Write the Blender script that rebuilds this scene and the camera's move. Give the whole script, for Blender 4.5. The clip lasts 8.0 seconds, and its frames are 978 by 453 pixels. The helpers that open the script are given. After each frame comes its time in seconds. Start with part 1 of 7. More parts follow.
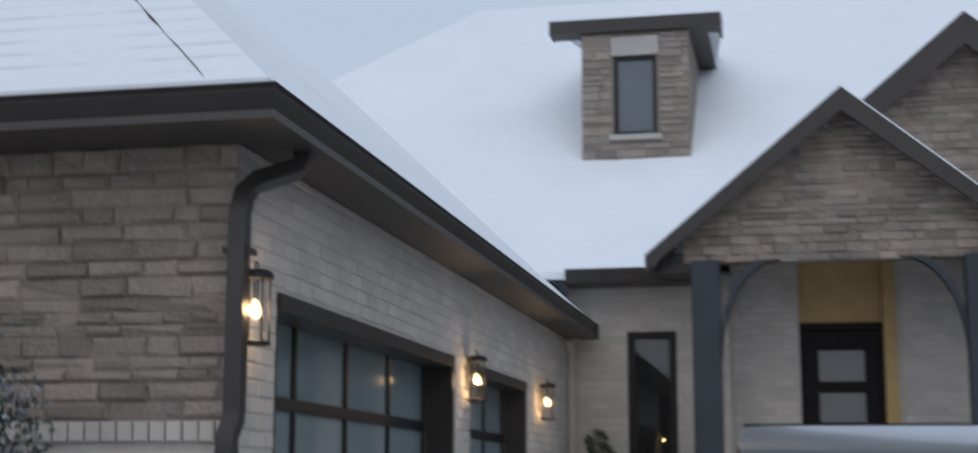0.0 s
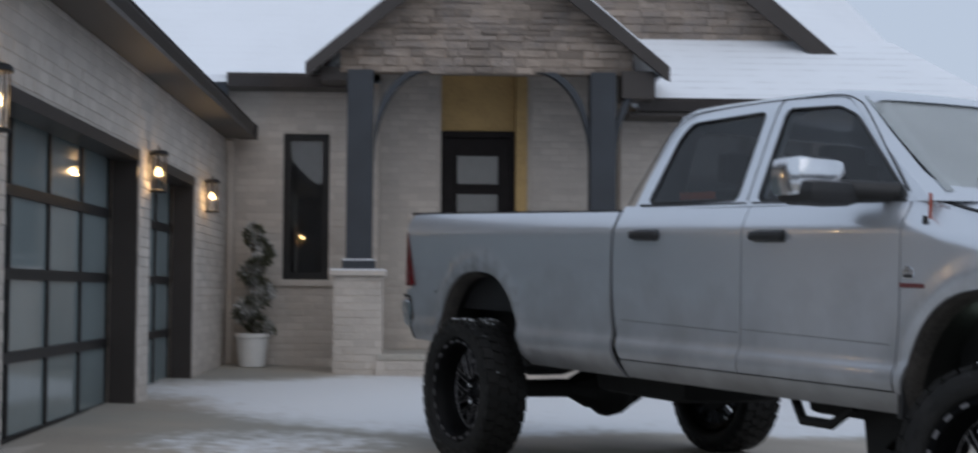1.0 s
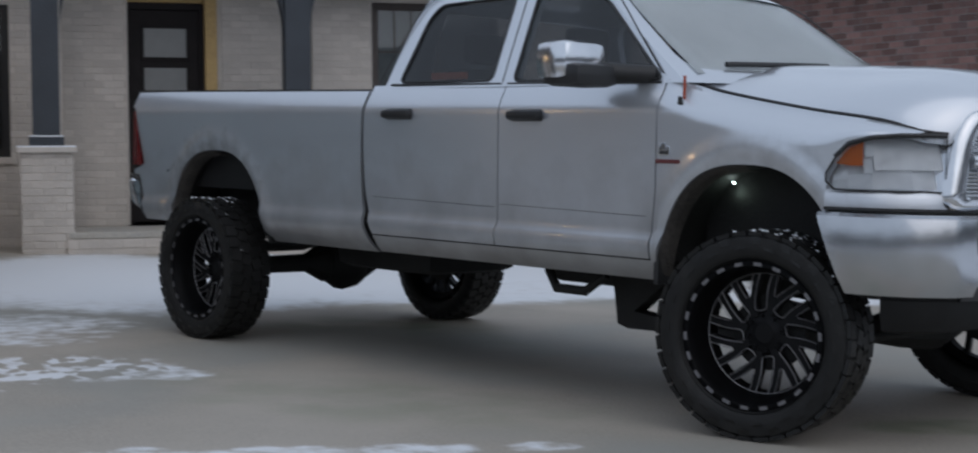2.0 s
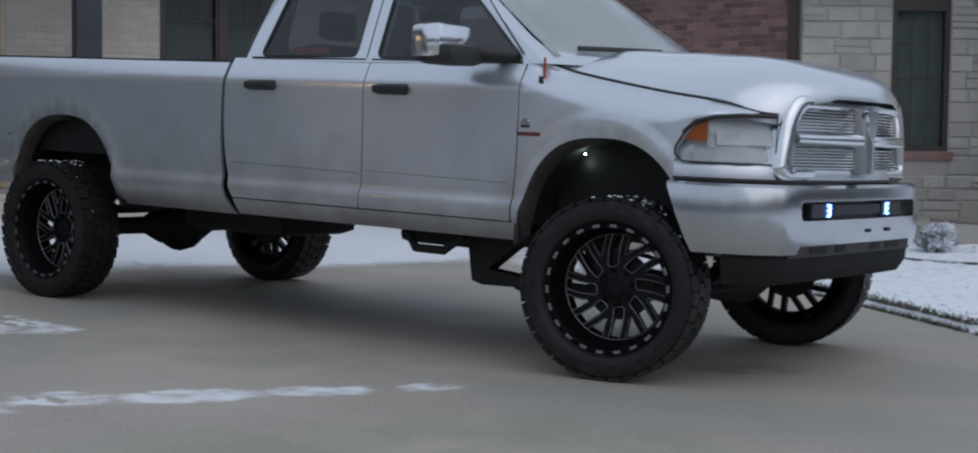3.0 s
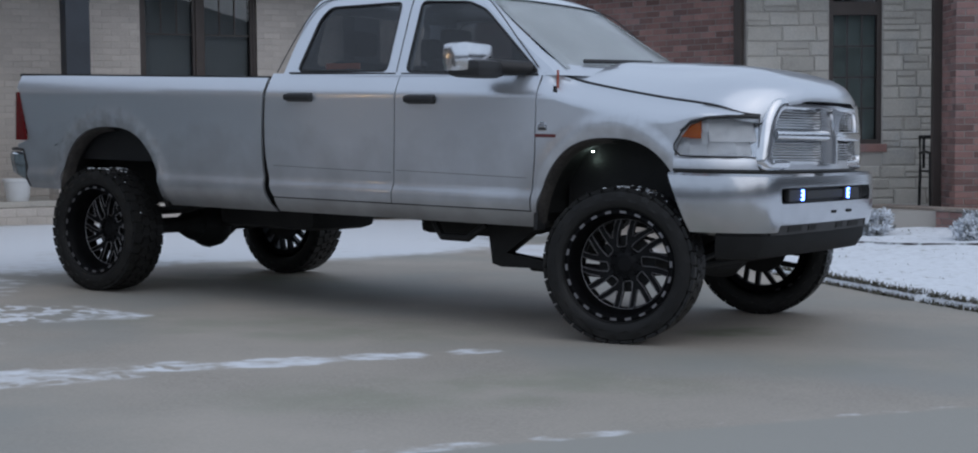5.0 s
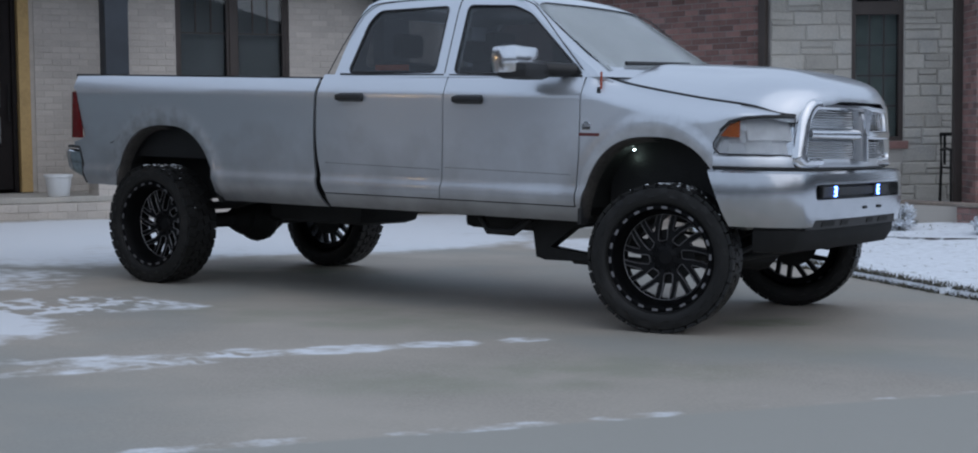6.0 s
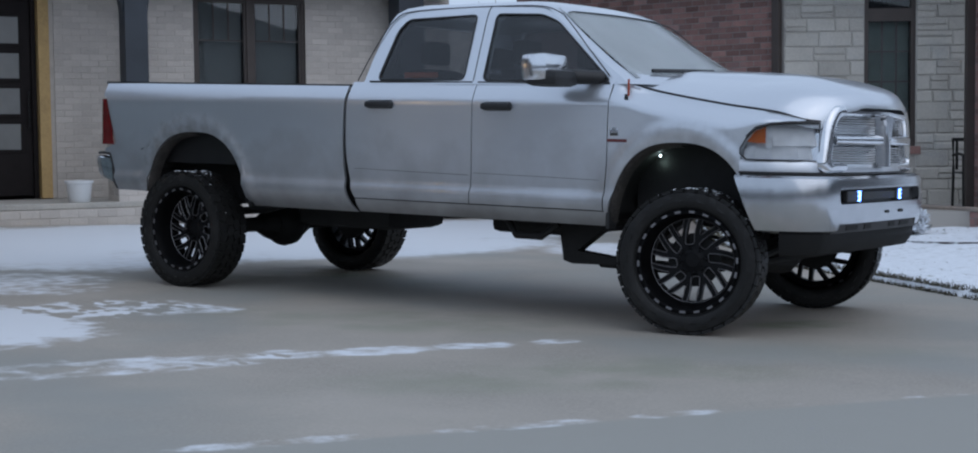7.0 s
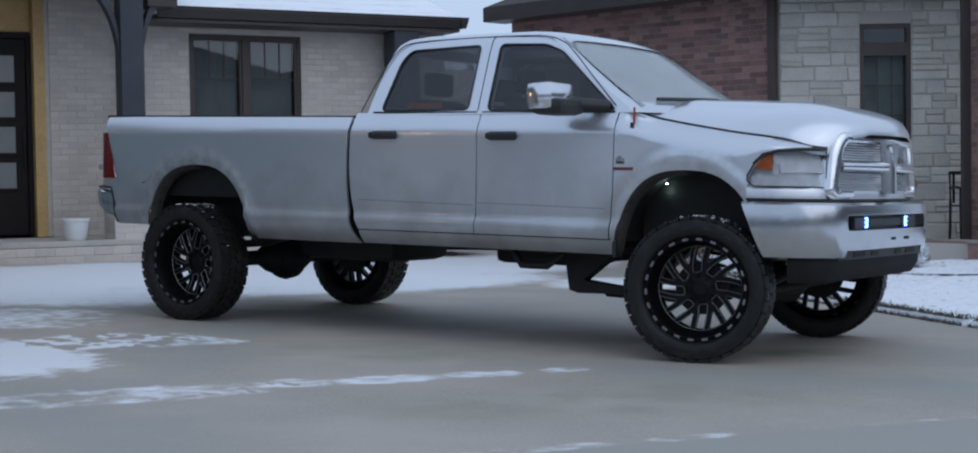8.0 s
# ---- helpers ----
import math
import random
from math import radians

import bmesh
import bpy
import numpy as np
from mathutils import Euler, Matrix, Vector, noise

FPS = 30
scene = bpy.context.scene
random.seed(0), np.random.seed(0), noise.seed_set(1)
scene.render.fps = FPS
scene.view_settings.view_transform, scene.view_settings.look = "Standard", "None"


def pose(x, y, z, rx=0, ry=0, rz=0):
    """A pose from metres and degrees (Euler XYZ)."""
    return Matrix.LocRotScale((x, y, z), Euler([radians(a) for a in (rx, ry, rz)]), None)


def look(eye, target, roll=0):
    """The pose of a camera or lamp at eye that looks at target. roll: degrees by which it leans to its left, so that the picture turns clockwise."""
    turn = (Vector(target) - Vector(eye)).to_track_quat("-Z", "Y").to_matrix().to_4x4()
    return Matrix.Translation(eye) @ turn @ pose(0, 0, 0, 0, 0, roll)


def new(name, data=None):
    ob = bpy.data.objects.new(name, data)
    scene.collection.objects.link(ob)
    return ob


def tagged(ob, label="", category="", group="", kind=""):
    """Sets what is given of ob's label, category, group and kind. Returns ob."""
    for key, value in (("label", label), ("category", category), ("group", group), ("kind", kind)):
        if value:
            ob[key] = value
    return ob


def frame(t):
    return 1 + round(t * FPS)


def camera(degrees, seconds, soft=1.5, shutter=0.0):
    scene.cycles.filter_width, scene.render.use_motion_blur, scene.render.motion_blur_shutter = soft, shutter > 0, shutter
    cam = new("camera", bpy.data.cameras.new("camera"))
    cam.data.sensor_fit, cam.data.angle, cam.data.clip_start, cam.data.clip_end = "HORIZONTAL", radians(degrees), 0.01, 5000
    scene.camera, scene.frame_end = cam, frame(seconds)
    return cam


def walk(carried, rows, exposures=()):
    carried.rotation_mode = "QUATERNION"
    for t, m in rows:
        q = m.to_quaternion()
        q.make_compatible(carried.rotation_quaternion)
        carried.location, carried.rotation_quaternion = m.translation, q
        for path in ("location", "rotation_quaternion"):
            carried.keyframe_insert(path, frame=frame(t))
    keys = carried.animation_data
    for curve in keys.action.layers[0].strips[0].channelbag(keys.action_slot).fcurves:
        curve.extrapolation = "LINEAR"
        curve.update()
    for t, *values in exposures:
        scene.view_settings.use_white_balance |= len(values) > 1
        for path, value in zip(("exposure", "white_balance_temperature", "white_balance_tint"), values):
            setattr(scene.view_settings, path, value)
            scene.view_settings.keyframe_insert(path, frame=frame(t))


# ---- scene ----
DEGREES = 35.8
cam = camera(DEGREES, 8.0, soft=1.9, shutter=0.35)
PATH = [
    (0, (-0.852, -8.703, 1.191), (-2.886, 0.941, 2.881), 0.14),
    (0.5, (-0.972, -9.548, 1.062), (-1.756, 0.372, 2.047), 0.81),
    (1, (-1.179, -10.020, 1.013), (-0.736, -0.039, 1.445), 0.39),
    (1.5, (-1.492, -10.105, 0.985), (0.236, -0.256, 0.952), 0.28),
    (2, (-1.772, -10.148, 1.057), (0.948, -0.534, 0.628), -0.41),
    (3.5, (-3.029, -10.946, 1.058), (1.696, -2.154, 0.438), 0.68),
    (4, (-3.243, -11.291, 1.096), (1.505, -2.514, 0.449), -0.18),
    (4.5, (-3.484, -11.365, 1.065), (1.338, -2.626, 0.457), -0.54),
    (6, (-4.109, -11.731, 1.091), (0.622, -2.945, 0.448), -0.52),
    (6.5, (-4.248, -11.798, 1.114), (0.462, -3.001, 0.452), -0.50),
    (7, (-4.349, -11.821, 1.096), (0.366, -3.023, 0.491), -0.60),
    (7.5, (-4.401, -11.809, 1.047), (0.332, -3.012, 0.579), -0.66),
    (8, (-4.433, -11.747, 1.010), (0.355, -2.974, 0.686), -0.88),
]
walk(cam, [(t, look(eye, target, roll)) for t, eye, target, roll in PATH],
     exposures=[(0, 0.10, 6300, 11), (1, 0.09, 6380, 12), (5, 0.15, 6170, 12), (7, 0.20, 5920, 11), (8, 0.23, 5800, 11)])

# ---- light: an overcast winter dusk ----
SKY_STRENGTH = 0.075
world = bpy.data.worlds.new("overcast_sky")
scene.world = world
world.use_nodes = True
wn = world.node_tree.nodes
wl = world.node_tree.links
wn.clear()
w_out = wn.new("ShaderNodeOutputWorld")
w_bg = wn.new("ShaderNodeBackground")
w_sky = wn.new("ShaderNodeTexSky")
w_sky.sky_type = "NISHITA"
w_sky.sun_disc = False
w_sky.sun_elevation = radians(44)
w_sky.sun_rotation = radians(170)
w_sky.air_density = 1.0
w_sky.dust_density = 4.0
w_sky.ozone_density = 1.5
w_mix = wn.new("ShaderNodeMixRGB")
w_mix.inputs[0].default_value = 0.88
w_mix.inputs[2].default_value = (6.7, 7.8, 9.3, 1)      # the even cloud layer
wl.new(w_sky.outputs[0], w_mix.inputs[1])
wl.new(w_mix.outputs[0], w_bg.inputs[0])
w_bg.inputs[1].default_value = SKY_STRENGTH
wl.new(w_bg.outputs[0], w_out.inputs[0])

sun_data = bpy.data.lights.new("sun", "SUN")
sun_data.energy = 0.5
sun_data.angle = radians(85)
sun_data.color = (1.0, 0.96, 0.92)
sun = new("sun", sun_data)
sun.matrix_world = look((2.5, -14, 14), (0, 0, 0))

# ---- materials ----


def material(name, color, rough=0.6, metal=0.0, spots=0.0, spot_scale=6.0, grain=0.0, grain_scale=120.0, bump=0.0,
             bump_scale=60.0, second=None, second_at=0.55, jitter=0.0, island=0.0, coat=0.0, spec=0.5):
    """A Principled material with stains (large noise), grain (small noise), relief and a tint for each object or loose piece."""
    m = bpy.data.materials.new(name)
    m.use_nodes = True
    nt = m.node_tree
    b = nt.nodes["Principled BSDF"]
    b.inputs["Roughness"].default_value = rough
    b.inputs["Metallic"].default_value = metal
    b.inputs["Specular IOR Level"].default_value = spec
    if coat:
        b.inputs["Coat Weight"].default_value = coat
        b.inputs["Coat Roughness"].default_value = 0.08
    geo = nt.nodes.new("ShaderNodeNewGeometry")
    col = nt.nodes.new("ShaderNodeRGB")
    col.outputs[0].default_value = (*color, 1)
    out = col.outputs[0]

    def noise_fac(scale, detail=4.0, lo=0.35, hi=0.7):
        n = nt.nodes.new("ShaderNodeTexNoise")
        n.inputs["Scale"].default_value = scale
        n.inputs["Detail"].default_value = detail
        nt.links.new(geo.outputs["Position"], n.inputs["Vector"])
        r = nt.nodes.new("ShaderNodeMapRange")
        r.inputs["From Min"].default_value = lo
        r.inputs["From Max"].default_value = hi
        nt.links.new(n.outputs["Fac"], r.inputs["Value"])
        return r.outputs[0]

    def mixed(a, fac, other, amount=1.0, mode="MIX"):
        x = nt.nodes.new("ShaderNodeMixRGB")
        x.blend_type = mode
        if amount < 1.0:
            k = nt.nodes.new("ShaderNodeMath")
            k.operation = "MULTIPLY"
            k.inputs[1].default_value = amount
            nt.links.new(fac, k.inputs[0])
            fac = k.outputs[0]
        nt.links.new(fac, x.inputs[0])
        nt.links.new(a, x.inputs[1])
        if isinstance(other, tuple):
            x.inputs[2].default_value = (*other, 1)
        else:
            nt.links.new(other, x.inputs[2])
        return x.outputs[0]

    if second is not None:
        out = mixed(out, noise_fac(spot_scale * 0.6, 5, second_at - 0.08, second_at + 0.08), second)
    if spots:
        out = mixed(out, noise_fac(spot_scale), tuple(c * (1 - spots) for c in color))
    if grain:
        out = mixed(out, noise_fac(grain_scale, 3), tuple(min(1, c * (1 + grain)) for c in color), 0.6)
    if jitter or island:
        if island:
            src = geo.outputs["Random Per Island"]
        else:
            oi = nt.nodes.new("ShaderNodeObjectInfo")
            src = oi.outputs["Random"]
        hsv = nt.nodes.new("ShaderNodeHueSaturation")
        mr = nt.nodes.new("ShaderNodeMapRange")
        amount = island or jitter
        mr.inputs["To Min"].default_value = 1 - amount
        mr.inputs["To Max"].default_value = 1 + amount
        nt.links.new(src, mr.inputs["Value"])
        nt.links.new(mr.outputs[0], hsv.inputs["Value"])
        nt.links.new(out, hsv.inputs["Color"])
        out = hsv.outputs[0]
    nt.links.new(out, b.inputs["Base Color"])
    if bump:
        n = nt.nodes.new("ShaderNodeTexNoise")
        n.inputs["Scale"].default_value = bump_scale
        n.inputs["Detail"].default_value = 5
        nt.links.new(geo.outputs["Position"], n.inputs["Vector"])
        bp = nt.nodes.new("ShaderNodeBump")
        bp.inputs["Strength"].default_value = bump
        bp.inputs["Distance"].default_value = 0.01
        nt.links.new(n.outputs["Fac"], bp.inputs["Height"])
        nt.links.new(bp.outputs[0], b.inputs["Normal"])
    return m


def glowing(name, color, strength):
    m = bpy.data.materials.new(name)
    m.use_nodes = True
    b = m.node_tree.nodes["Principled BSDF"]
    b.inputs["Base Color"].default_value = (*color, 1)
    b.inputs["Emission Color"].default_value = (*color, 1)
    b.inputs["Emission Strength"].default_value = strength
    return m


def glass(name, color, rough=0.02, ior=1.45):
    m = bpy.data.materials.new(name)
    m.use_nodes = True
    b = m.node_tree.nodes["Principled BSDF"]
    b.inputs["Base Color"].default_value = (*color, 1)
    b.inputs["Roughness"].default_value = rough
    b.inputs["IOR"].default_value = ior
    b.inputs["Transmission Weight"].default_value = 1.0
    return m


M_BRICK_WHITE = material("limewashed_brick", (0.540, 0.495, 0.448), 0.85, spots=0.16, spot_scale=2.2, grain=0.1, grain_scale=50, bump=0.5, bump_scale=90, island=0.10)
M_MORTAR_WHITE = material("limewashed_mortar", (0.53, 0.485, 0.435), 0.95, spots=0.15, bump=0.5, bump_scale=120)
M_STONE = material("ledger_stone", (0.305, 0.25, 0.207), 0.9, spots=0.3, spot_scale=5.0, grain=0.25, grain_scale=40, bump=0.8, bump_scale=40, second=(0.215, 0.19, 0.175), second_at=0.5, island=0.24)
M_STONE_BED = material("stone_joint", (0.215, 0.18, 0.15), 0.95, bump=0.4)
M_TRIM = material("dark_bronze_metal", (0.050, 0.043, 0.040), 0.42, 0.3, spots=0.2, spot_scale=2.0, bump=0.05)
M_SOFFIT = material("bronze_soffit", (0.075, 0.066, 0.060), 0.55, spots=0.15, spot_scale=1.5, bump=0.1)
M_POST = material("charcoal_timber", (0.035, 0.042, 0.052), 0.6, spots=0.2, spot_scale=3, bump=0.3, bump_scale=30)
M_FRAME = material("black_window_frame", (0.014, 0.0135, 0.014), 0.5, spots=0.2, bump=0.05, spec=0.35)
M_BROWN_FRAME = material("brown_window_frame", (0.055, 0.042, 0.036), 0.5, spots=0.2, bump=0.05)
M_DOORWOOD = material("dark_stained_door", (0.013, 0.0095, 0.0095), 0.65, spots=0.3, spot_scale=8, bump=0.2, bump_scale=30, spec=0.25)
M_PLY = material("raw_plywood", (0.50, 0.34, 0.145), 0.75, spots=0.2, spot_scale=4, grain=0.15, grain_scale=25, bump=0.15, bump_scale=25)
M_SNOW = material("fresh_snow", (0.83, 0.86, 0.90), 0.75, spots=0.05, spot_scale=1.2, grain=0.03, grain_scale=40, bump=0.35, bump_scale=14)
M_PANEGLASS = material("frosted_garage_glass", (0.235, 0.285, 0.29), 0.07, spots=0.10, spot_scale=1.5, spec=0.55)
M_DOORGLASS = material("door_glass", (0.20, 0.205, 0.20), 0.25, spots=0.1, spec=0.5)
M_BRICK_RED = material("red_brick", (0.25, 0.142, 0.125), 0.9, spots=0.3, spot_scale=5, grain=0.2, grain_scale=60, bump=0.4, bump_scale=90, second=(0.20, 0.14, 0.135), island=0.38)
M_MORTAR_GREY = material("grey_mortar", (0.27, 0.25, 0.235), 0.95, spots=0.15, bump=0.4)
M_LIMESTONE = material("cut_limestone", (0.45, 0.425, 0.38), 0.9, spots=0.18, spot_scale=3, grain=0.12, grain_scale=40, bump=0.5, bump_scale=60, second=(0.36, 0.355, 0.34), island=0.14)
M_LIME_JOINT = material("limestone_joint", (0.37, 0.35, 0.32), 0.95, bump=0.4)
M_SHINGLE = material("dark_shingle", (0.07, 0.062, 0.058), 0.9, spots=0.3, spot_scale=5, bump=0.6, bump_scale=50)
M_POT = material("white_glazed_pot", (0.68, 0.69, 0.69), 0.45, spots=0.08, bump=0.05)
M_LEAF = material("frosted_evergreen", (0.065, 0.07, 0.042), 0.8, island=0.5, second=(0.45, 0.46, 0.46), second_at=0.52, spot_scale=9)
M_TWIG = material("brown_twig", (0.07, 0.05, 0.04), 0.9, island=0.3)
M_STEEL_BLACK = material("black_wrought_iron", (0.018, 0.018, 0.019), 0.5, 0.4)
M_BULB = glowing("warm_filament", (1.0, 0.66, 0.24), 11.0)
M_SOIL = material("mulch", (0.05, 0.038, 0.03), 0.95, spots=0.4, spot_scale=20, bump=0.8, bump_scale=50, second=(0.75, 0.78, 0.81), second_at=0.5)


def roof_snow(name, show):
    """Snow on a shingle roof: the edges of the courses show through where it is thin."""
    m = material(name, (0.83, 0.86, 0.90), 0.75, spots=0.06, spot_scale=1.0, grain=0.03, grain_scale=40)
    nt = m.node_tree
    b = nt.nodes["Principled BSDF"]
    base = b.inputs["Base Color"].links[0].from_socket
    geo = nt.nodes.new("ShaderNodeNewGeometry")
    wave = nt.nodes.new("ShaderNodeTexWave")
    wave.bands_direction = "Z"
    wave.wave_profile = "SAW"
    wave.inputs["Scale"].default_value = 3.1
    wave.inputs["Distortion"].default_value = 0.25
    wave.inputs["Detail Scale"].default_value = 3.0
    nt.links.new(geo.outputs["Position"], wave.inputs["Vector"])
    edge = nt.nodes.new("ShaderNodeMapRange")
    edge.inputs["From Min"].default_value = 0.80
    edge.inputs["From Max"].default_value = 0.97
    nt.links.new(wave.outputs["Fac"], edge.inputs["Value"])
    n = nt.nodes.new("ShaderNodeTexNoise")
    n.inputs["Scale"].default_value = 2.6
    n.inputs["Detail"].default_value = 6
    nt.links.new(geo.outputs["Position"], n.inputs["Vector"])
    thin = nt.nodes.new("ShaderNodeMapRange")
    thin.inputs["From Min"].default_value = 0.42
    thin.inputs["From Max"].default_value = 0.75
    thin.inputs["To Max"].default_value = show
    nt.links.new(n.outputs["Fac"], thin.inputs["Value"])
    k = nt.nodes.new("ShaderNodeMath")
    k.operation = "MULTIPLY"
    nt.links.new(edge.outputs[0], k.inputs[0])
    nt.links.new(thin.outputs[0], k.inputs[1])
    mix = nt.nodes.new("ShaderNodeMixRGB")
    nt.links.new(k.outputs[0], mix.inputs[0])
    nt.links.new(base, mix.inputs[1])
    mix.inputs[2].default_value = (0.36, 0.37, 0.39, 1)
    nt.links.new(mix.outputs[0], b.inputs["Base Color"])
    bp = nt.nodes.new("ShaderNodeBump")
    bp.inputs["Strength"].default_value = 0.35
    bp.inputs["Distance"].default_value = 0.02
    nt.links.new(n.outputs["Fac"], bp.inputs["Height"])
    nt.links.new(bp.outputs[0], b.inputs["Normal"])
    return m


M_ROOFSNOW = roof_snow("snow_on_shingles", 0.12)
M_THIN_SNOW = roof_snow("thin_snow_on_shingles", 0.75)


def clear_lens(name, gloss, tint=(0.95, 0.96, 0.97), rough=0.08):
    """Thin plastic or film: see-through, with a sheen."""
    m = bpy.data.materials.new(name)
    m.use_nodes = True
    nt = m.node_tree
    nt.nodes.remove(nt.nodes["Principled BSDF"])
    a = nt.nodes.new("ShaderNodeBsdfTransparent")
    a.inputs[0].default_value = (*tint, 1)
    g = nt.nodes.new("ShaderNodeBsdfGlossy")
    g.inputs["Roughness"].default_value = rough
    mix = nt.nodes.new("ShaderNodeMixShader")
    mix.inputs[0].default_value = gloss
    nt.links.new(a.outputs[0], mix.inputs[1])
    nt.links.new(g.outputs[0], mix.inputs[2])
    nt.links.new(mix.outputs[0], nt.nodes["Material Output"].inputs[0])
    return m

# ---- building helpers ----


def part(name, bm, mat, parent=None, label="", smooth=0.0):
    """One mesh object out of a bmesh, under a thing or a part."""
    bmesh.ops.recalc_face_normals(bm, faces=bm.faces[:])
    me = bpy.data.meshes.new(name)
    bm.to_mesh(me)
    bm.free()
    me.materials.append(mat)
    if smooth:
        me.shade_smooth()
        me.set_sharp_from_angle(angle=radians(smooth))
    ob = new(name, me)
    ob.parent = parent
    if label:
        ob["label"] = label
    return ob


def empty(name, m, label, category, group="", kind=""):
    ob = new(name)
    ob.empty_display_size = 0.1
    ob.matrix_world = m
    return tagged(ob, label, category, group, kind)


def add_box(bm, x0, x1, y0, y1, z0, z1, bevel=0.0):
    made = bmesh.ops.create_cube(bm, size=1.0, matrix=Matrix.Translation(((x0 + x1) / 2, (y0 + y1) / 2, (z0 + z1) / 2)) @ Matrix.Diagonal((x1 - x0, y1 - y0, z1 - z0, 1)))
    if bevel:
        edges = list({e for v in made["verts"] for e in v.link_edges})
        bmesh.ops.bevel(bm, geom=edges, offset=bevel, segments=2, affect="EDGES", profile=0.6)


def box(x0, x1, y0, y1, z0, z1, bevel=0.0):
    bm = bmesh.new()
    add_box(bm, x0, x1, y0, y1, z0, z1, bevel)
    return bm


def add_prism(bm, outline, m, depth):
    """A flat outline (x, y points) pushed out by depth along z, placed by m."""
    low = [bm.verts.new(m @ Vector((x, y, 0))) for x, y in outline]
    top = [bm.verts.new(m @ Vector((x, y, depth))) for x, y in outline]
    n = len(outline)
    bm.faces.new(low[::-1])
    bm.faces.new(top)
    for i in range(n):
        bm.faces.new((low[i], low[(i + 1) % n], top[(i + 1) % n], top[i]))


def slab(points, thick):
    """A sheet through 3D points in one plane, thickened downwards."""
    bm = bmesh.new()
    top = [bm.verts.new(p) for p in points]
    low = [bm.verts.new((p[0], p[1], p[2] - thick)) for p in points]
    n = len(points)
    bm.faces.new(top)
    bm.faces.new(low[::-1])
    for i in range(n):
        bm.faces.new((low[i], low[(i + 1) % n], top[(i + 1) % n], top[i]))
    return bm


def lathe(profile, m, steps=24):
    """Radius and height pairs, turned about z."""
    bm = bmesh.new()
    rings = []
    for r, z in profile:
        rings.append([bm.verts.new(m @ Vector((r * math.cos(2 * math.pi * i / steps), r * math.sin(2 * math.pi * i / steps), z))) for i in range(steps)])
    for a, b in zip(rings, rings[1:]):
        for i in range(steps):
            bm.faces.new((a[i], a[(i + 1) % steps], b[(i + 1) % steps], b[i]))
    bm.faces.new(rings[0][::-1])
    bm.faces.new(rings[-1])
    return bm


def add_tube(bm, points, radius, steps=8):
    """A round rod along points."""
    pts = [Vector(p) for p in points]
    rings = []
    for i, p in enumerate(pts):
        d = (pts[min(i + 1, len(pts) - 1)] - pts[max(i - 1, 0)]).normalized()
        q = d.to_track_quat("Z", "Y")
        r = radius[i] if isinstance(radius, (list, tuple)) else radius
        rings.append([bm.verts.new(p + q @ Vector((r * math.cos(2 * math.pi * k / steps), r * math.sin(2 * math.pi * k / steps), 0))) for k in range(steps)])
    for a, b in zip(rings, rings[1:]):
        for k in range(steps):
            bm.faces.new((a[k], a[(k + 1) % steps], b[(k + 1) % steps], b[k]))
    bm.faces.new(rings[0][::-1])
    bm.faces.new(rings[-1])


def tube(points, radius, steps=8):
    bm = bmesh.new()
    add_tube(bm, points, radius, steps)
    return bm


def step01(a, b, x):
    u = min(1.0, max(0.0, (x - a) / (b - a)))
    return u * u * (3 - 2 * u)


def ground_z(x, y):
    """The drive falls gently to the street and the lawn rises to the next house."""
    return -0.06 - 0.0225 * min(5.5, max(-14.0, x)) + 0.0104 * min(12.0, max(-22.0, y)) + 0.13 * step01(5.5, 9.5, x)

# ---- ground ----


def sheet(name, mat, cells, lift, keep=None, fine=0.0, thick=0.0):
    """A ground sheet over lists of x and y lines that follows ground_z."""
    xs, ys = cells
    bm = bmesh.new()
    rows = []
    for y in ys:
        rows.append([bm.verts.new((x, y, ground_z(x, y) + lift + fine * noise.noise((x * 1.3, y * 1.3, 3.0)))) for x in xs])
    for j in range(len(ys) - 1):
        for i in range(len(xs) - 1):
            if keep is None or keep((xs[i] + xs[i + 1]) / 2, (ys[j] + ys[j + 1]) / 2):
                bm.faces.new((rows[j][i], rows[j][i + 1], rows[j + 1][i + 1], rows[j + 1][i]))
    bmesh.ops.delete(bm, geom=[v for v in bm.verts if not v.link_faces], context="VERTS")
    return part(name, bm, mat, smooth=60)


def spaced(a, b, n):
    return [a + (b - a) * i / n for i in range(n + 1)]


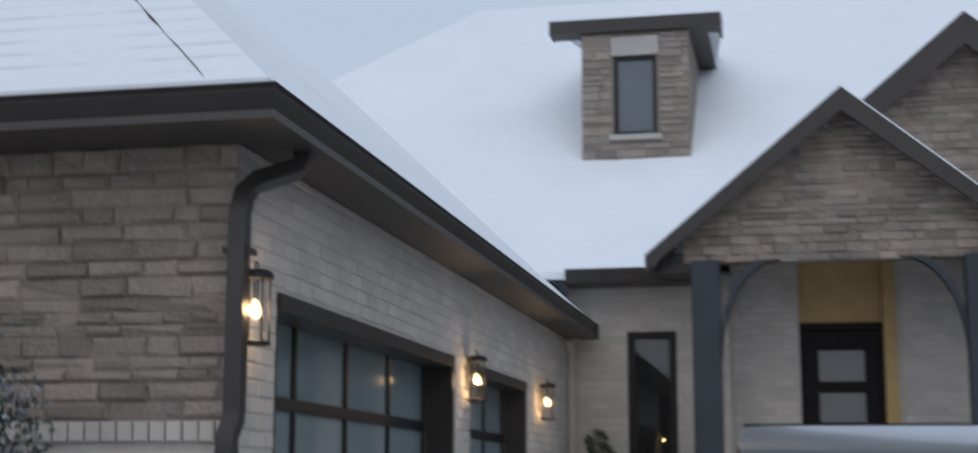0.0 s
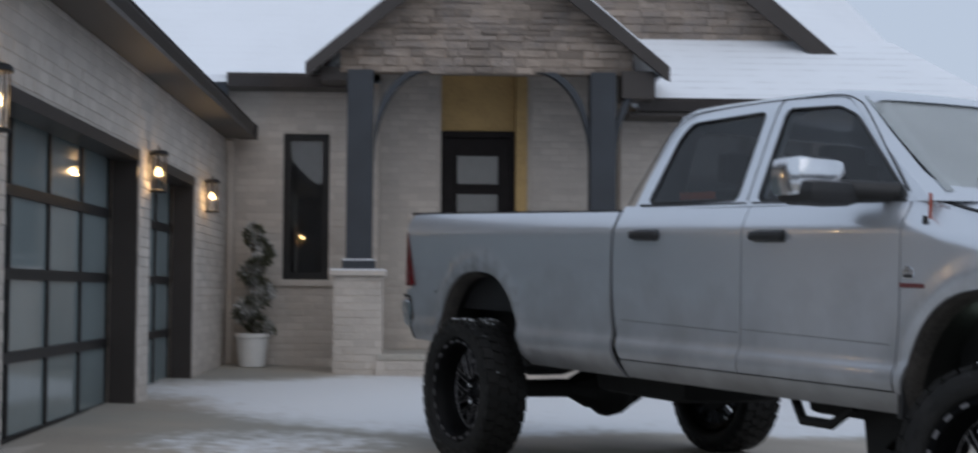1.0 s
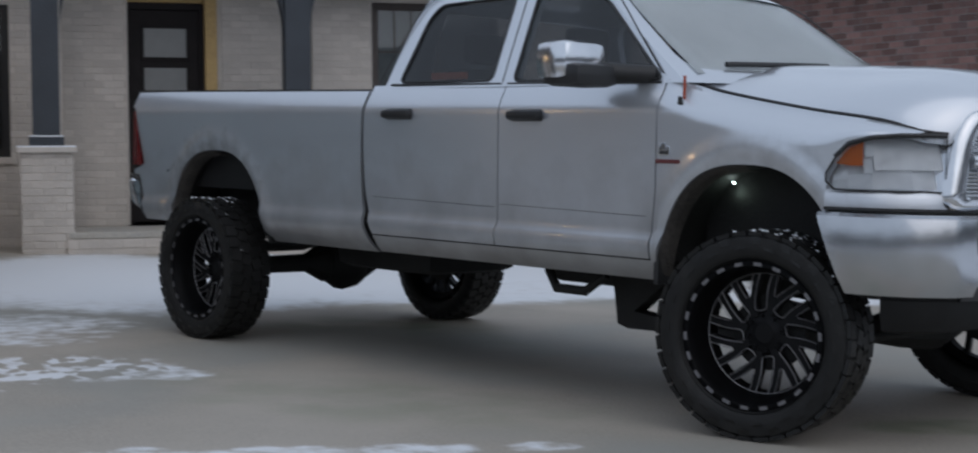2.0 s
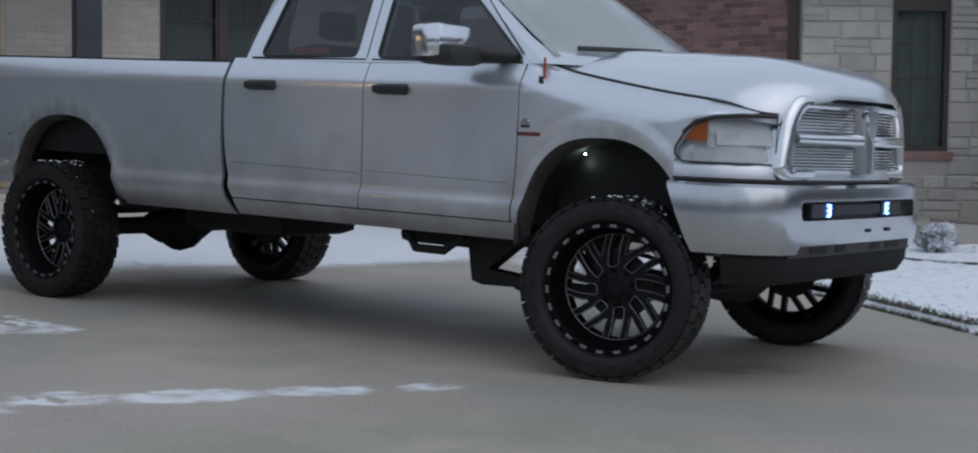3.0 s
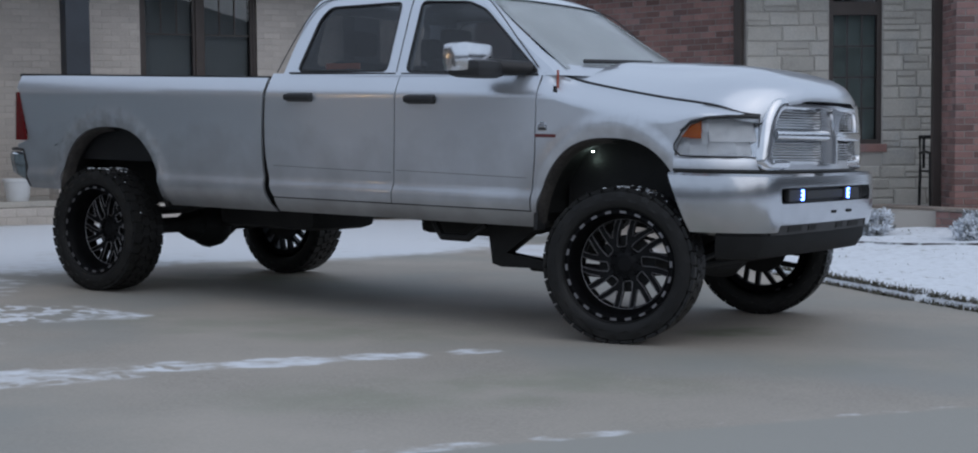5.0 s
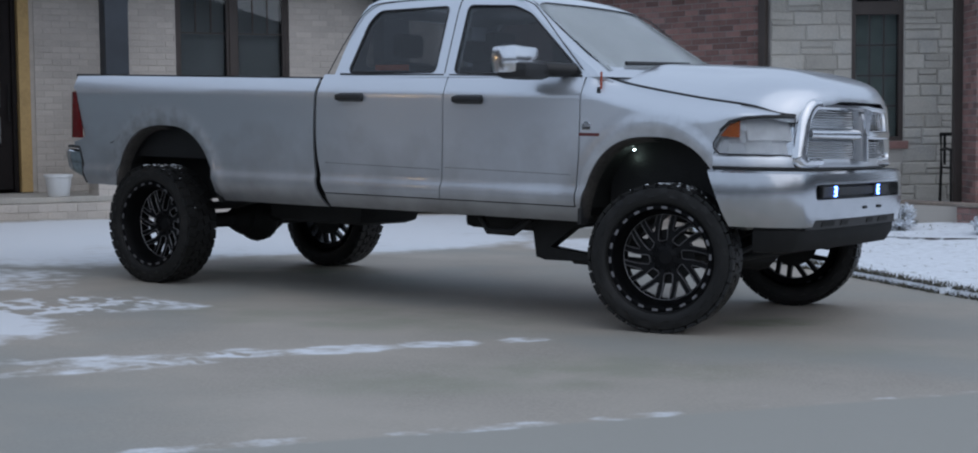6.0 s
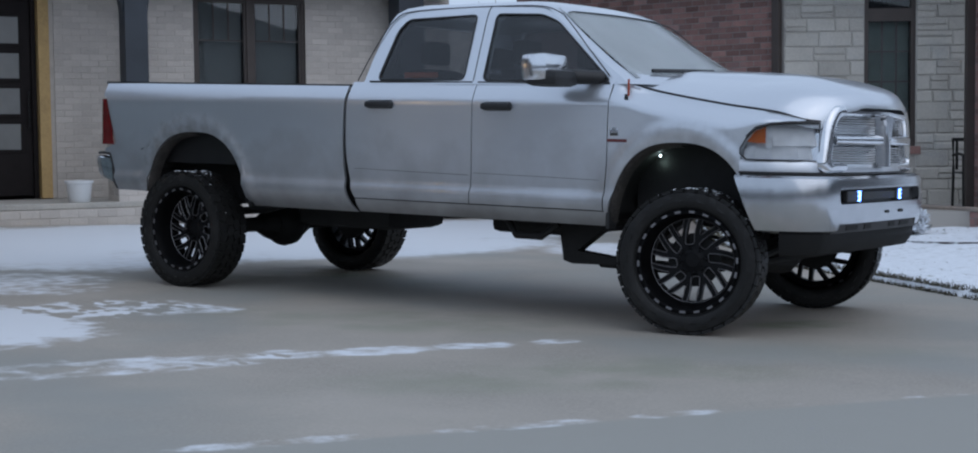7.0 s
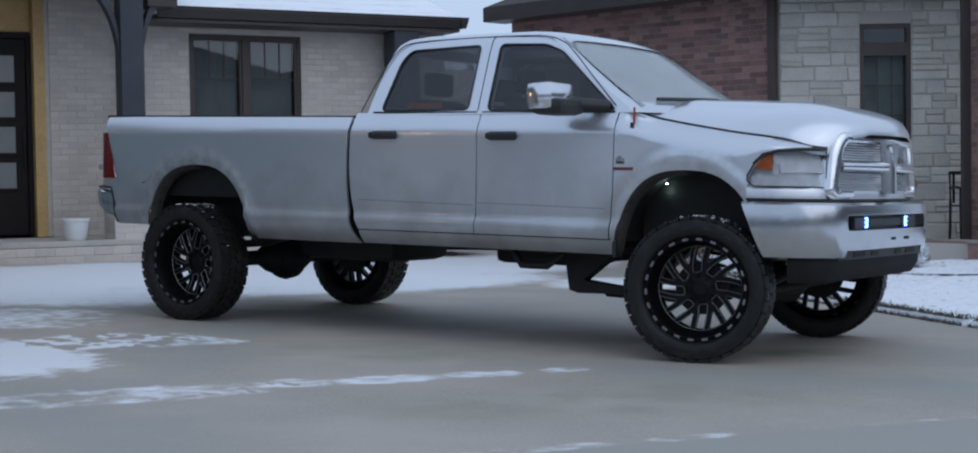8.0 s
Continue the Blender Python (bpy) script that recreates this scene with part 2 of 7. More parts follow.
def drive_material():
    """Damp concrete with drifts and scraps of snow, brown stains and a painted green lamp glow."""
    m = material("damp_concrete", (0.402, 0.362, 0.310), 0.62, spots=0.30, spot_scale=0.7, grain=0.12, grain_scale=60, bump=0.25, bump_scale=70, second=(0.345, 0.312, 0.256), second_at=0.5)
    nt = m.node_tree
    b = nt.nodes["Principled BSDF"]
    base = b.inputs["Base Color"].links[0].from_socket
    geo = nt.nodes.new("ShaderNodeNewGeometry")
    sep = nt.nodes.new("ShaderNodeSeparateXYZ")
    nt.links.new(geo.outputs["Position"], sep.inputs[0])

    def math_node(op, a, c=None, k=None):
        n = nt.nodes.new("ShaderNodeMath")
        n.operation = op
        for i, q in enumerate((a, c, k)):
            if q is None:
                continue
            if isinstance(q, (int, float)):
                n.inputs[i].default_value = q
            else:
                nt.links.new(q, n.inputs[i])
        return n.outputs[0]

    def ramp(v, lo, hi):
        n = nt.nodes.new("ShaderNodeMapRange")
        n.interpolation_type = "SMOOTHSTEP"
        n.inputs["From Min"].default_value = lo
        n.inputs["From Max"].default_value = hi
        nt.links.new(v, n.inputs["Value"])
        return n.outputs[0]

    def blot(cx, cy, ax, ay, turn):
        """An oval with a soft rim."""
        c, s = math.cos(radians(turn)), math.sin(radians(turn))
        dx, dy = math_node("SUBTRACT", sep.outputs[0], cx), math_node("SUBTRACT", sep.outputs[1], cy)
        u = math_node("ADD", math_node("MULTIPLY", dx, c / ax), math_node("MULTIPLY", dy, s / ax))
        v = math_node("ADD", math_node("MULTIPLY", dx, -s / ay), math_node("MULTIPLY", dy, c / ay))
        d = math_node("SQRT", math_node("ADD", math_node("MULTIPLY", u, u), math_node("MULTIPLY", v, v)))
        return ramp(d, 1.25, 0.55)

    def noisy(scale, detail=6.0):
        n = nt.nodes.new("ShaderNodeTexNoise")
        n.inputs["Scale"].default_value = scale
        n.inputs["Detail"].default_value = detail
        nt.links.new(geo.outputs["Position"], n.inputs["Vector"])
        return n.outputs["Fac"]

    cover = None
    for oval in SNOW_OVALS:
        o = math_node("MULTIPLY", blot(*oval[:5]), oval[5])
        cover = o if cover is None else math_node("MAXIMUM", cover, o)
    lumps = math_node("ADD", math_node("MULTIPLY", noisy(1.1), 0.45), math_node("MULTIPLY", noisy(7.5), 0.55))
    # the drift by the house lies smooth, the scraps on the drive are ragged
    ragged = math_node("SUBTRACT", 1.9, math_node("MULTIPLY", ramp(sep.outputs[1], -0.6, 1.6), 1.0))
    mask = ramp(math_node("ADD", cover, math_node("MULTIPLY", math_node("SUBTRACT", lumps, 0.5), ragged)), 0.34, 0.80)
    mask = math_node("MULTIPLY", math_node("MULTIPLY", mask, ramp(cover, 0.02, 0.2)), 0.86)
    # green glow of the truck's arch lamps, painted into the damp slab
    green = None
    for oval in GREEN_GLOW:
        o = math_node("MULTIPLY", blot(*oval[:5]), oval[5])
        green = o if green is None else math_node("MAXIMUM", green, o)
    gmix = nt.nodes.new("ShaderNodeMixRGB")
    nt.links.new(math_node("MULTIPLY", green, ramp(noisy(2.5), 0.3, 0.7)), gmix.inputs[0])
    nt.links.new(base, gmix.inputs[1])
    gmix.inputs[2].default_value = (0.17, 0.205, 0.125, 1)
    # broad damp, bluer patches
    damp = nt.nodes.new("ShaderNodeMixRGB")
    nt.links.new(math_node("MULTIPLY", ramp(noisy(0.42, 4.0), 0.44, 0.62), 0.85), damp.inputs[0])
    nt.links.new(gmix.outputs[0], damp.inputs[1])
    damp.inputs[2].default_value = (0.298, 0.296, 0.270, 1)
    base = damp.outputs[0]
    # bare spots melted into the patch of snow
    squash = nt.nodes.new("ShaderNodeMapping")
    squash.inputs["Scale"].default_value = (7.5, 4.2, 1.0)
    nt.links.new(geo.outputs["Position"], squash.inputs["Vector"])
    melt = nt.nodes.new("ShaderNodeTexNoise")
    melt.inputs["Scale"].default_value = 1.0
    melt.inputs["Detail"].default_value = 1.5
    nt.links.new(squash.outputs[0], melt.inputs["Vector"])
    around = math_node("MAXIMUM", blot(-1.85, -1.6, 0.80, 0.95, 10), math_node("MULTIPLY", blot(-2.3, -4.25, 1.3, 0.32, -2), 0.7))
    bare = ramp(math_node("ADD", melt.outputs["Fac"], math_node("MULTIPLY", math_node("SUBTRACT", around, 1.0), 0.5)), 0.45, 0.53)
    mask = math_node("MULTIPLY", mask, math_node("SUBTRACT", 1.0, bare))
    mix = nt.nodes.new("ShaderNodeMixRGB")
    nt.links.new(mask, mix.inputs[0])
    # the street's own, bluer slab begins at a joint
    apron = ramp(math_node("ADD", sep.outputs[1], math_node("MULTIPLY", sep.outputs[0], 0.07)), -6.55, -6.62)
    amix = nt.nodes.new("ShaderNodeMixRGB")
    nt.links.new(apron, amix.inputs[0])
    nt.links.new(base, amix.inputs[1])
    amix.inputs[2].default_value = (0.330, 0.318, 0.282, 1)
    nt.links.new(amix.outputs[0], mix.inputs[1])
    mix.inputs[2].default_value = (0.80, 0.83, 0.87, 1)
    nt.links.new(mix.outputs[0], b.inputs["Base Color"])
    rough = nt.nodes.new("ShaderNodeMapRange")
    rough.inputs["To Min"].default_value = 0.42
    rough.inputs["To Max"].default_value = 0.8
    nt.links.new(math_node("MAXIMUM", mask, noisy(0.7)), rough.inputs["Value"])
    nt.links.new(rough.outputs[0], b.inputs["Roughness"])
    return m


# centre x, y, half sizes, turn, cover
SNOW_OVALS = [(1.5, 5.2, 6.5, 2.6, 8, 0.95), (1.8, 3.0, 3.4, 1.75, 12, 0.82), (-0.9, 2.25, 1.6, 1.6, 0, 0.74), (-1.7, 4.2, 1.9, 3.2, 0, 0.78), (4.6, 1.8, 1.4, 1.0, 35, 0.7), (-2.2, 0.2, 1.1, 1.2, 0, 0.56), (-1.5, 4.4, 1.5, 3.6, 0, 0.86),
              (-2.95, -2.25, 0.95, 1.35, 4, 0.84), (-4.6, -2.2, 1.6, 2.3, 0, 0.78), (-1.85, -1.75, 0.80, 0.62, -8, 0.76), (-1.30, -2.02, 0.36, 0.26, -12, 0.62),
              (-2.65, -4.24, 1.30, 0.34, -3, 0.53), (-1.50, -4.19, 0.30, 0.21, -2, 0.64), (-0.97, -4.25, 0.42, 0.21, -2, 0.72), (-0.42, -4.27, 0.30, 0.17, -6, 0.66), (0.12, -4.30, 0.22, 0.13, 0, 0.56),
              (-2.3, -6.38, 0.7, 0.10, -4, 0.46), (-1.35, -6.46, 0.55, 0.09, -4, 0.45), (-0.62, -6.50, 0.30, 0.08, -4, 0.44), (0.15, -6.55, 0.34, 0.06, -4, 0.38), (0.95, -6.61, 0.45, 0.05, -4, 0.38)]
# ovals of painted green glow under the truck, with fainter green mottling
GREEN_GLOW = [(2.05, -4.20, 0.45, 0.20, -10, 0.8), (0.65, -0.5, 1.3, 0.34, -66, 0.6), (0.30, -0.10, 0.80, 0.75, 0, 0.75), (-0.4, -3.0, 1.4, 0.6, -40, 0.35), (-0.2, -5.4, 1.6, 0.5, -5, 0.4), (1.4, -5.4, 0.9, 0.4, -20, 0.35)]
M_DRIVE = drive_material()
M_LAWN = material("snowy_lawn", (0.83, 0.86, 0.90), 0.85, spots=0.18, spot_scale=14, grain=0.05, bump=0.9, bump_scale=45, second=(0.22, 0.22, 0.17), second_at=0.66)


far_x = [-1500, -500, -150, -60, -30] + spaced(-22, 22, 22) + [30, 60, 150, 500, 1500]
far_y = [-1500, -500, -150, -60, -40] + spaced(-30, 26, 28) + [40, 60, 150, 500, 1500]
ground = sheet("ground", M_LAWN, (far_x, far_y), -0.10)
tagged(ground, "snow-dusted winter ground reaching to the horizon", "ground", kind="structure")
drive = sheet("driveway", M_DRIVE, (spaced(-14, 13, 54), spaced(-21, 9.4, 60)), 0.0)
tagged(drive, "damp grey concrete driveway with patches of thin snow", "driveway", kind="structure")


def lawn():
    """The lawn's own sheet, with a rounded, ragged edge along the drive."""
    bm = bmesh.new()
    rows = []
    for y in spaced(-21, 9, 300):
        edge = 4.22 + 0.03 * math.sin(y * 2.1) + (0.0 if y < -5 else 0.034 * (y + 5) ** 2 + 0.02 * (y + 5))
        row = []
        for k, (off, up) in enumerate(((0.0, -0.02), (0.03, 0.025), (0.10, 0.045), (0.25, 0.055), (0.5, 0.06), (1.0, 0.06), (2.0, 0.06), (3.5, 0.06), (6, 0.06), (14, 0.06))):
            x = edge + off + (0.07 * noise.noise((y * 9, k * 3.1, 0)) if k < 3 else 0)
            row.append(bm.verts.new((x, y, ground_z(x, y) + up + 0.015 * noise.noise((x * 6, y * 6, 1)))))
        rows.append(row)
    for a, b in zip(rows, rows[1:]):
        for i in range(len(a) - 1):
            bm.faces.new((a[i], a[i + 1], b[i + 1], b[i]))
    return part("lawn", bm, M_LAWN, smooth=70)


tagged(lawn(), "frozen lawn under a thin layer of snow", "lawn", kind="structure")

# ---- an unseen dark band behind the camera ----
# added to darken what the paint, chrome and windows reflect
bm = bmesh.new()
ring = []
for k in range(73):
    a = radians(172 + 196 * k / 72)
    h = 9.3 + 2.6 * noise.noise((k * 0.31, 0.0, 5.0)) + 1.2 * noise.noise((k * 1.1, 0.0, 2.0))
    ring.append((bm.verts.new((75 * math.cos(a), -5 + 75 * math.sin(a), -1.5)), bm.verts.new((75 * math.cos(a), -5 + 75 * math.sin(a), h))))
for p, q in zip(ring, ring[1:]):
    bm.faces.new((p[0], q[0], q[1], p[1]))
M_FAR = material("far_bare_woods", (0.085, 0.08, 0.078), 0.95, spots=0.4, spot_scale=0.25, second=(0.22, 0.22, 0.23), second_at=0.6)
tagged(part("backdrop", bm, M_FAR), "added dark grey band behind the camera, for reflections", "backdrop", kind="structure")

# ---- the house ----


def wall_with_openings(name, axis, at, thick, u0, u1, z0, z1, holes, mat, label):
    """A wall along x (axis 'x', face at y=at) or y (axis 'y', face at x=at), cut into blocks round its openings."""
    bm = bmesh.new()
    cuts = sorted({u0, u1, *[h[0] for h in holes], *[h[1] for h in holes]})
    for a, b in zip(cuts, cuts[1:]):
        mid = (a + b) / 2
        spans = sorted((h[2], h[3]) for h in holes if h[0] < mid < h[1])
        z = z0
        for lo, hi in spans + [(z1, z1)]:
            if lo > z + 1e-4:
                if axis == "x":
                    add_box(bm, a, b, at, at + thick, z, lo)
                else:
                    add_box(bm, at - thick, at, a, b, z, lo)
            z = hi
    bmesh.ops.remove_doubles(bm, verts=bm.verts[:], dist=0.0005)
    return tagged(part(name, bm, mat), label, "wall", kind="structure")


GX = -3.59          # the garage's long wall
GY = -1.78          # the garage's end wall
FY = 8.79           # the front wall
EY = 9.10           # the wall of the entrance
G_DOORS = [(-1.16, 2.98, 0.02, 2.20), (3.50, 6.12, 0.02, 2.20)]
wall_garage = wall_with_openings("wall_garage", "y", GX, 0.30, GY + 0.01, FY, 0.0, 2.95, G_DOORS, M_MORTAR_WHITE, "limewashed brick garage wall with two wide doors")
wall_end_low = wall_with_openings("wall_garage_end", "x", GY, 0.30, -12.5, GX - 0.3, -0.1, 1.50, [], M_MORTAR_WHITE, "limewashed brick base of the garage end")
wall_end_high = wall_with_openings("wall_garage_gable", "x", GY, 0.30, -12.5, GX, 1.50, 2.95, [], M_STONE_BED, "brown ledger stone upper wall of the garage end")
part("corner_block", box(GX - 0.3, GX, GY, GY + 0.01, -0.1, 1.5), M_MORTAR_WHITE, wall_end_low)
wall_front = wall_with_openings("wall_front", "x", FY, 0.30, GX, -1.72, 0.0, 3.60, [(-2.90, -2.33, 1.15, 2.96)], M_MORTAR_WHITE, "limewashed brick front wall with a tall narrow window")
wall_entry = wall_with_openings("wall_entry", "x", EY, 0.30, -1.72, 1.30, 0.25, 4.0, [(-0.97, 0.21, 0.25, 3.80)], M_MORTAR_WHITE, "limewashed brick wall round the front door")
wall_side = wall_with_openings("wall_porch", "x", FY, 0.30, 1.30, 5.90, 0.0, 3.60, [(2.06, 3.73, 1.10, 3.08)], M_MORTAR_WHITE, "limewashed brick wall with a paired window")
wall_return = tagged(part("wall_return", box(1.30, 1.55, FY + 0.30, EY + 0.3, 0.2, 4.0), M_MORTAR_WHITE), "short limewashed return wall", "wall", kind="structure")
tagged(part("wall_east", box(5.60, 5.897, FY + 0.303, 16.3, 0.0, 3.34), M_MORTAR_WHITE), "limewashed side wall of the house", "wall", kind="structure")
wall_right_end = tagged(part("wall_right_end", box(5.9, 6.2, FY + 0.3, 11.4, 0.0, 3.4), M_MORTAR_WHITE), "pale side wall of the porch", "wall", kind="structure")
wall_back = tagged(part("wall_back", box(-12.5, 13, 18.0, 18.3, 0, 3.4), M_MORTAR_WHITE), "plain rear wall", "wall", kind="structure")
wall_left = tagged(part("wall_left", box(-12.8, -12.5, GY, 18.3, -0.1, 2.95), M_MORTAR_WHITE), "plain far garage wall", "wall", kind="structure")

# roofs, snow-covered
PITCH_G = 0.92
GE_X, GE_Y, GE_Z = -3.20, -2.31, 3.02


def roof(name, points, label, thick=0.09, mat=None):
    return tagged(part(name, slab(points, thick), mat or M_ROOFSNOW), label, "roof", kind="structure")


half_g = 4.6
RX, RYE, RZE = GE_X - 0.07, GE_Y + 0.07, GE_Z + 0.045
rz = GE_Z + PITCH_G * half_g
roof("roof_garage_front", [(RX, RYE, RZE), (GE_X - half_g, GE_Y + half_g, rz), (GE_X - 2 * half_g, RYE, RZE)], "snow-covered hip end of the garage roof", mat=M_THIN_SNOW)
roof("roof_garage_side", [(RX, RYE, RZE), (RX, 8.5, RZE), (RX, 9.6, RZE), (GE_X - half_g, 14.2, rz), (GE_X - half_g, GE_Y + half_g, rz)], "snow-covered long slope of the garage roof")
roof("roof_garage_far", [(GE_X - 2 * half_g, GE_Y, GE_Z), (GE_X - half_g, GE_Y + half_g, rz), (GE_X - half_g, 14.2, rz), (GE_X - 2 * half_g, 14.2, GE_Z)], "snow-covered far slope of the garage roof")
ME_Y, ME_Z, PITCH_M = 8.30, 3.62, 0.833
RY = 14.6
mz = ME_Z + PITCH_M * (RY - ME_Y)
roof("roof_main", [(-12.2, ME_Y, ME_Z), (-2.60, ME_Y, ME_Z), (-0.42, 10.48, ME_Z + PITCH_M * 2.18), (0.80, 9.265, ME_Z + PITCH_M * 0.965), (3.0, RY, mz), (-5.9, RY, mz)], "snow-covered main roof slope")
roof("roof_main_back", [(-12.2, 19.0, ME_Z), (-5.9, RY, mz), (3.0, RY, mz), (9.0, 19.0, ME_Z)], "snow-covered rear roof slope")
roof("roof_main_hip", [(-12.2, ME_Y, ME_Z), (-5.9, RY, mz), (-12.2, 19.0, ME_Z)], "snow-covered hip of the main roof")
roof("roof_main_right", [(9.0, 19.0, ME_Z), (3.0, RY, mz), (0.80, 9.265, ME_Z + PITCH_M * 0.965), (6.2, 10.6, ME_Z)], "snow-covered right side of the main roof")


def gable(name, y_face, y_back, xc, z_apex, slope, x_half, over, stone_low, label, bar=0.24):
    """A stone gable with its two snow-covered roof slopes and dark rake boards."""
    z_eave = z_apex - slope * x_half
    y_front = y_face - over
    for side in (-1, 1):
        roof("roof_%s_%s" % (name, "left" if side < 0 else "right"), [(xc, y_front, z_apex), (xc + side * x_half, y_front, z_eave), (xc + side * x_half, y_back, z_eave), (xc, y_back, z_apex)], "snow-covered slope of the %s gable" % name, 0.05)
        bm = bmesh.new()
        n = math.hypot(1, slope)
        outline = [(xc, z_apex - 0.02), (xc + side * x_half, z_eave - 0.02), (xc + side * x_half, z_eave - 0.02 - bar * 0.85), (xc, z_apex - 0.02 - bar * n)]
        add_prism(bm, outline, Matrix.Translation((0, y_front - 0.002, 0)) @ pose(0, 0, 0, 90, 0, 0) @ Matrix.Diagonal((1, 1, -1, 1)), 0.045)
        outline2 = [(xc, z_apex - 0.09), (xc + side * x_half, z_eave - 0.09), (xc + side * x_half, z_eave - 0.13), (xc, z_apex - 0.13)]
        add_prism(bm, outline2, Matrix.Translation((0, y_front + 0.05, 0)) @ pose(0, 0, 0, 90, 0, 0) @ Matrix.Diagonal((1, 1, -1, 1)), max(0.05, over - 0.05))
        tagged(part("trim_%s_rake" % name, bm, M_TRIM), "dark bronze rake board", "trim", kind="structure")
    inner = x_half - 0.40
    bm = bmesh.new()
    add_prism(bm, [(xc - inner, stone_low), (xc + inner, stone_low), (xc + inner, z_apex - 0.13 - slope * inner), (xc, z_apex - 0.13), (xc - inner, z_apex - 0.13 - slope * inner)], Matrix.Translation((0, y_face, 0)) @ pose(0, 0, 0, 90, 0, 0) @ Matrix.Diagonal((1, 1, -1, 1)), 0.25)
    return tagged(part("wall_%s_gable" % name, bm, M_STONE_BED), label, "wall", kind="structure")


wall_porch_gable = gable("porch", 7.78, 11.2, -0.42, 5.44, 0.835, 2.12, 0.33, 3.60, "brown ledger stone gable over the porch", 0.20)
wall_big_gable = gable("tall", 9.62, 15.0, 1.08, 6.753, 0.845, 3.75, 0.35, 3.9, "brown ledger stone tall gable", 0.30)
roof("roof_porch_side", [(1.35, 8.10, 3.34), (6.02, 8.10, 3.34), (5.0, 9.60, 4.34), (1.35, 9.60, 4.34)], "snow-covered lean-to roof over the porch", mat=M_THIN_SNOW)
roof("roof_porch_hip", [(6.02, 8.10, 3.34), (6.02, 16.5, 3.34), (5.0, 16.5, 4.34), (5.0, 9.60, 4.34)], "snow-covered hip side of the lean-to roof", mat=M_THIN_SNOW)


def ceiling(name, x0, x1, y0, y1, z0, z1):
    return tagged(part(name, box(x0, x1, y0, y1, z0, z1), M_SOFFIT), "dark bronze soffit boards", "soffit", kind="structure")


ceiling("ceiling_garage_eave", GX + 0.02, GE_X - 0.02, GE_Y + 0.03, 8.45, 2.86, 2.90)
ceiling("ceiling_end_eave", -12.5, GX + 0.018, GE_Y + 0.03, GY - 0.012, 2.86, 2.90)
ceiling("ceiling_front_eave", GX + 0.03, -2.0, ME_Y + 0.05, FY - 0.012, 3.48, 3.52)
ceiling("ceiling_porch", -1.95, 1.12, 7.92, EY - 0.012, 3.80, 3.84)
ceiling("ceiling_porch_side", 1.32, 5.98, 8.14, FY - 0.012, 3.16, 3.20)


def gutter(name, p0, p1, drop=0.145, deep=0.13, miter=(0, 0)):
    """A box gutter with a rolled lip, from p0 to p1 along its top outer edge; its body lies to the left of the way."""
    a, b = Vector(p0), Vector(p1)
    d = (b - a)
    length = d.length
    m = Matrix.Translation(a) @ d.to_track_quat("X", "Z").to_matrix().to_4x4()
    bm = bmesh.new()
    outline = [(0, 0), (0.012, 0.008), (0.02, -0.012), (0.012, -0.03), (0.03, -drop * 0.55), (0.055, -drop), (deep, -drop), (deep, 0.0)]
    low = [bm.verts.new(m @ Vector((miter[0] * y, y, z))) for y, z in outline]
    top = [bm.verts.new(m @ Vector((length - miter[1] * y, y, z))) for y, z in outline]
    n = len(outline)
    bm.faces.new(low[::-1])
    bm.faces.new(top)
    for i in range(n):
        bm.faces.new((low[i], low[(i + 1) % n], top[(i + 1) % n], top[i]))
    return tagged(part("gutter_" + name, bm, M_TRIM), "dark bronze box gutter along the eave", "gutter", kind="structure")


gutter("garage_side", (GE_X, GE_Y, GE_Z), (GE_X, 8.46, GE_Z), miter=(1, 0))
gutter("garage_end", (-12.4, GE_Y, GE_Z), (GE_X, GE_Y, GE_Z), miter=(0, 1))
gutter("front", (GX + 0.05, ME_Y - 0.07, ME_Z + 0.01), (-2.35, ME_Y - 0.07, ME_Z + 0.01), 0.15)
gutter("porch_side", (1.42, 8.03, 3.36), (6.05, 8.03, 3.36), 0.15)
gutter("porch_hip", (6.09, 8.03, 3.36), (6.09, 16.4, 3.36), 0.15)
tagged(part("trim_gutter_end", box(GE_X - 0.22, GE_X + 0.01, 8.46, 8.52, 2.85, 3.03, 0.01), M_TRIM), "dark bronze gutter end", "trim", kind="structure")

# ---- the pickup truck ----
TRUCK = Matrix(((0.44506, 0.89522, 0.02251, 0.04), (-0.89529, 0.44536, -0.01037, 0.0), (-0.01931, -0.01554, 0.99969, -0.06), (0, 0, 0, 1)))


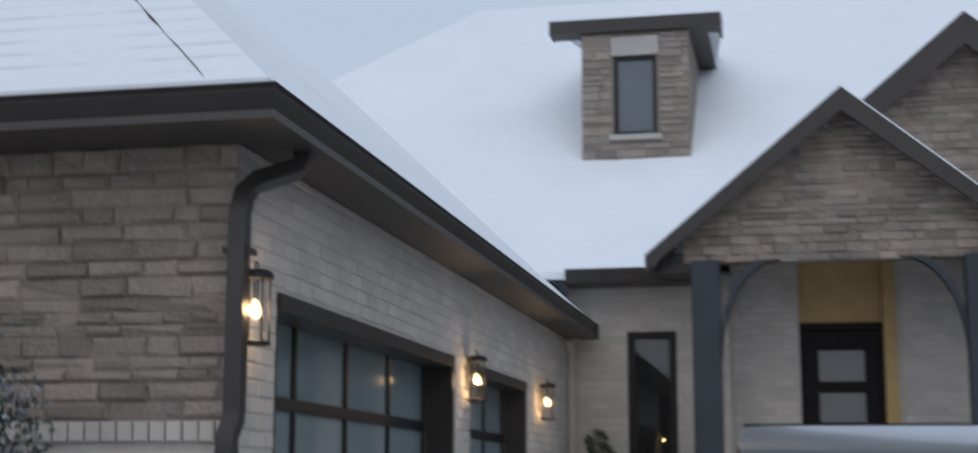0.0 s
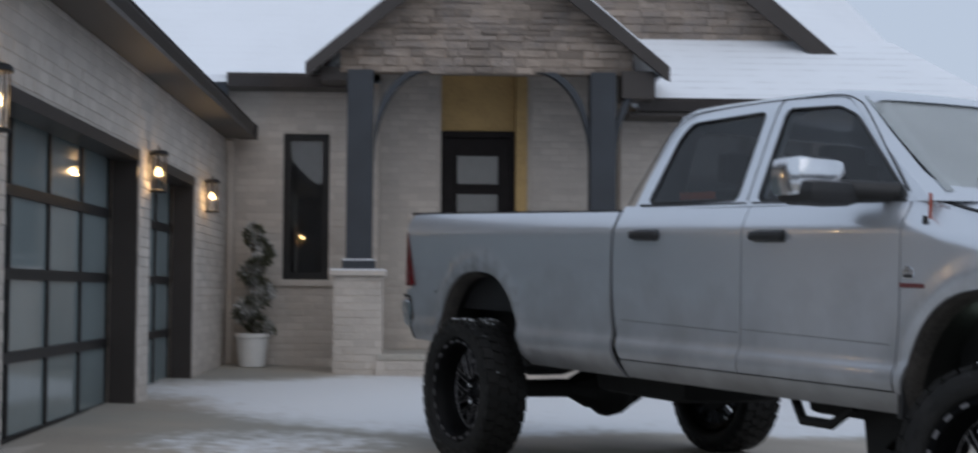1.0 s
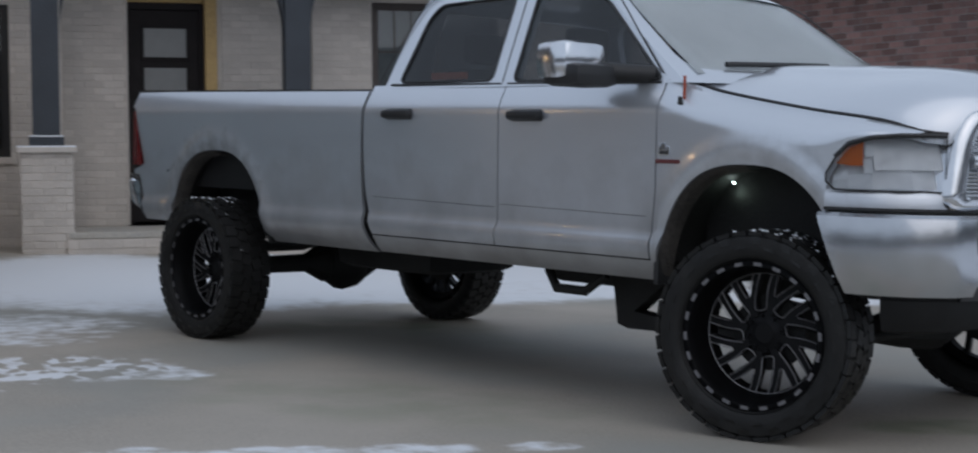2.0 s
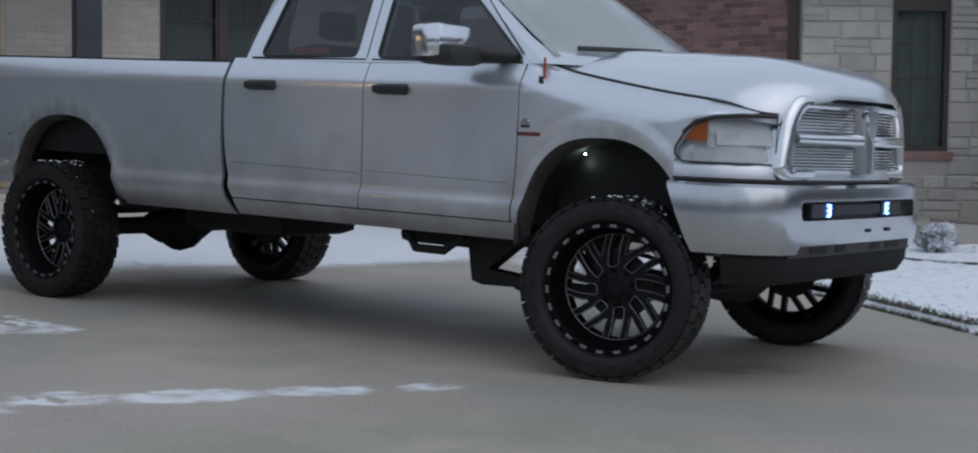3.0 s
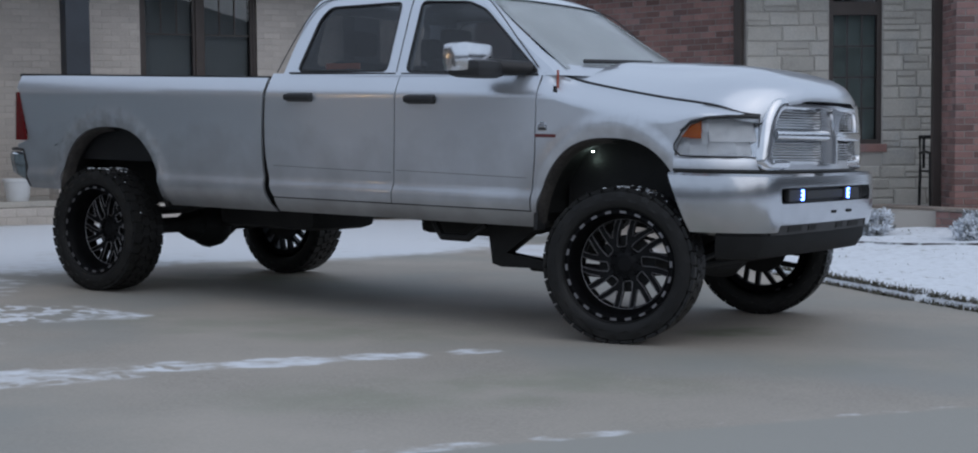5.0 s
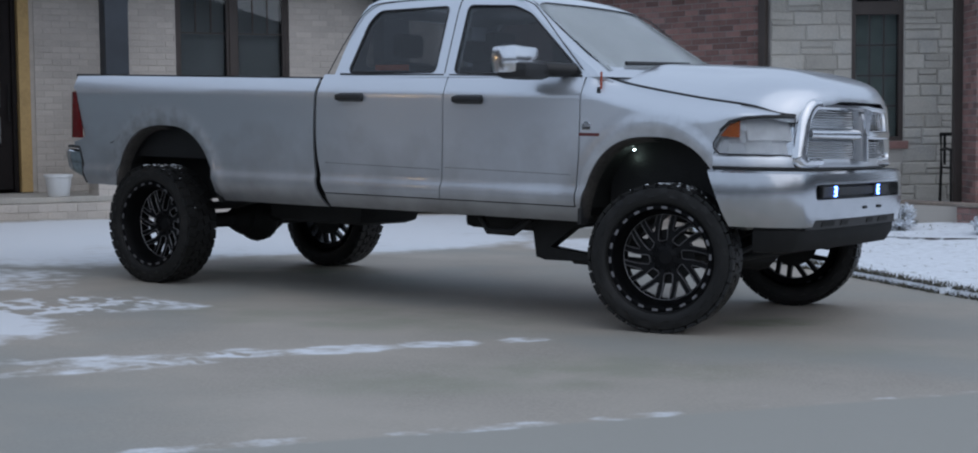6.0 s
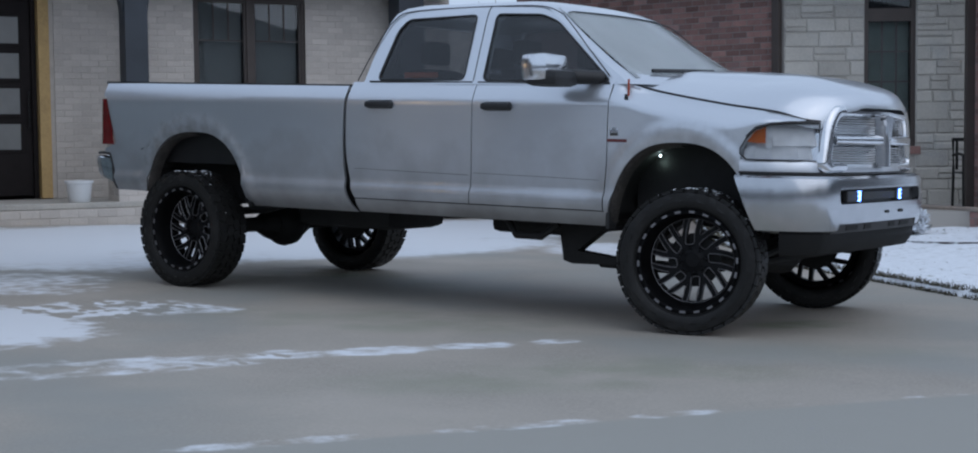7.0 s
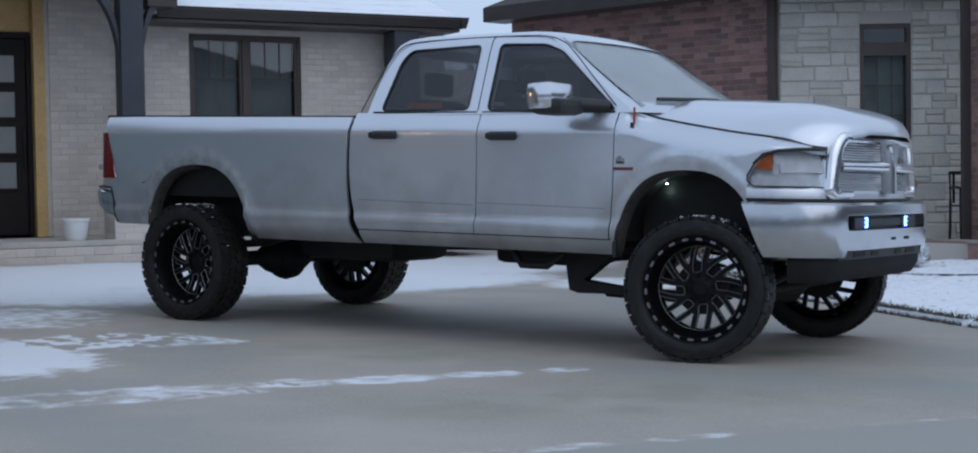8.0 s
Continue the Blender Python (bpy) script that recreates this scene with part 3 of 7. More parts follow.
def silver_paint():
    """Silver paint, dusty towards no side in particular, with road spray and the ground's dark reflection painted low
    on the panels.
    """
    m = material("silver_metallic_paint", (0.66, 0.69, 0.735), 0.29, 0.72, spots=0.05, spot_scale=1.3, grain=0.05, grain_scale=300, coat=0.8)
    nt = m.node_tree
    b = nt.nodes["Principled BSDF"]
    base = b.inputs["Base Color"].links[0].from_socket
    tc = nt.nodes.new("ShaderNodeTexCoord")
    sep = nt.nodes.new("ShaderNodeSeparateXYZ")
    nt.links.new(tc.outputs["Object"], sep.inputs[0])
    n = nt.nodes.new("ShaderNodeTexNoise")
    n.inputs["Scale"].default_value = 3.5
    n.inputs["Detail"].default_value = 8
    nt.links.new(tc.outputs["Object"], n.inputs["Vector"])
    add = nt.nodes.new("ShaderNodeMath")
    add.operation = "MULTIPLY_ADD"
    nt.links.new(n.outputs["Fac"], add.inputs[0])
    add.inputs[1].default_value = -0.55
    nt.links.new(sep.outputs[2], add.inputs[2])
    # darker towards the bottom: road dirt plus the painted reflection of dark ground
    r = nt.nodes.new("ShaderNodeMapRange")
    r.inputs["From Min"].default_value = 0.90
    r.inputs["From Max"].default_value = 0.22
    r.inputs["To Max"].default_value = 0.75
    nt.links.new(add.outputs[0], r.inputs["Value"])
    dirt_and_reflection = r.outputs[0]
    fine = nt.nodes.new("ShaderNodeTexNoise")
    fine.inputs["Scale"].default_value = 11.0
    fine.inputs["Detail"].default_value = 9
    nt.links.new(tc.outputs["Object"], fine.inputs["Vector"])
    for wx in (4.285, -0.02):
        near = nt.nodes.new("ShaderNodeVectorMath")
        near.operation = "DISTANCE"
        flat = nt.nodes.new("ShaderNodeCombineXYZ")
        nt.links.new(sep.outputs[0], flat.inputs[0])
        nt.links.new(sep.outputs[2], flat.inputs[2])
        nt.links.new(flat.outputs[0], near.inputs[0])
        near.inputs[1].default_value = (wx - 0.03, 0.0, 0.56)
        ring = nt.nodes.new("ShaderNodeMath")
        ring.operation = "MULTIPLY_ADD"
        nt.links.new(fine.outputs["Fac"], ring.inputs[0])
        ring.inputs[1].default_value = 0.36
        nt.links.new(near.outputs["Value"], ring.inputs[2])
        spray = nt.nodes.new("ShaderNodeMapRange")
        spray.inputs["From Min"].default_value = 0.93
        spray.inputs["From Max"].default_value = 0.74
        spray.inputs["To Max"].default_value = 0.55 if wx < 1 else 0.35
        nt.links.new(ring.outputs[0], spray.inputs["Value"])
        top = nt.nodes.new("ShaderNodeMath")
        top.operation = "MAXIMUM"
        nt.links.new(dirt_and_reflection, top.inputs[0])
        nt.links.new(spray.outputs[0], top.inputs[1])
        dirt_and_reflection = top.outputs[0]
    mix = nt.nodes.new("ShaderNodeMixRGB")
    nt.links.new(dirt_and_reflection, mix.inputs[0])
    nt.links.new(base, mix.inputs[1])
    mix.inputs[2].default_value = (0.095, 0.080, 0.066, 1)
    nt.links.new(mix.outputs[0], b.inputs["Base Color"])
    for name, lo, hi in (("Metallic", 0.72, 0.60), ("Roughness", 0.29, 0.50)):
        q = nt.nodes.new("ShaderNodeMapRange")
        q.inputs["From Max"].default_value = 0.62
        q.inputs["To Min"].default_value = lo
        q.inputs["To Max"].default_value = hi
        nt.links.new(dirt_and_reflection, q.inputs["Value"])
        nt.links.new(q.outputs[0], b.inputs[name])
    return m


M_SILVER = silver_paint()
M_BUMPER = material("dulled_bumper_chrome", (0.56, 0.57, 0.59), 0.18, 1.0, spots=0.15, spot_scale=5, bump=0.02)
M_CHROME = material("bright_chrome", (0.78, 0.79, 0.81), 0.16, 1.0, spots=0.12, spot_scale=6)
M_BLACK_PLASTIC = material("black_plastic", (0.018, 0.018, 0.019), 0.5, spots=0.2, bump=0.1, bump_scale=200)
M_GREY_PLASTIC = material("dark_grey_plastic", (0.028, 0.028, 0.029), 0.6, spots=0.25, spot_scale=5, bump=0.1, bump_scale=200)
M_RUBBER = material("tyre_rubber", (0.015, 0.0148, 0.0146), 0.62, spots=0.35, spot_scale=9, bump=0.3, bump_scale=120, second=(0.024, 0.023, 0.022), second_at=0.6, spec=0.3)
M_TREAD = material("wet_tread_rubber", (0.009, 0.0088, 0.0086), 0.42, spots=0.3, spot_scale=9, bump=0.5, bump_scale=90, second=(0.016, 0.015, 0.014), second_at=0.6, spec=0.35)
M_RIM = material("gloss_black_alloy", (0.009, 0.009, 0.010), 0.42, 0.0, spec=0.14)
M_MILLED = material("milled_aluminium", (0.21, 0.205, 0.215), 0.45, 0.6)
M_EDGE = material("dulled_milled_edge", (0.26, 0.255, 0.265), 0.45, 0.5)
M_SLAT = material("grille_slat_chrome", (0.50, 0.505, 0.51), 0.22, 1.0)
M_SPRAY = material("dried_road_spray", (0.062, 0.055, 0.049), 0.85, spots=0.4, spot_scale=14, grain=0.3, grain_scale=60, bump=0.6, bump_scale=70, second=(0.028, 0.026, 0.024), second_at=0.5)
M_UNDER = material("grimy_underbody", (0.010, 0.0098, 0.0095), 0.7, 0.1, spots=0.4, spot_scale=7, bump=0.4, bump_scale=60)
M_TINT = clear_lens("tinted_glass", 0.062, (0.54, 0.55, 0.56), 0.02)
# frost and the sky's pale reflection are both put into this base colour
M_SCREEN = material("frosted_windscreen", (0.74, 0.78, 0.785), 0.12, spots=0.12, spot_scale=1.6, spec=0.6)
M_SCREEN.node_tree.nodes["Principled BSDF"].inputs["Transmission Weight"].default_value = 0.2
M_CABIN = material("dark_cabin_cloth", (0.02, 0.02, 0.021), 0.85, spots=0.3, bump=0.3)
M_LOWER = material("dark_bumper_trim", (0.036, 0.035, 0.036), 0.6, spots=0.2, spot_scale=8)
M_AMBER = material("amber_lens", (0.75, 0.20, 0.03), 0.2, spec=0.7)
M_RED_LENS = material("red_lens", (0.30, 0.012, 0.015), 0.2, spec=0.7)
M_ORANGE = material("orange_strap", (0.42, 0.065, 0.02), 0.7, spots=0.2)
M_STRAP = material("bright_orange_webbing", (1.0, 0.20, 0.05), 0.7, spots=0.2)
M_REFLECTOR = material("headlamp_reflector", (0.93, 0.94, 0.95), 0.36, 0.2, spots=0.12, spot_scale=18)
M_LENS = clear_lens("clear_lamp_lens", 0.13)
M_LED_BLUE = glowing("blue_white_led", (0.13, 0.27, 1.0), 8.0)
M_LED_WHITE = glowing("white_led", (0.80, 1.0, 0.95), 40.0)
M_RED_BADGE = material("red_badge", (0.13, 0.03, 0.03), 0.6)

PITCH = 0.006                        # the body sits a little nose down
TRUCK = TRUCK @ Matrix.Translation((2.0, 0, 0)) @ pose(0, 0, 0, 0, math.degrees(PITCH), 0) @ Matrix.Translation((-2.0, 0, 0))
truck = empty("pickup_truck", TRUCK, "lifted silver crew-cab pickup truck with black wheels on the drive", "truck")
YS = 0.995
ARCH_R = (-0.015, 0.55, 0.645)          # centre x, half width, height over z 0.53
ARCH_F = (4.19, 0.505, 0.645)


def side_y(x, z):
    """Half width of the flanks at x and height z."""
    y = YS + 0.008
    if z > 1.415:
        y -= 0.32 * (z - 1.415) + 0.9 * (z - 1.415) ** 2
    else:
        y -= 0.045 * (1.415 - z)
    y += 0.027 * step01(0.866, 0.797, z) - 0.055 * (max(0.0, 0.785 - z) / 0.13) ** 2
    if x > 4.3:
        y -= 0.17 * ((x - 4.3) / 0.65) ** 3
    for cx, hw, _ in (ARCH_R, ARCH_F):
        d = math.hypot((x - cx) / (hw + 0.10), (z - 0.55) / 0.74)
        y += 0.013 * math.exp(-((d - 0.95) / 0.075) ** 2) * step01(0.5, 0.7, z)
    return y


def arch_bottom(x, arch, low):
    cx, hw, h = arch
    u = abs(x - cx) / hw
    if u >= 1:
        return low
    return max(low, 0.53 + h * (1 - u ** 2.6) ** (1 / 2.2))


def panel(side, x0, x1, zb, zt, nu=40, nv=16, thick=0.02, yfun=side_y, extra=()):
    """A pressed body panel: x0(v) to x1(v), from zb(x) up to zt(x), on the flank, turned in by its thickness."""
    bm = bmesh.new()
    us = sorted(set([i / nu for i in range(nu + 1)] + list(extra)))
    grid = []
    for j in range(nv + 1):
        v = j / nv
        row = []
        for u in us:
            x = x0(v) + (x1(v) - x0(v)) * u
            lo, hi = zb(x), zt(x)
            z = lo + (hi - lo) * v
            row.append(bm.verts.new((x, side * yfun(x, z), z)))
        grid.append(row)
    for a, b in zip(grid, grid[1:]):
        for i in range(len(us) - 1):
            bm.faces.new((a[i], a[i + 1], b[i + 1], b[i]))
    bmesh.ops.recalc_face_normals(bm, faces=bm.faces[:])
    if sum(f.normal.y * f.calc_area() for f in bm.faces) * side < 0:
        bmesh.ops.reverse_faces(bm, faces=bm.faces[:])
    edge = [e for e in bm.edges if e.is_boundary]
    made = bmesh.ops.extrude_edge_only(bm, edges=edge)
    for q in made["geom"]:
        if isinstance(q, bmesh.types.BMVert):
            q.co.y -= side * thick
    return bm


def line(*pts):
    """A broken line as a function."""
    def f(x):
        for (a, p), (b, q) in zip(pts, pts[1:]):
            if x <= b:
                return p + (q - p) * max(0.0, (x - a)) / (b - a)
        return pts[-1][1]
    return f


BED_TOP = line((-1.14, 1.556), (1.6, 1.525))
BELT = line((1.6, 1.555), (3.7, 1.535))


def curve(*pts):
    """A smooth line through points, as a function."""
    def slope(i):
        a, b = pts[max(i - 1, 0)], pts[min(i + 1, len(pts) - 1)]
        return (b[1] - a[1]) / (b[0] - a[0])

    def f(x):
        if x <= pts[0][0]:
            return pts[0][1]
        for i in range(len(pts) - 1):
            (a, p), (b, q) = pts[i], pts[i + 1]
            if x <= b:
                t, h = (x - a) / (b - a), b - a
                return (2 * t ** 3 - 3 * t * t + 1) * p + (t ** 3 - 2 * t * t + t) * h * slope(i) + (3 * t * t - 2 * t ** 3) * q + (t ** 3 - t * t) * h * slope(i + 1)
        return pts[-1][1]
    return f


HOODLINE = curve((3.6, 1.555), (3.72, 1.553), (3.80, 1.533), (3.96, 1.488), (4.42, 1.410), (4.77, 1.362), (4.95, 1.318))
HOOD_Y = curve((3.6, 0.94), (3.72, 0.93), (3.82, 0.885), (3.96, 0.857), (4.42, 0.850), (4.77, 0.830), (4.93, 0.775))
LAMP_EDGE = curve((0.0, 4.60), (0.34, 4.603), (0.47, 4.62), (0.63, 4.665), (0.75, 4.70), (0.84, 4.78), (0.93, 4.88), (1.0, 4.93))


def fender_y(x, z):
    """The fender's flank, which rolls in to meet the hood."""
    y = side_y(x, z)
    wide = 0.16 - 0.10 * step01(4.5, 4.8, x)
    return y - (y - HOOD_Y(x) - 0.010) * step01(HOODLINE(x) - wide, HOODLINE(x), z) ** 2


def bed_rear(v):
    notch = (0.14 - 0.21 * (v - 0.42)) * step01(0.40, 0.42, v) * step01(0.87, 0.85, v)
    low = step01(0.35, 0.33, v)
    return (-1.08 + 0.03 * v + 0.10 * (1 - v) ** 3 + notch) * (1 - low) + (-0.89 - 0.27 * v) * low


def cab_gap(v):
    """The seam between bed and cab, which kicks back at the bottom."""
    return 1.490 + 0.05 * v * v + 0.11 * (1 - v) ** 4


for side in (-1, 1):
    bed = part("bed_side", panel(side, bed_rear, lambda v: cab_gap(v) - 0.018, lambda x: arch_bottom(x, ARCH_R, 0.70 if x < -0.35 else 0.63), BED_TOP, 110, 34), M_SILVER, truck, smooth=40)
    rd = part("rear_door", panel(side, lambda v: cab_gap(v) + 0.012, lambda v: 2.615 + 0.02 * v, lambda x: 0.735, BELT, 24, 34), M_SILVER, truck, smooth=40)
    fd = part("front_door", panel(side, lambda v: 2.622 + 0.02 * v, lambda v: 3.665 + 0.03 * v, lambda x: 0.735, BELT, 24, 34), M_SILVER, truck, smooth=40)
    part("rocker_panel", panel(side, lambda v: cab_gap(0) + 0.012, lambda v: 3.69, lambda x: 0.635, lambda x: 0.728, 20, 5), M_SILVER, truck, smooth=40)
    part("front_fender", panel(side, lambda v: 3.671 + 0.03 * v, LAMP_EDGE, lambda x: arch_bottom(x, ARCH_F, 0.64 if x < 4.2 else 0.98), HOODLINE, 90, 26, yfun=fender_y), M_SILVER, truck, smooth=40)
    for door, hx, hz in ((rd, 1.725, -0.010), (fd, 2.725, -0.018)):
        bm = bmesh.new()
        add_box(bm, hx, hx + 0.235, side * 0.985, side * 1.045, 1.382 + hz, 1.43 + hz, 0.021)
        add_box(bm, hx + 0.005, hx + 0.23, side * 0.975, side * 1.012, 1.375 + hz, 1.437 + hz, 0.016)
        x0, x1 = (1.70, 2.60) if door is rd else (2.645, 3.67)
        part("belt_molding", tube([(x0 + (x1 - x0) * k / 8, side * (side_y(2.5, BELT(x0 + (x1 - x0) * k / 8)) + 0.002), BELT(x0 + (x1 - x0) * k / 8) + 0.004) for k in range(9)], 0.0065, 6), M_BLACK_PLASTIC, door)
        # thin black tube drawn for the shade along the door's lower crease
        x0, x1 = (1.60, 2.60) if door is rd else (2.64, 3.655)
        part("body_line", tube([(x0 + (x1 - x0) * k / 8, side * (side_y(2.5, 0.94) - 0.0005), 0.942 - 0.002 * k) for k in range(9)], 0.0017, 5), M_BLACK_PLASTIC, door)
        part("door_handle", bm, M_BLACK_PLASTIC, door, "matt black door handle", smooth=40)

# the box of the bed: floor, inner walls, front wall, rails
bm = bmesh.new()
add_box(bm, -1.04, 1.50, -0.78, 0.78, 0.93, 0.97)
add_box(bm, 1.46, 1.50, -0.95, 0.95, 0.70, 1.50)
for side in (-1, 1):
    add_box(bm, -1.04, 1.50, side * 0.80, side * 0.84, 0.93, 1.50)
part("bed_liner", bm, M_BLACK_PLASTIC, truck)
for side in (-1, 1):
    part("bed_rail", slab([(-1.07, side * 0.80, 1.567), (-1.07, side * 0.943, 1.567), (1.53, side * 0.943, 1.537), (1.53, side * 0.80, 1.537)], 0.022), M_BLACK_PLASTIC, truck, "black plastic bed rail cap")
tailgate = part("tailgate", box(-1.12, -1.06, -0.80, 0.80, 0.88, 1.545, 0.02), M_SILVER, truck, smooth=40)
part("tailgate_handle", box(-1.14, -1.12, -0.14, 0.14, 1.36, 1.43, 0.008), M_BLACK_PLASTIC, tailgate)
for side in (-1, 1):
    bm = bmesh.new()
    pts = []
    for j in range(9):
        z = 1.06 + 0.365 * j / 8
        pts.append([bm.verts.new((x, side * y, z)) for x, y in ((-0.912 - 0.09 * j / 8, 1.004), (-1.065, 0.985), (-1.125, 0.945), (-1.14, 0.82))])
    for a, b in zip(pts, pts[1:]):
        for i in range(3):
            bm.faces.new((a[i], a[i + 1], b[i + 1], b[i]))
    bmesh.ops.solidify(bm, geom=bm.faces[:], thickness=0.03)
    part("tail_light", bm, M_RED_LENS, truck, "dark red tail light", smooth=50)


def sweep(path, section, closed=False):
    """A cross section (out, up) carried along a plan path of (x, y); out points to the right of the way."""
    bm = bmesh.new()
    n = len(path)
    rings = []
    for i in range(n):
        a = Vector(path[max(i - 1, 0)])
        b = Vector(path[min(i + 1, n - 1)])
        d = (b - a).normalized()
        out = Vector((d.y, -d.x))
        rings.append([bm.verts.new((path[i][0] + out.x * o, path[i][1] + out.y * o, z)) for o, z in section])
    k = len(section)
    for a, b in zip(rings, rings[1:]):
        for i in range(k if closed else k - 1):
            bm.faces.new((a[i], a[(i + 1) % k], b[(i + 1) % k], b[i]))
    if closed:
        bm.faces.new(rings[0][::-1])
        bm.faces.new(rings[-1])
    return bm


def arc_path(pts, n=8):
    """Smooth plan path through points (Catmull-Rom)."""
    out = []
    for i in range(len(pts) - 1):
        p = [Vector(pts[max(i - 1, 0)]), Vector(pts[i]), Vector(pts[i + 1]), Vector(pts[min(i + 2, len(pts) - 1)])]
        for k in range(n):
            t = k / n
            q = 0.5 * (2 * p[1] + (p[2] - p[0]) * t + (2 * p[0] - 5 * p[1] + 4 * p[2] - p[3]) * t * t + (3 * p[1] - p[0] - 3 * p[2] + p[3]) * t ** 3)
            out.append((q.x, q.y))
    out.append(tuple(pts[-1]))
    return out


REAR_BUMPER = [(-0.88, 0.955), (-1.03, 0.970), (-1.18, 0.935), (-1.25, 0.78), (-1.27, 0.0), (-1.25, -0.78), (-1.18, -0.935), (-1.03, -0.970), (-0.88, -0.955)]
bm = sweep(arc_path(REAR_BUMPER), [(-0.06, 0.965), (-0.01, 0.97), (0.01, 0.95), (0.012, 0.82), (-0.006, 0.735), (-0.07, 0.72)], True)
for q in bm.verts:
    if q.co.z < 0.9:
        q.co.z += 0.10 * min(1.0, max(0.0, (-0.91 - q.co.x) / 0.30))
rear_bumper = part("rear_bumper", bm, M_CHROME, truck, "chrome rear step bumper", smooth=40)
# a black tube stands in for the dark gap between bumper and bed
for side in (-1, 1):
    seal = [(-0.89 - 0.27 * v - 0.004, side * (side_y(-0.89 - 0.27 * v, 0.70 + 0.866 * v) - 0.004), 0.70 + 0.866 * v) for v in (0.01, 0.08, 0.15, 0.22, 0.29, 0.33)]
    part("bumper_seal", tube(seal + [(-1.07, side * 0.975, 0.992), (-1.16, side * 0.940, 0.988)], 0.013, 6), M_BLACK_PLASTIC, rear_bumper, "black strip drawn for the gap between bumper and bed")

# ---- cab ----


def ring_at(z, xr, xf, w, bow, inset=0.0):
    """Plan outline of the cab at one height, bowed at the front, with rounded corners."""
    xr, xf, w = xr + inset, xf - inset, w - inset
    pts = []
    n = 14
    for i in range(n + 1):
        s = -1 + 2 * i / n
        y = w * s
        x = xf - bow * abs(s) ** 2.2 - 0.06 * abs(s) ** 12
        pts.append((x, y))
    for i in range(1, 12):
        u = i / 12
        pts.append((xf - bow - 0.06 - (xf - bow - 0.06 - xr - 0.06) * u, w + 0.012 * math.sin(math.pi * u)))
    for i in range(n + 1):
        s = 1 - 2 * i / n
        pts.append((xr + 0.06 * abs(s) ** 10, w * s))
    for i in range(1, 12):
        u = 1 - i / 12
        pts.append((xf - bow - 0.06 - (xf - bow - 0.06 - xr - 0.06) * u, -w - 0.012 * math.sin(math.pi * u)))
    return [(x, y, z) for x, y in pts]


CAB = [(1.535, 1.575, 4.06, 0.945, 0.20), (1.58, 1.585, 4.00, 0.925, 0.20), (1.70, 1.60, 3.80, 0.872, 0.19), (1.85, 1.625, 3.555, 0.805, 0.17), (1.98, 1.66, 3.345, 0.748, 0.14),
       (2.045, 1.695, 3.225, 0.712, 0.12), (2.085, 1.75, 3.12, 0.665, 0.11), (2.112, 1.86, 2.98, 0.57, 0.10), (2.128, 2.05, 2.78, 0.40, 0.08), (2.134, 2.3, 2.6, 0.18, 0.04)]


def cab_solid(inset):
    bm = bmesh.new()
    rings = []
    rows = CAB if not inset else CAB[:8]
    for k, (z, xr, xf, w, bow) in enumerate(rows):
        zz = z - (0.0 if not inset else (0.06 if k > 4 else 0.0)) - (0.2 if inset and k == 0 else 0.0)
        rings.append([bm.verts.new(p) for p in ring_at(zz, xr, xf, w, bow, inset)])
    n = len(rings[0])
    for a, b in zip(rings, rings[1:]):
        for i in range(n):
            bm.faces.new((a[i], a[(i + 1) % n], b[(i + 1) % n], b[i]))
    bm.faces.new(rings[0][::-1])
    bm.faces.new(rings[-1])
    bmesh.ops.recalc_face_normals(bm, faces=bm.faces[:])
    return bm


def rounded(pts, r=0.05, n=4):
    """A polygon with rounded corners."""
    out = []
    k = len(pts)
    for i in range(k):
        p, a, b = Vector(pts[i]), Vector(pts[i - 1]), Vector(pts[(i + 1) % k])
        da, db = (a - p), (b - p)
        ra = min(r, da.length * 0.45, db.length * 0.45)
        s, e = p + da.normalized() * ra, p + db.normalized() * ra
        for j in range(n + 1):
            t = j / n
            q = (1 - t) ** 2 * s + 2 * t * (1 - t) * p + t * t * e
            out.append((q.x, q.y))
    return out


REAR_WIN = rounded([(1.770, 1.570), (1.828, 1.92), (1.895, 1.998), (2.485, 2.016), (2.520, 1.566)], 0.04)
FRONT_WIN = rounded([(2.680, 1.561), (2.648, 2.018), (3.02, 2.004), (3.16, 1.952), (3.67, 1.553)], 0.04)


def mesh_of(bm):
    me = bpy.data.meshes.new("work")
    bm.to_mesh(me)
    bm.free()
    return me


def carve(bm, cutters):
    """Boolean difference of solids; the cutters are thrown away."""
    ob = new("work", mesh_of(bm))
    tools = []
    for c in cutters:
        bmesh.ops.recalc_face_normals(c, faces=c.faces[:])
        t = new("work", mesh_of(c))
        tools.append(t)
        md = ob.modifiers.new("cut", "BOOLEAN")
        md.operation = "DIFFERENCE"
        md.solver = "EXACT"
        md.object = t
    bpy.context.view_layer.update()
    done = bpy.data.meshes.new_from_object(ob.evaluated_get(bpy.context.evaluated_depsgraph_get()))
    for q in tools + [ob]:
        bpy.data.objects.remove(q)
    out = bmesh.new()
    out.from_mesh(done)
    return out


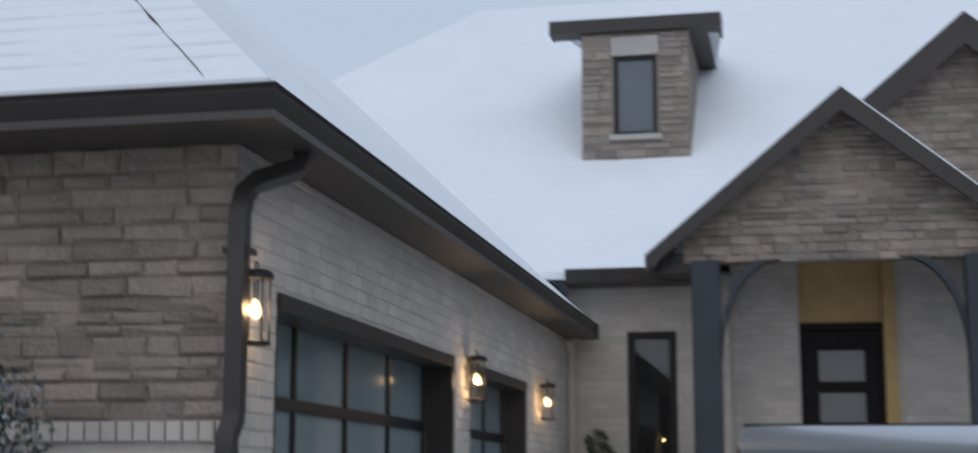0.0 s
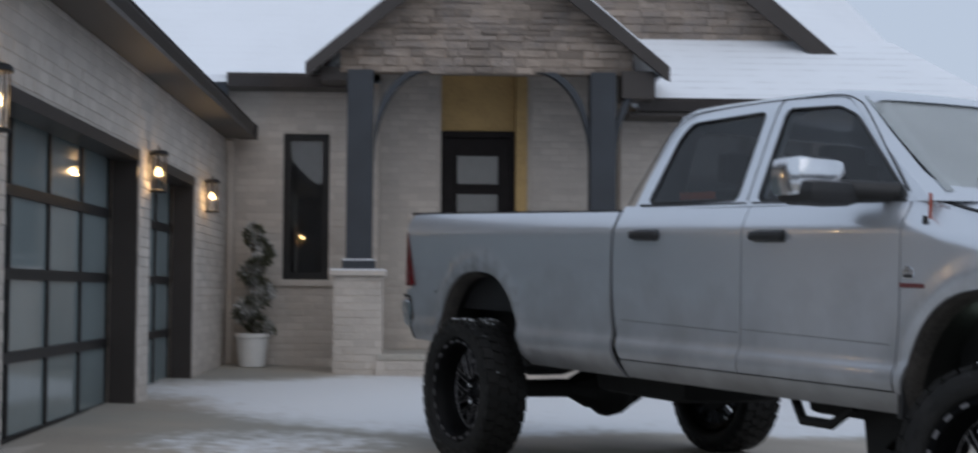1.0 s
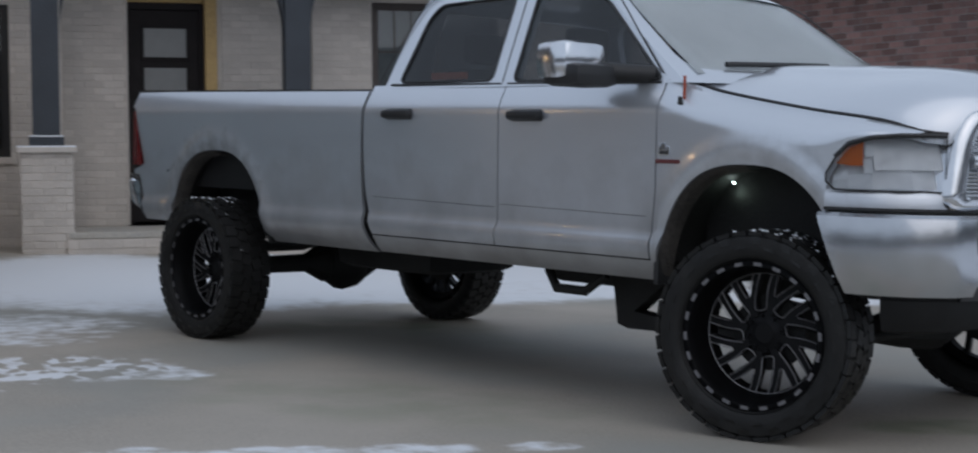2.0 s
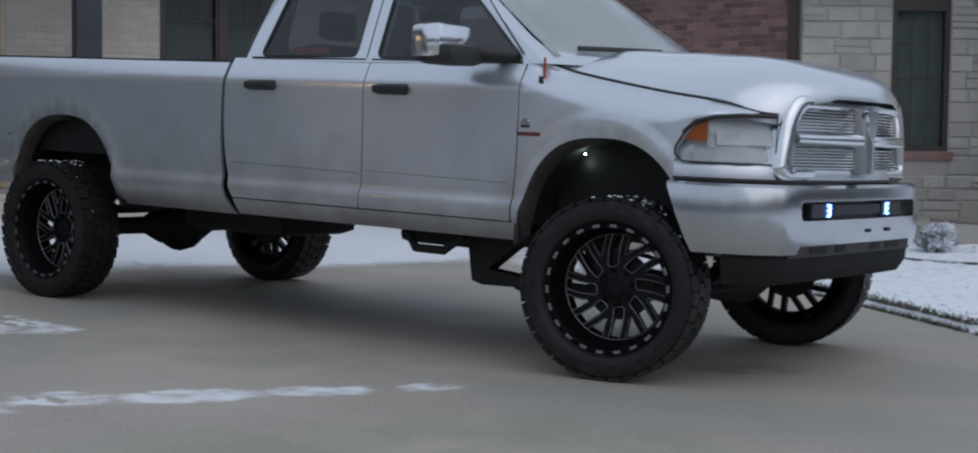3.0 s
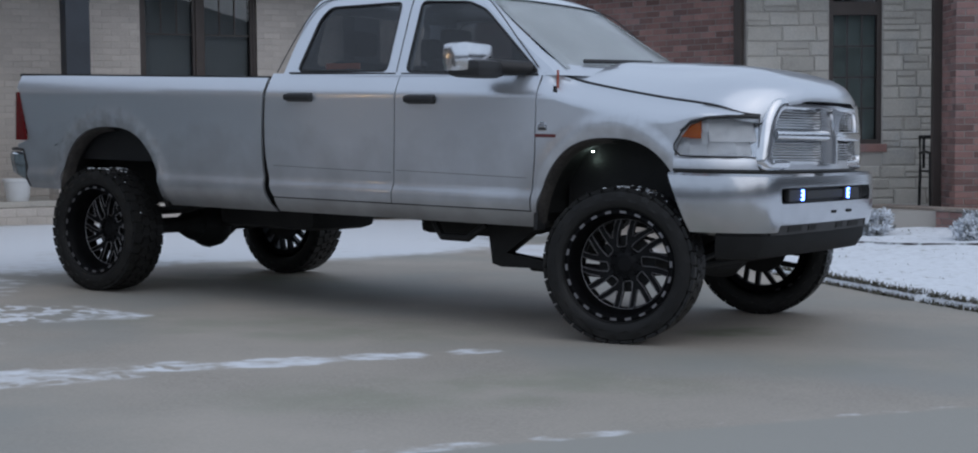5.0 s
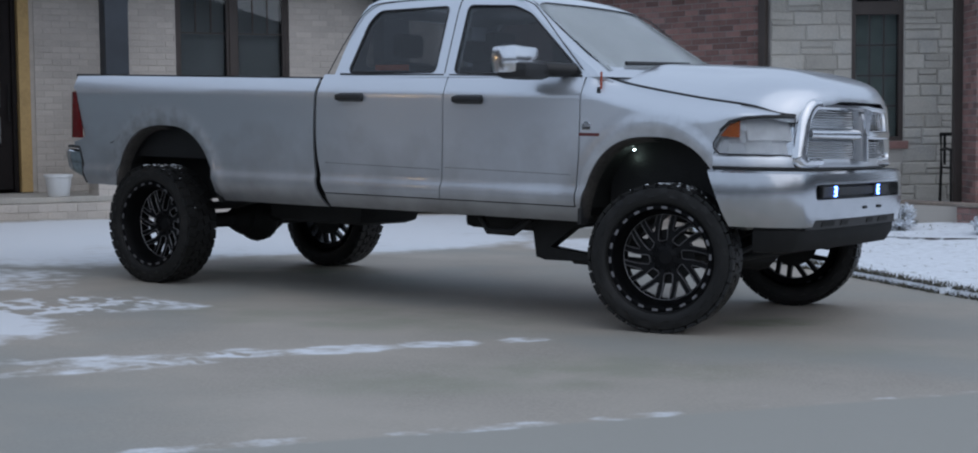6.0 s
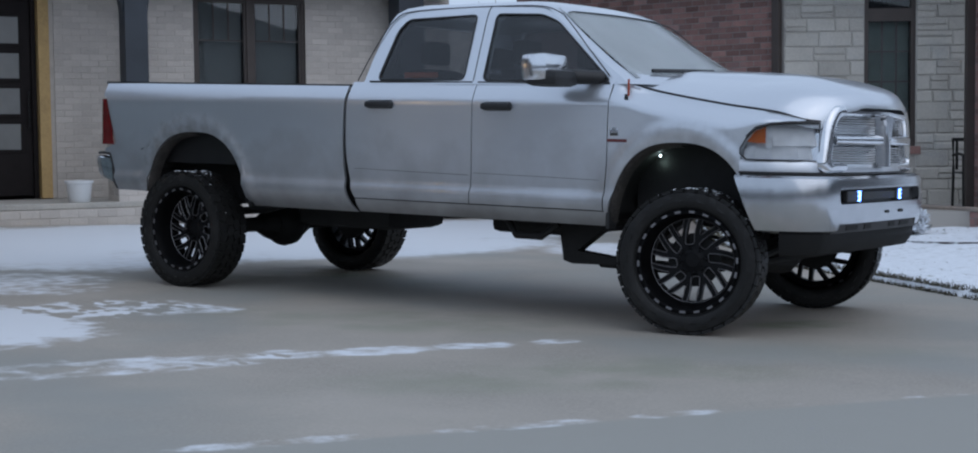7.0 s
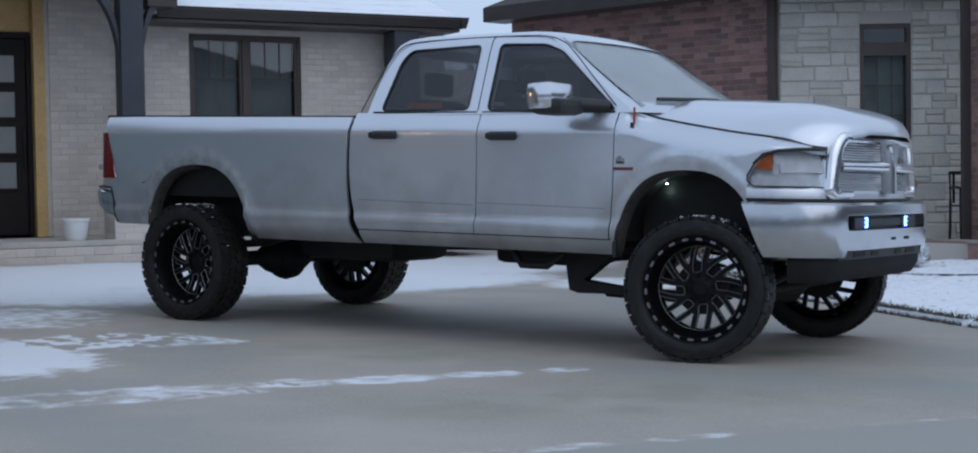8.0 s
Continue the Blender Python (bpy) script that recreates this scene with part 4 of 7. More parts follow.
def side_prism(outline, y0, y1):
    bm = bmesh.new()
    low = [bm.verts.new((x, y0, z)) for x, z in outline]
    top = [bm.verts.new((x, y1, z)) for x, z in outline]
    n = len(outline)
    bm.faces.new(low)
    bm.faces.new(top[::-1])
    for i in range(n):
        bm.faces.new((low[i], low[(i + 1) % n], top[(i + 1) % n], top[i]))
    return bm


def front_prism(outline, x0, x1):
    bm = bmesh.new()
    low = [bm.verts.new((x0, y, z)) for y, z in outline]
    top = [bm.verts.new((x1, y, z)) for y, z in outline]
    n = len(outline)
    bm.faces.new(low)
    bm.faces.new(top[::-1])
    for i in range(n):
        bm.faces.new((low[i], low[(i + 1) % n], top[(i + 1) % n], top[i]))
    return bm


WINDSCREEN = rounded([(-0.86, 1.60), (-0.665, 2.035), (0.665, 2.035), (0.86, 1.60)], 0.08)
BACKLIGHT = rounded([(-0.62, 1.62), (-0.58, 1.98), (0.58, 1.98), (0.62, 1.62)], 0.06)
shell = carve(cab_solid(0.0), [cab_solid(0.055), side_prism(REAR_WIN, -1.3, 1.3), side_prism(FRONT_WIN, -1.3, 1.3), front_prism(WINDSCREEN, 3.0, 4.3), front_prism(BACKLIGHT, 1.2, 1.9)])
cab = part("cab", shell, M_SILVER, truck, smooth=35)


def cab_half(x, z):
    """Half width of the cab's flank at height z."""
    for a, b in zip(CAB, CAB[1:]):
        if z <= b[0]:
            u = (z - a[0]) / (b[0] - a[0])
            return a[3] + (b[3] - a[3]) * u + 0.010
    return CAB[-1][3]


def side_glass(outline, side):
    bm = bmesh.new()
    vs = [bm.verts.new((x, side * (cab_half(x, z) - 0.012), z)) for x, z in outline]
    f = bm.faces.new(vs)
    bmesh.ops.triangulate(bm, faces=[f])
    bmesh.ops.solidify(bm, geom=bm.faces[:], thickness=0.005)
    return bm


def seal(outline, side):
    """The black rubber round a window."""
    bm = bmesh.new()
    pts = [(x, side * (cab_half(x, z) + 0.001), z) for x, z in outline]
    add_tube(bm, pts + pts[:1], 0.007, 6)
    return bm


for side in (-1, 1):
    for outline, name in ((REAR_WIN, "rear_side_window"), (FRONT_WIN, "front_side_window")):
        pane = part(name, side_glass(outline, side), M_TINT, cab, "dark tinted side window")
        part("window_seal", seal(outline, side), M_BLACK_PLASTIC, pane)


SEAMS = [[(1.59, 1.56), (1.645, 1.75), (1.71, 1.92), (1.77, 2.01), (1.86, 2.055), (2.15, 2.072), (2.65, 2.076), (2.98, 2.064), (3.14, 2.02), (3.24, 1.955), (3.46, 1.76), (3.66, 1.585)], [(2.603, 1.56), (2.592, 1.70), (2.577, 1.90), (2.566, 2.074)]]
for side in (-1, 1):
    for way in SEAMS:
        bm = bmesh.new()
        fine = arc_path(way, 4)
        add_tube(bm, [(x, side * (cab_half(x, z) + 0.0015), z) for x, z in fine], 0.0042, 5)
        part("door_seam", bm, M_BLACK_PLASTIC, cab)


def screen(outline, rear=False):
    bm = bmesh.new()
    grid = []
    zs = [q[1] for q in outline]
    z0, z1 = min(zs) - 0.02, max(zs) + 0.02
    n, k = 16, 10
    for j in range(k + 1):
        z = z0 + (z1 - z0) * j / k
        for a, b in zip(CAB, CAB[1:]):
            if z <= b[0]:
                u = (z - a[0]) / (b[0] - a[0])
                xr, xf, w, bow = [a[i] + (b[i] - a[i]) * u for i in (1, 2, 3, 4)]
                break
        w = w * (0.70 if rear else 0.93)
        row = []
        for i in range(n + 1):
            s = -1 + 2 * i / n
            full = s * (0.70 if rear else 0.93)
            x = xr + 0.03 if rear else xf - bow * abs(full) ** 2.2 - 0.022
            row.append(bm.verts.new((x, w * s, z)))
        grid.append(row)
    for a, b in zip(grid, grid[1:]):
        for i in range(n):
            bm.faces.new((a[i], a[i + 1], b[i + 1], b[i]))
    bmesh.ops.solidify(bm, geom=bm.faces[:], thickness=0.005)
    return bm


part("windscreen", screen(WINDSCREEN), M_SCREEN, cab, "windscreen with frost and pale sky painted into its colour", smooth=60)
part("rear_window", screen(BACKLIGHT, True), M_TINT, cab, "dark tinted rear window", smooth=60)

# cabin: floor, dash, seats
bm = bmesh.new()
add_box(bm, 1.66, 3.66, -0.92, 0.92, 0.70, 0.76)
add_box(bm, 1.66, 1.70, -0.90, 0.90, 0.76, 1.53)
part("cabin_floor", bm, M_CABIN, truck)
bm = bmesh.new()
add_box(bm, 3.30, 3.72, -0.86, 0.86, 1.20, 1.53, 0.06)
add_box(bm, 3.66, 3.70, -0.92, 0.92, 0.76, 1.45)
part("dashboard", bm, M_CABIN, truck)
for sx, seats in ((2.75, (-0.42, 0.42)), (1.95, (-0.42, 0.42))):
    for sy in seats:
        bm = bmesh.new()
        add_box(bm, sx - 0.05, sx + 0.50, sy - 0.27, sy + 0.27, 1.0, 1.16, 0.05)
        add_box(bm, sx - 0.14, sx + 0.02, sy - 0.26, sy + 0.26, 1.1, 1.66, 0.06)
        add_box(bm, sx - 0.12, sx - 0.02, sy - 0.13, sy + 0.13, 1.69, 1.86, 0.04)
        part("seat", bm, M_CABIN, truck, "dark cloth seat", smooth=50)
part("orange_strap", box(1.95, 2.24, -0.872, -0.862, 1.583, 1.622, 0.004), M_STRAP, truck, "bright orange strap behind the glass")

# ---- hood and front ----


MID_X = curve((0.0, 3.94), (0.38, 4.42), (0.68, 4.78), (0.85, 4.98), (0.95, 5.085), (1.0, 5.13))
MID_Z = curve((0.0, 1.650), (0.38, 1.637), (0.68, 1.602), (0.85, 1.553), (0.95, 1.503), (1.0, 1.452))
EDGE_X = curve((0.0, 3.80), (0.12, 3.96), (0.5, 4.42), (0.8, 4.77), (0.92, 4.91), (1.0, 4.985))
EDGE_Z = curve((0.0, 1.538), (0.12, 1.495), (0.5, 1.417), (0.8, 1.369), (0.92, 1.328), (1.0, 1.318))
EDGE_Y = curve((0.0, 0.858), (0.12, 0.850), (0.5, 0.843), (0.8, 0.822), (0.92, 0.775), (1.0, 0.70))


def hood():
    """The hood: a domed sheet with a raised middle that drops to the grille."""
    bm = bmesh.new()
    grid = []
    nx, ny = 40, 40
    for i in range(nx + 1):
        u = i / nx
        row = []
        for j in range(ny + 1):
            s = abs(-1 + 2 * j / ny)
            y = EDGE_Y(u) * (-1 + 2 * j / ny)
            x = EDGE_X(u) + (MID_X(u) - EDGE_X(u)) * (1 - s ** 2.2)
            fall = 1 - s ** (2.2 + 4.2 * step01(0.35, 1.0, u))
            z = EDGE_Z(u) + (MID_Z(u) - 0.016 - EDGE_Z(u)) * fall + 0.016 * step01(0.60, 0.46, s)
            row.append(bm.verts.new((x, y, z)))
        grid.append(row)
    for a, b in zip(grid, grid[1:]):
        for k in range(ny):
            bm.faces.new((a[k], a[k + 1], b[k + 1], b[k]))
    edge = [e for e in bm.edges if e.is_boundary]
    made = bmesh.ops.extrude_edge_only(bm, edges=edge)
    for q in made["geom"]:
        if isinstance(q, bmesh.types.BMVert):
            q.co.z -= 0.045
    return bm


def wiper_x(y):
    """x just before the windscreen's foot at y."""
    return 3.925 - 0.197 * (abs(y) / 0.91) ** 2.2 + 0.012


part("hood", hood(), M_SILVER, truck, smooth=50)
# black tubes drawn for the dark gap between hood and fender
for side in (-1, 1):
    part("hood_seal", tube([(EDGE_X(k / 24), side * (EDGE_Y(k / 24) + 0.005), EDGE_Z(k / 24) - 0.001) for k in range(25)], 0.0085, 6), M_BLACK_PLASTIC, truck)
part("cowl", box(3.70, 3.98, -0.70, 0.70, 1.46, 1.555, 0.02), M_BLACK_PLASTIC, truck)
for side in (-1, 1):
    part("cowl_side", slab([(3.62, side * 0.66, 1.548), (3.62, side * 0.935, 1.548), (3.74, side * 0.925, 1.545), (3.86, side * 0.89, 1.510), (3.86, side * 0.66, 1.510)], 0.02), M_SILVER, truck)
for side in (-1, 1):
    part("wiper", tube([(wiper_x(side * 0.33 - 0.36 + 0.07 * k), side * 0.33 - 0.36 + 0.07 * k, 1.628 + 0.0022 * k) for k in range(10)], 0.014, 6), M_BLACK_PLASTIC, truck)
part("engine_bay", box(3.75, 4.88, -0.70, 0.70, 0.75, 1.42), M_UNDER, truck)


def nose_path(extra=0.0, tip=0.0):
    pts = [(4.60, -0.985), (4.78, -0.93), (4.90, -0.84), (4.985, -0.72), (5.055, -0.36), (5.075, 0.0), (5.055, 0.36), (4.985, 0.72), (4.90, 0.84), (4.78, 0.93), (4.60, 0.985)]
    return arc_path(pts, 6)


NOSE = nose_path()
part("nose_panel", sweep(NOSE, [(-0.09, 1.300), (-0.07, 1.11), (-0.004, 1.080), (0.008, 1.055), (0.008, 1.015), (-0.06, 0.985)]), M_SILVER, truck, smooth=40)


part("bumper_gap", sweep(NOSE, [(0.002, 1.000), (0.013, 1.002), (0.013, 1.014), (0.002, 1.016)]), M_BLACK_PLASTIC, truck)

# headlights: bowl, lens and amber corner
for side in (-1, 1):
    lamp = empty("headlight", Matrix.Identity(4), "", "")
    lamp.parent = truck
    rows_out = [(0.985, 4.600, 1.118, 1.150), (0.975, 4.635, 1.086, 1.212), (0.96, 4.69, 1.083, 1.268), (0.93, 4.775, 1.083, 1.292), (0.865, 4.87, 1.083, 1.302), (0.775, 4.95, 1.083, 1.304), (0.715, 4.985, 1.083, 1.302)]
    # black tube drawn for the dark gap round the lamp
    rim_way = [(x + 0.003, side * (y + 0.003), lo) for y, x, lo, hi in rows_out] + [(x + 0.003, side * (y + 0.003), hi) for y, x, lo, hi in rows_out[::-1]]
    part("lamp_gasket", tube(rim_way + rim_way[:1], 0.0045, 6), M_BLACK_PLASTIC, lamp)
    part("lamp_top_gap", tube([(x + 0.001, side * (y + 0.001), hi + 0.006) for y, x, lo, hi in rows_out[1:]], 0.010, 6), M_BLACK_PLASTIC, lamp)
    for name, mat, back, shrink in (("lens", M_LENS, 0.0, 0.0), ("reflector", M_REFLECTOR, 0.085, 0.006)):
        bm = bmesh.new()
        grid = []
        for y, x, lo, hi in rows_out:
            grid.append([bm.verts.new((x - back * (0.55 if y > 0.9 else 1.0) * (0.80 + 0.10 * k), side * (y - back * 0.45 * (0.80 + 0.10 * k)), lo + shrink + (hi - lo - 2 * shrink) * k / 4)) for k in range(5)])
        for a, b in zip(grid, grid[1:]):
            for k in range(4):
                bm.faces.new((a[k], a[k + 1], b[k + 1], b[k]))
        bmesh.ops.solidify(bm, geom=bm.faces[:], thickness=0.004)
        part(name, bm, mat, lamp, smooth=50)
    bm = bmesh.new()
    grid = []
    for y, x, lo, hi in ((0.972, 4.645, 1.190, 1.208), (0.957, 4.70, 1.183, 1.256), (0.943, 4.752, 1.183, 1.280)):
        grid.append([bm.verts.new((x - 0.012, side * (y - 0.012), lo + (hi - lo) * k / 2)) for k in range(3)])
    for a, b in zip(grid, grid[1:]):
        for k in range(2):
            bm.faces.new((a[k], a[k + 1], b[k + 1], b[k]))
    bmesh.ops.solidify(bm, geom=bm.faces[:], thickness=0.006)
    part("turn_signal", bm, M_AMBER, lamp, "amber turn signal")
    # pale facets behind the lens: one large square over a low row, and small ones beside the signal
    rnd = random.Random(11)
    for u0, u1, v0, v1, tip in ((0.53, 0.99, 0.40, 0.98, 13), (0.53, 0.76, 0.03, 0.40, 8), (0.76, 0.99, 0.03, 0.40, 15), (0.47, 0.53, 0.66, 0.98, 16), (0.47, 0.53, 0.33, 0.66, 8), (0.35, 0.53, 0.03, 0.33, 15), (0.18, 0.35, 0.03, 0.24, 7), (0.18, 0.35, 0.24, 0.44, 14)):
        bm = bmesh.new()
        face = []
        for u, v in ((u0, v0), (u1, v0), (u1, v1), (u0, v1)):
            f = u * (len(rows_out) - 1)
            i = min(len(rows_out) - 2, int(f))
            y, x, lo, hi = [p + (q - p) * (f - i) for p, q in zip(rows_out[i], rows_out[i + 1])]
            back = 0.030 + 0.0016 * tip * (v1 - v0) * 1.7 * (1 if v == v1 else -1) + rnd.uniform(-0.002, 0.002)
            face.append(bm.verts.new((x - back * (0.5 + 0.5 * u), side * (y - back * 0.45), lo + (hi - lo) * v)))
        bm.faces.new(face)
        bmesh.ops.solidify(bm, geom=bm.faces[:], thickness=0.012)
        part("reflector_facet", bm, M_REFLECTOR, lamp, "pale reflector facet")
# grille
grille = empty("grille", Matrix.Translation((0, 0, -0.022)), "", "")
grille.parent = truck
OUT = rounded([(-0.745, 1.03), (-0.685, 1.33), (-0.60, 1.443), (0.60, 1.443), (0.685, 1.33), (0.745, 1.03)], 0.07)
INN = rounded([(-0.650, 1.088), (-0.600, 1.31), (-0.548, 1.372), (0.548, 1.372), (0.600, 1.31), (0.650, 1.088)], 0.04)


def shrunk(u):
    """The outline a share u of the way in from the outer edge of the surround."""
    return [(a[0] + (b[0] - a[0]) * u, a[1] + (b[1] - a[1]) * u) for a, b in zip(OUT, INN)]


def grille_x(y, z):
    return 5.125 - 0.11 * (abs(y) / 0.75) ** 2 - 0.020 * max(0.0, z - 1.05) / 0.4


def surround():
    bm = bmesh.new()
    n = len(OUT)
    rings = []
    for outline, push in ((OUT, -0.10), (OUT, -0.012), (shrunk(0.10), 0.004), (shrunk(0.45), 0.010), (shrunk(0.88), 0.004), (INN, -0.012), (INN, -0.07)):
        rings.append([bm.verts.new((grille_x(y, z) + push, y, z)) for y, z in outline])
    for a, b in zip(rings, rings[1:]):
        for i in range(n):
            bm.faces.new((a[i], a[(i + 1) % n], b[(i + 1) % n], b[i]))
    return bm


part("grille_gap", tube([(grille_x(y, z) - 0.055, y * 1.012, z + 0.010) for y, z in OUT if z > 1.2], 0.011, 6), M_BLACK_PLASTIC, grille)
part("grille_surround", surround(), M_CHROME, grille, "bright chrome grille surround", smooth=50)


def bulged(points, across, bulge):
    """A rounded bar along points (y, z) of the grille; across gives half its width in y and z."""
    bm = bmesh.new()
    rows = []
    for y, z in points:
        row = []
        for k in range(9):
            s = -1 + k / 4
            yy, zz = y + across[0] * s, z + across[1] * s
            row.append(bm.verts.new((grille_x(yy, zz) - 0.03 + bulge * math.sqrt(max(0.0, 1 - s ** 4)), yy, zz)))
        rows.append(row)
    for p, q in zip(rows, rows[1:]):
        for k in range(8):
            bm.faces.new((p[k], p[k + 1], q[k + 1], q[k]))
    return bm


part("grille_upright", bulged([(0.0, 1.07 + 0.032 * k) for k in range(11)], (0.07, 0.0), 0.06), M_CHROME, grille, smooth=60)
part("grille_bar", bulged([(-0.62 + 0.062 * k, 1.232) for k in range(21)], (0.0, 0.032), 0.048), M_CHROME, grille, smooth=60)
for row in range(19):
    z = 1.093 + row * 0.0152
    if 1.19 < z < 1.275:
        continue
    bm = bmesh.new()
    w = 0.655 - 0.05 * (z - 1.08) / 0.3
    ys = spaced(-w, w, 14)
    add_tube(bm, [(grille_x(y, z) - 0.035, y, z) for y in ys], 0.0048, 6)
    part("grille_slat", bm, M_SLAT, grille, "thin billet slat")
part("grille_back", front_prism(rounded([(-0.66, 1.07), (-0.60, 1.38), (0.60, 1.38), (0.66, 1.07)], 0.04), 4.92, 4.95), M_BLACK_PLASTIC, grille)
part("emblem", front_prism(rounded([(-0.05, 1.335), (-0.085, 1.37), (-0.04, 1.385), (0.04, 1.385), (0.085, 1.37), (0.05, 1.335), (0.03, 1.25), (0.0, 1.235), (-0.03, 1.25)], 0.02), 5.128, 5.15), M_BUMPER, grille, "plain chrome shield emblem", smooth=30)

# front bumper
FB = arc_path([(4.56, -1.0), (4.76, -0.99), (4.94, -0.925), (5.05, -0.81), (5.085, -0.70), (5.10, -0.4), (5.105, 0.0), (5.10, 0.4), (5.085, 0.70), (5.05, 0.81), (4.94, 0.925), (4.76, 0.99), (4.56, 1.0)], 8)
bumper_profile = [(-0.07, 1.01), (-0.005, 1.015), (0.014, 1.0), (0.021, 0.96), (0.026, 0.86), (0.020, 0.76), (0.004, 0.69), (-0.025, 0.672), (-0.07, 0.672)]
fb = sweep(FB, bumper_profile, True)
fb = carve(fb, [front_prism(rounded([(-0.67, 0.848), (-0.67, 0.938), (0.67, 0.938), (0.67, 0.848)], 0.03), 4.9, 5.6), front_prism([(-0.70, 0.60), (-0.645, 0.728), (0.645, 0.728), (0.70, 0.60)], 4.9, 5.6), side_prism([(4.3, 1.06), (4.555, 1.06), (4.76, 0.60), (4.3, 0.60)], -1.3, 1.3)])
front_bumper = part("front_bumper", fb, M_BUMPER, truck, "dulled chrome front bumper", smooth=35)
front_bumper.location.z = -0.022
part("bumper_lower_trim", sweep([q for q in FB if abs(q[1]) < 0.74], [(-0.03, 0.76), (0.004, 0.728), (-0.008, 0.672), (-0.05, 0.668)]), M_LOWER, front_bumper, "dark grey lower bumper trim", smooth=30)
for y0, y1 in ((-0.54, -0.34), (-0.30, -0.12), (0.12, 0.30), (0.34, 0.54)):
    way = [q for q in FB if y0 <= q[1] <= y1]
    part("bumper_slot", sweep(way, [(-0.02, 0.720), (0.0055, 0.718), (0.0005, 0.688), (-0.02, 0.686)], True), M_UNDER, front_bumper)
part("bumper_inset", sweep([q for q in FB if abs(q[1]) < 0.72], [(-0.03, 0.95), (-0.025, 0.84)]), M_BLACK_PLASTIC, front_bumper)
for y, s in ((-0.44, -1), (0.37, 1)):
    pod = part("light_pod", box(5.075, 5.112, y - 0.12, y + 0.12, 0.857, 0.927, 0.008), M_BLACK_PLASTIC, front_bumper, "black light pod with a lit blue rim")
    inner = y - 0.07 * s
    bm = box(5.111, 5.118, inner - 0.009, inner + 0.009, 0.864, 0.922, 0.003)
    for z in (0.868, 0.893, 0.918):
        add_box(bm, 5.111, 5.117, inner - (0.004 if s > 0 else 0.028), inner + (0.028 if s > 0 else 0.004), z - 0.006, z + 0.006)
    part("led_rim", bm, M_LED_BLUE, pod, "lit blue-white light strip")
for y in (0.06, 0.30):
    part("tow_slot", box(5.10, 5.133, y - 0.03, y + 0.03, 0.778, 0.796, 0.004), M_UNDER, front_bumper)
part("light_bar", box(5.07, 5.105, -0.30, 0.30, 0.865, 0.92, 0.01), M_BLACK_PLASTIC, front_bumper)
val = sweep([q for q in FB if abs(q[1]) < 0.97], [(-0.07, 0.69), (-0.025, 0.68), (-0.03, 0.61), (-0.07, 0.545), (-0.14, 0.53)], False)
bmesh.ops.solidify(val, geom=val.faces[:], thickness=0.012)
valance = part("valance", val, M_GREY_PLASTIC, truck, "black plastic air dam", smooth=40)
valance.location.z = -0.022

# ---- wheels ----
TYRE_R = 0.443


def tyre_body():
    prof = [(0.328, -0.135), (0.335, -0.150), (0.36, -0.166), (0.395, -0.168), (0.430, -0.160), (0.445, -0.130), (0.447, -0.06), (0.447, 0.0), (0.447, 0.06), (0.445, 0.095), (0.430, 0.125), (0.395, 0.133), (0.36, 0.131), (0.335, 0.115), (0.328, 0.100)]
    bm = bmesh.new()
    n = 72
    rings = [[bm.verts.new((r * math.cos(2 * math.pi * i / n), y, r * math.sin(2 * math.pi * i / n))) for i in range(n)] for r, y in prof]
    rings.append(rings[0])
    for a, b in zip(rings, rings[1:]):
        for i in range(n):
            bm.faces.new((a[i], a[(i + 1) % n], b[(i + 1) % n], b[i]))
    return bm


def tread_lugs():
    """Chunky mud-terrain blocks, with side biters."""
    bm = bmesh.new()
    n = 36
    rnd = random.Random(4)
    for i in range(n):
        for row, (y, w, shift, length) in enumerate(((-0.124, 0.068, 0.0, 0.070), (-0.050, 0.064, 0.5, 0.067), (0.018, 0.062, 0.15, 0.067), (0.089, 0.064, 0.62, 0.070))):
            a = 2 * math.pi * (i + shift) / n
            skew = 0.35 * (1 if y > 0 else -1) * (1 if row in (1, 2) else 0.3)
            m = pose(0, 0, 0, 0, -math.degrees(a), 0) @ Matrix.Translation((0.4485 if abs(y) < 0.08 else 0.4465, y, 0)) @ pose(0, 0, 0, math.degrees(skew), 0, 0)
            made = bmesh.ops.create_cube(bm, size=1.0, matrix=m @ Matrix.Diagonal((0.018, w, length * rnd.uniform(0.9, 1.08), 1)))
        for s in (-1, 1):
            a = 2 * math.pi * (i + (0.0 if s < 0 else 0.62)) / n
            long = 0.055 if i % 2 else 0.032
            m = pose(0, 0, 0, 0, -math.degrees(a), 0) @ Matrix.Translation((0.434 - long / 2, -0.160 if s < 0 else 0.125, 0)) @ pose(0, 0, 0, 0, 0, s * -14)
            bmesh.ops.create_cube(bm, size=1.0, matrix=m @ Matrix.Diagonal((long, 0.008, 0.046, 1)))
    return bm


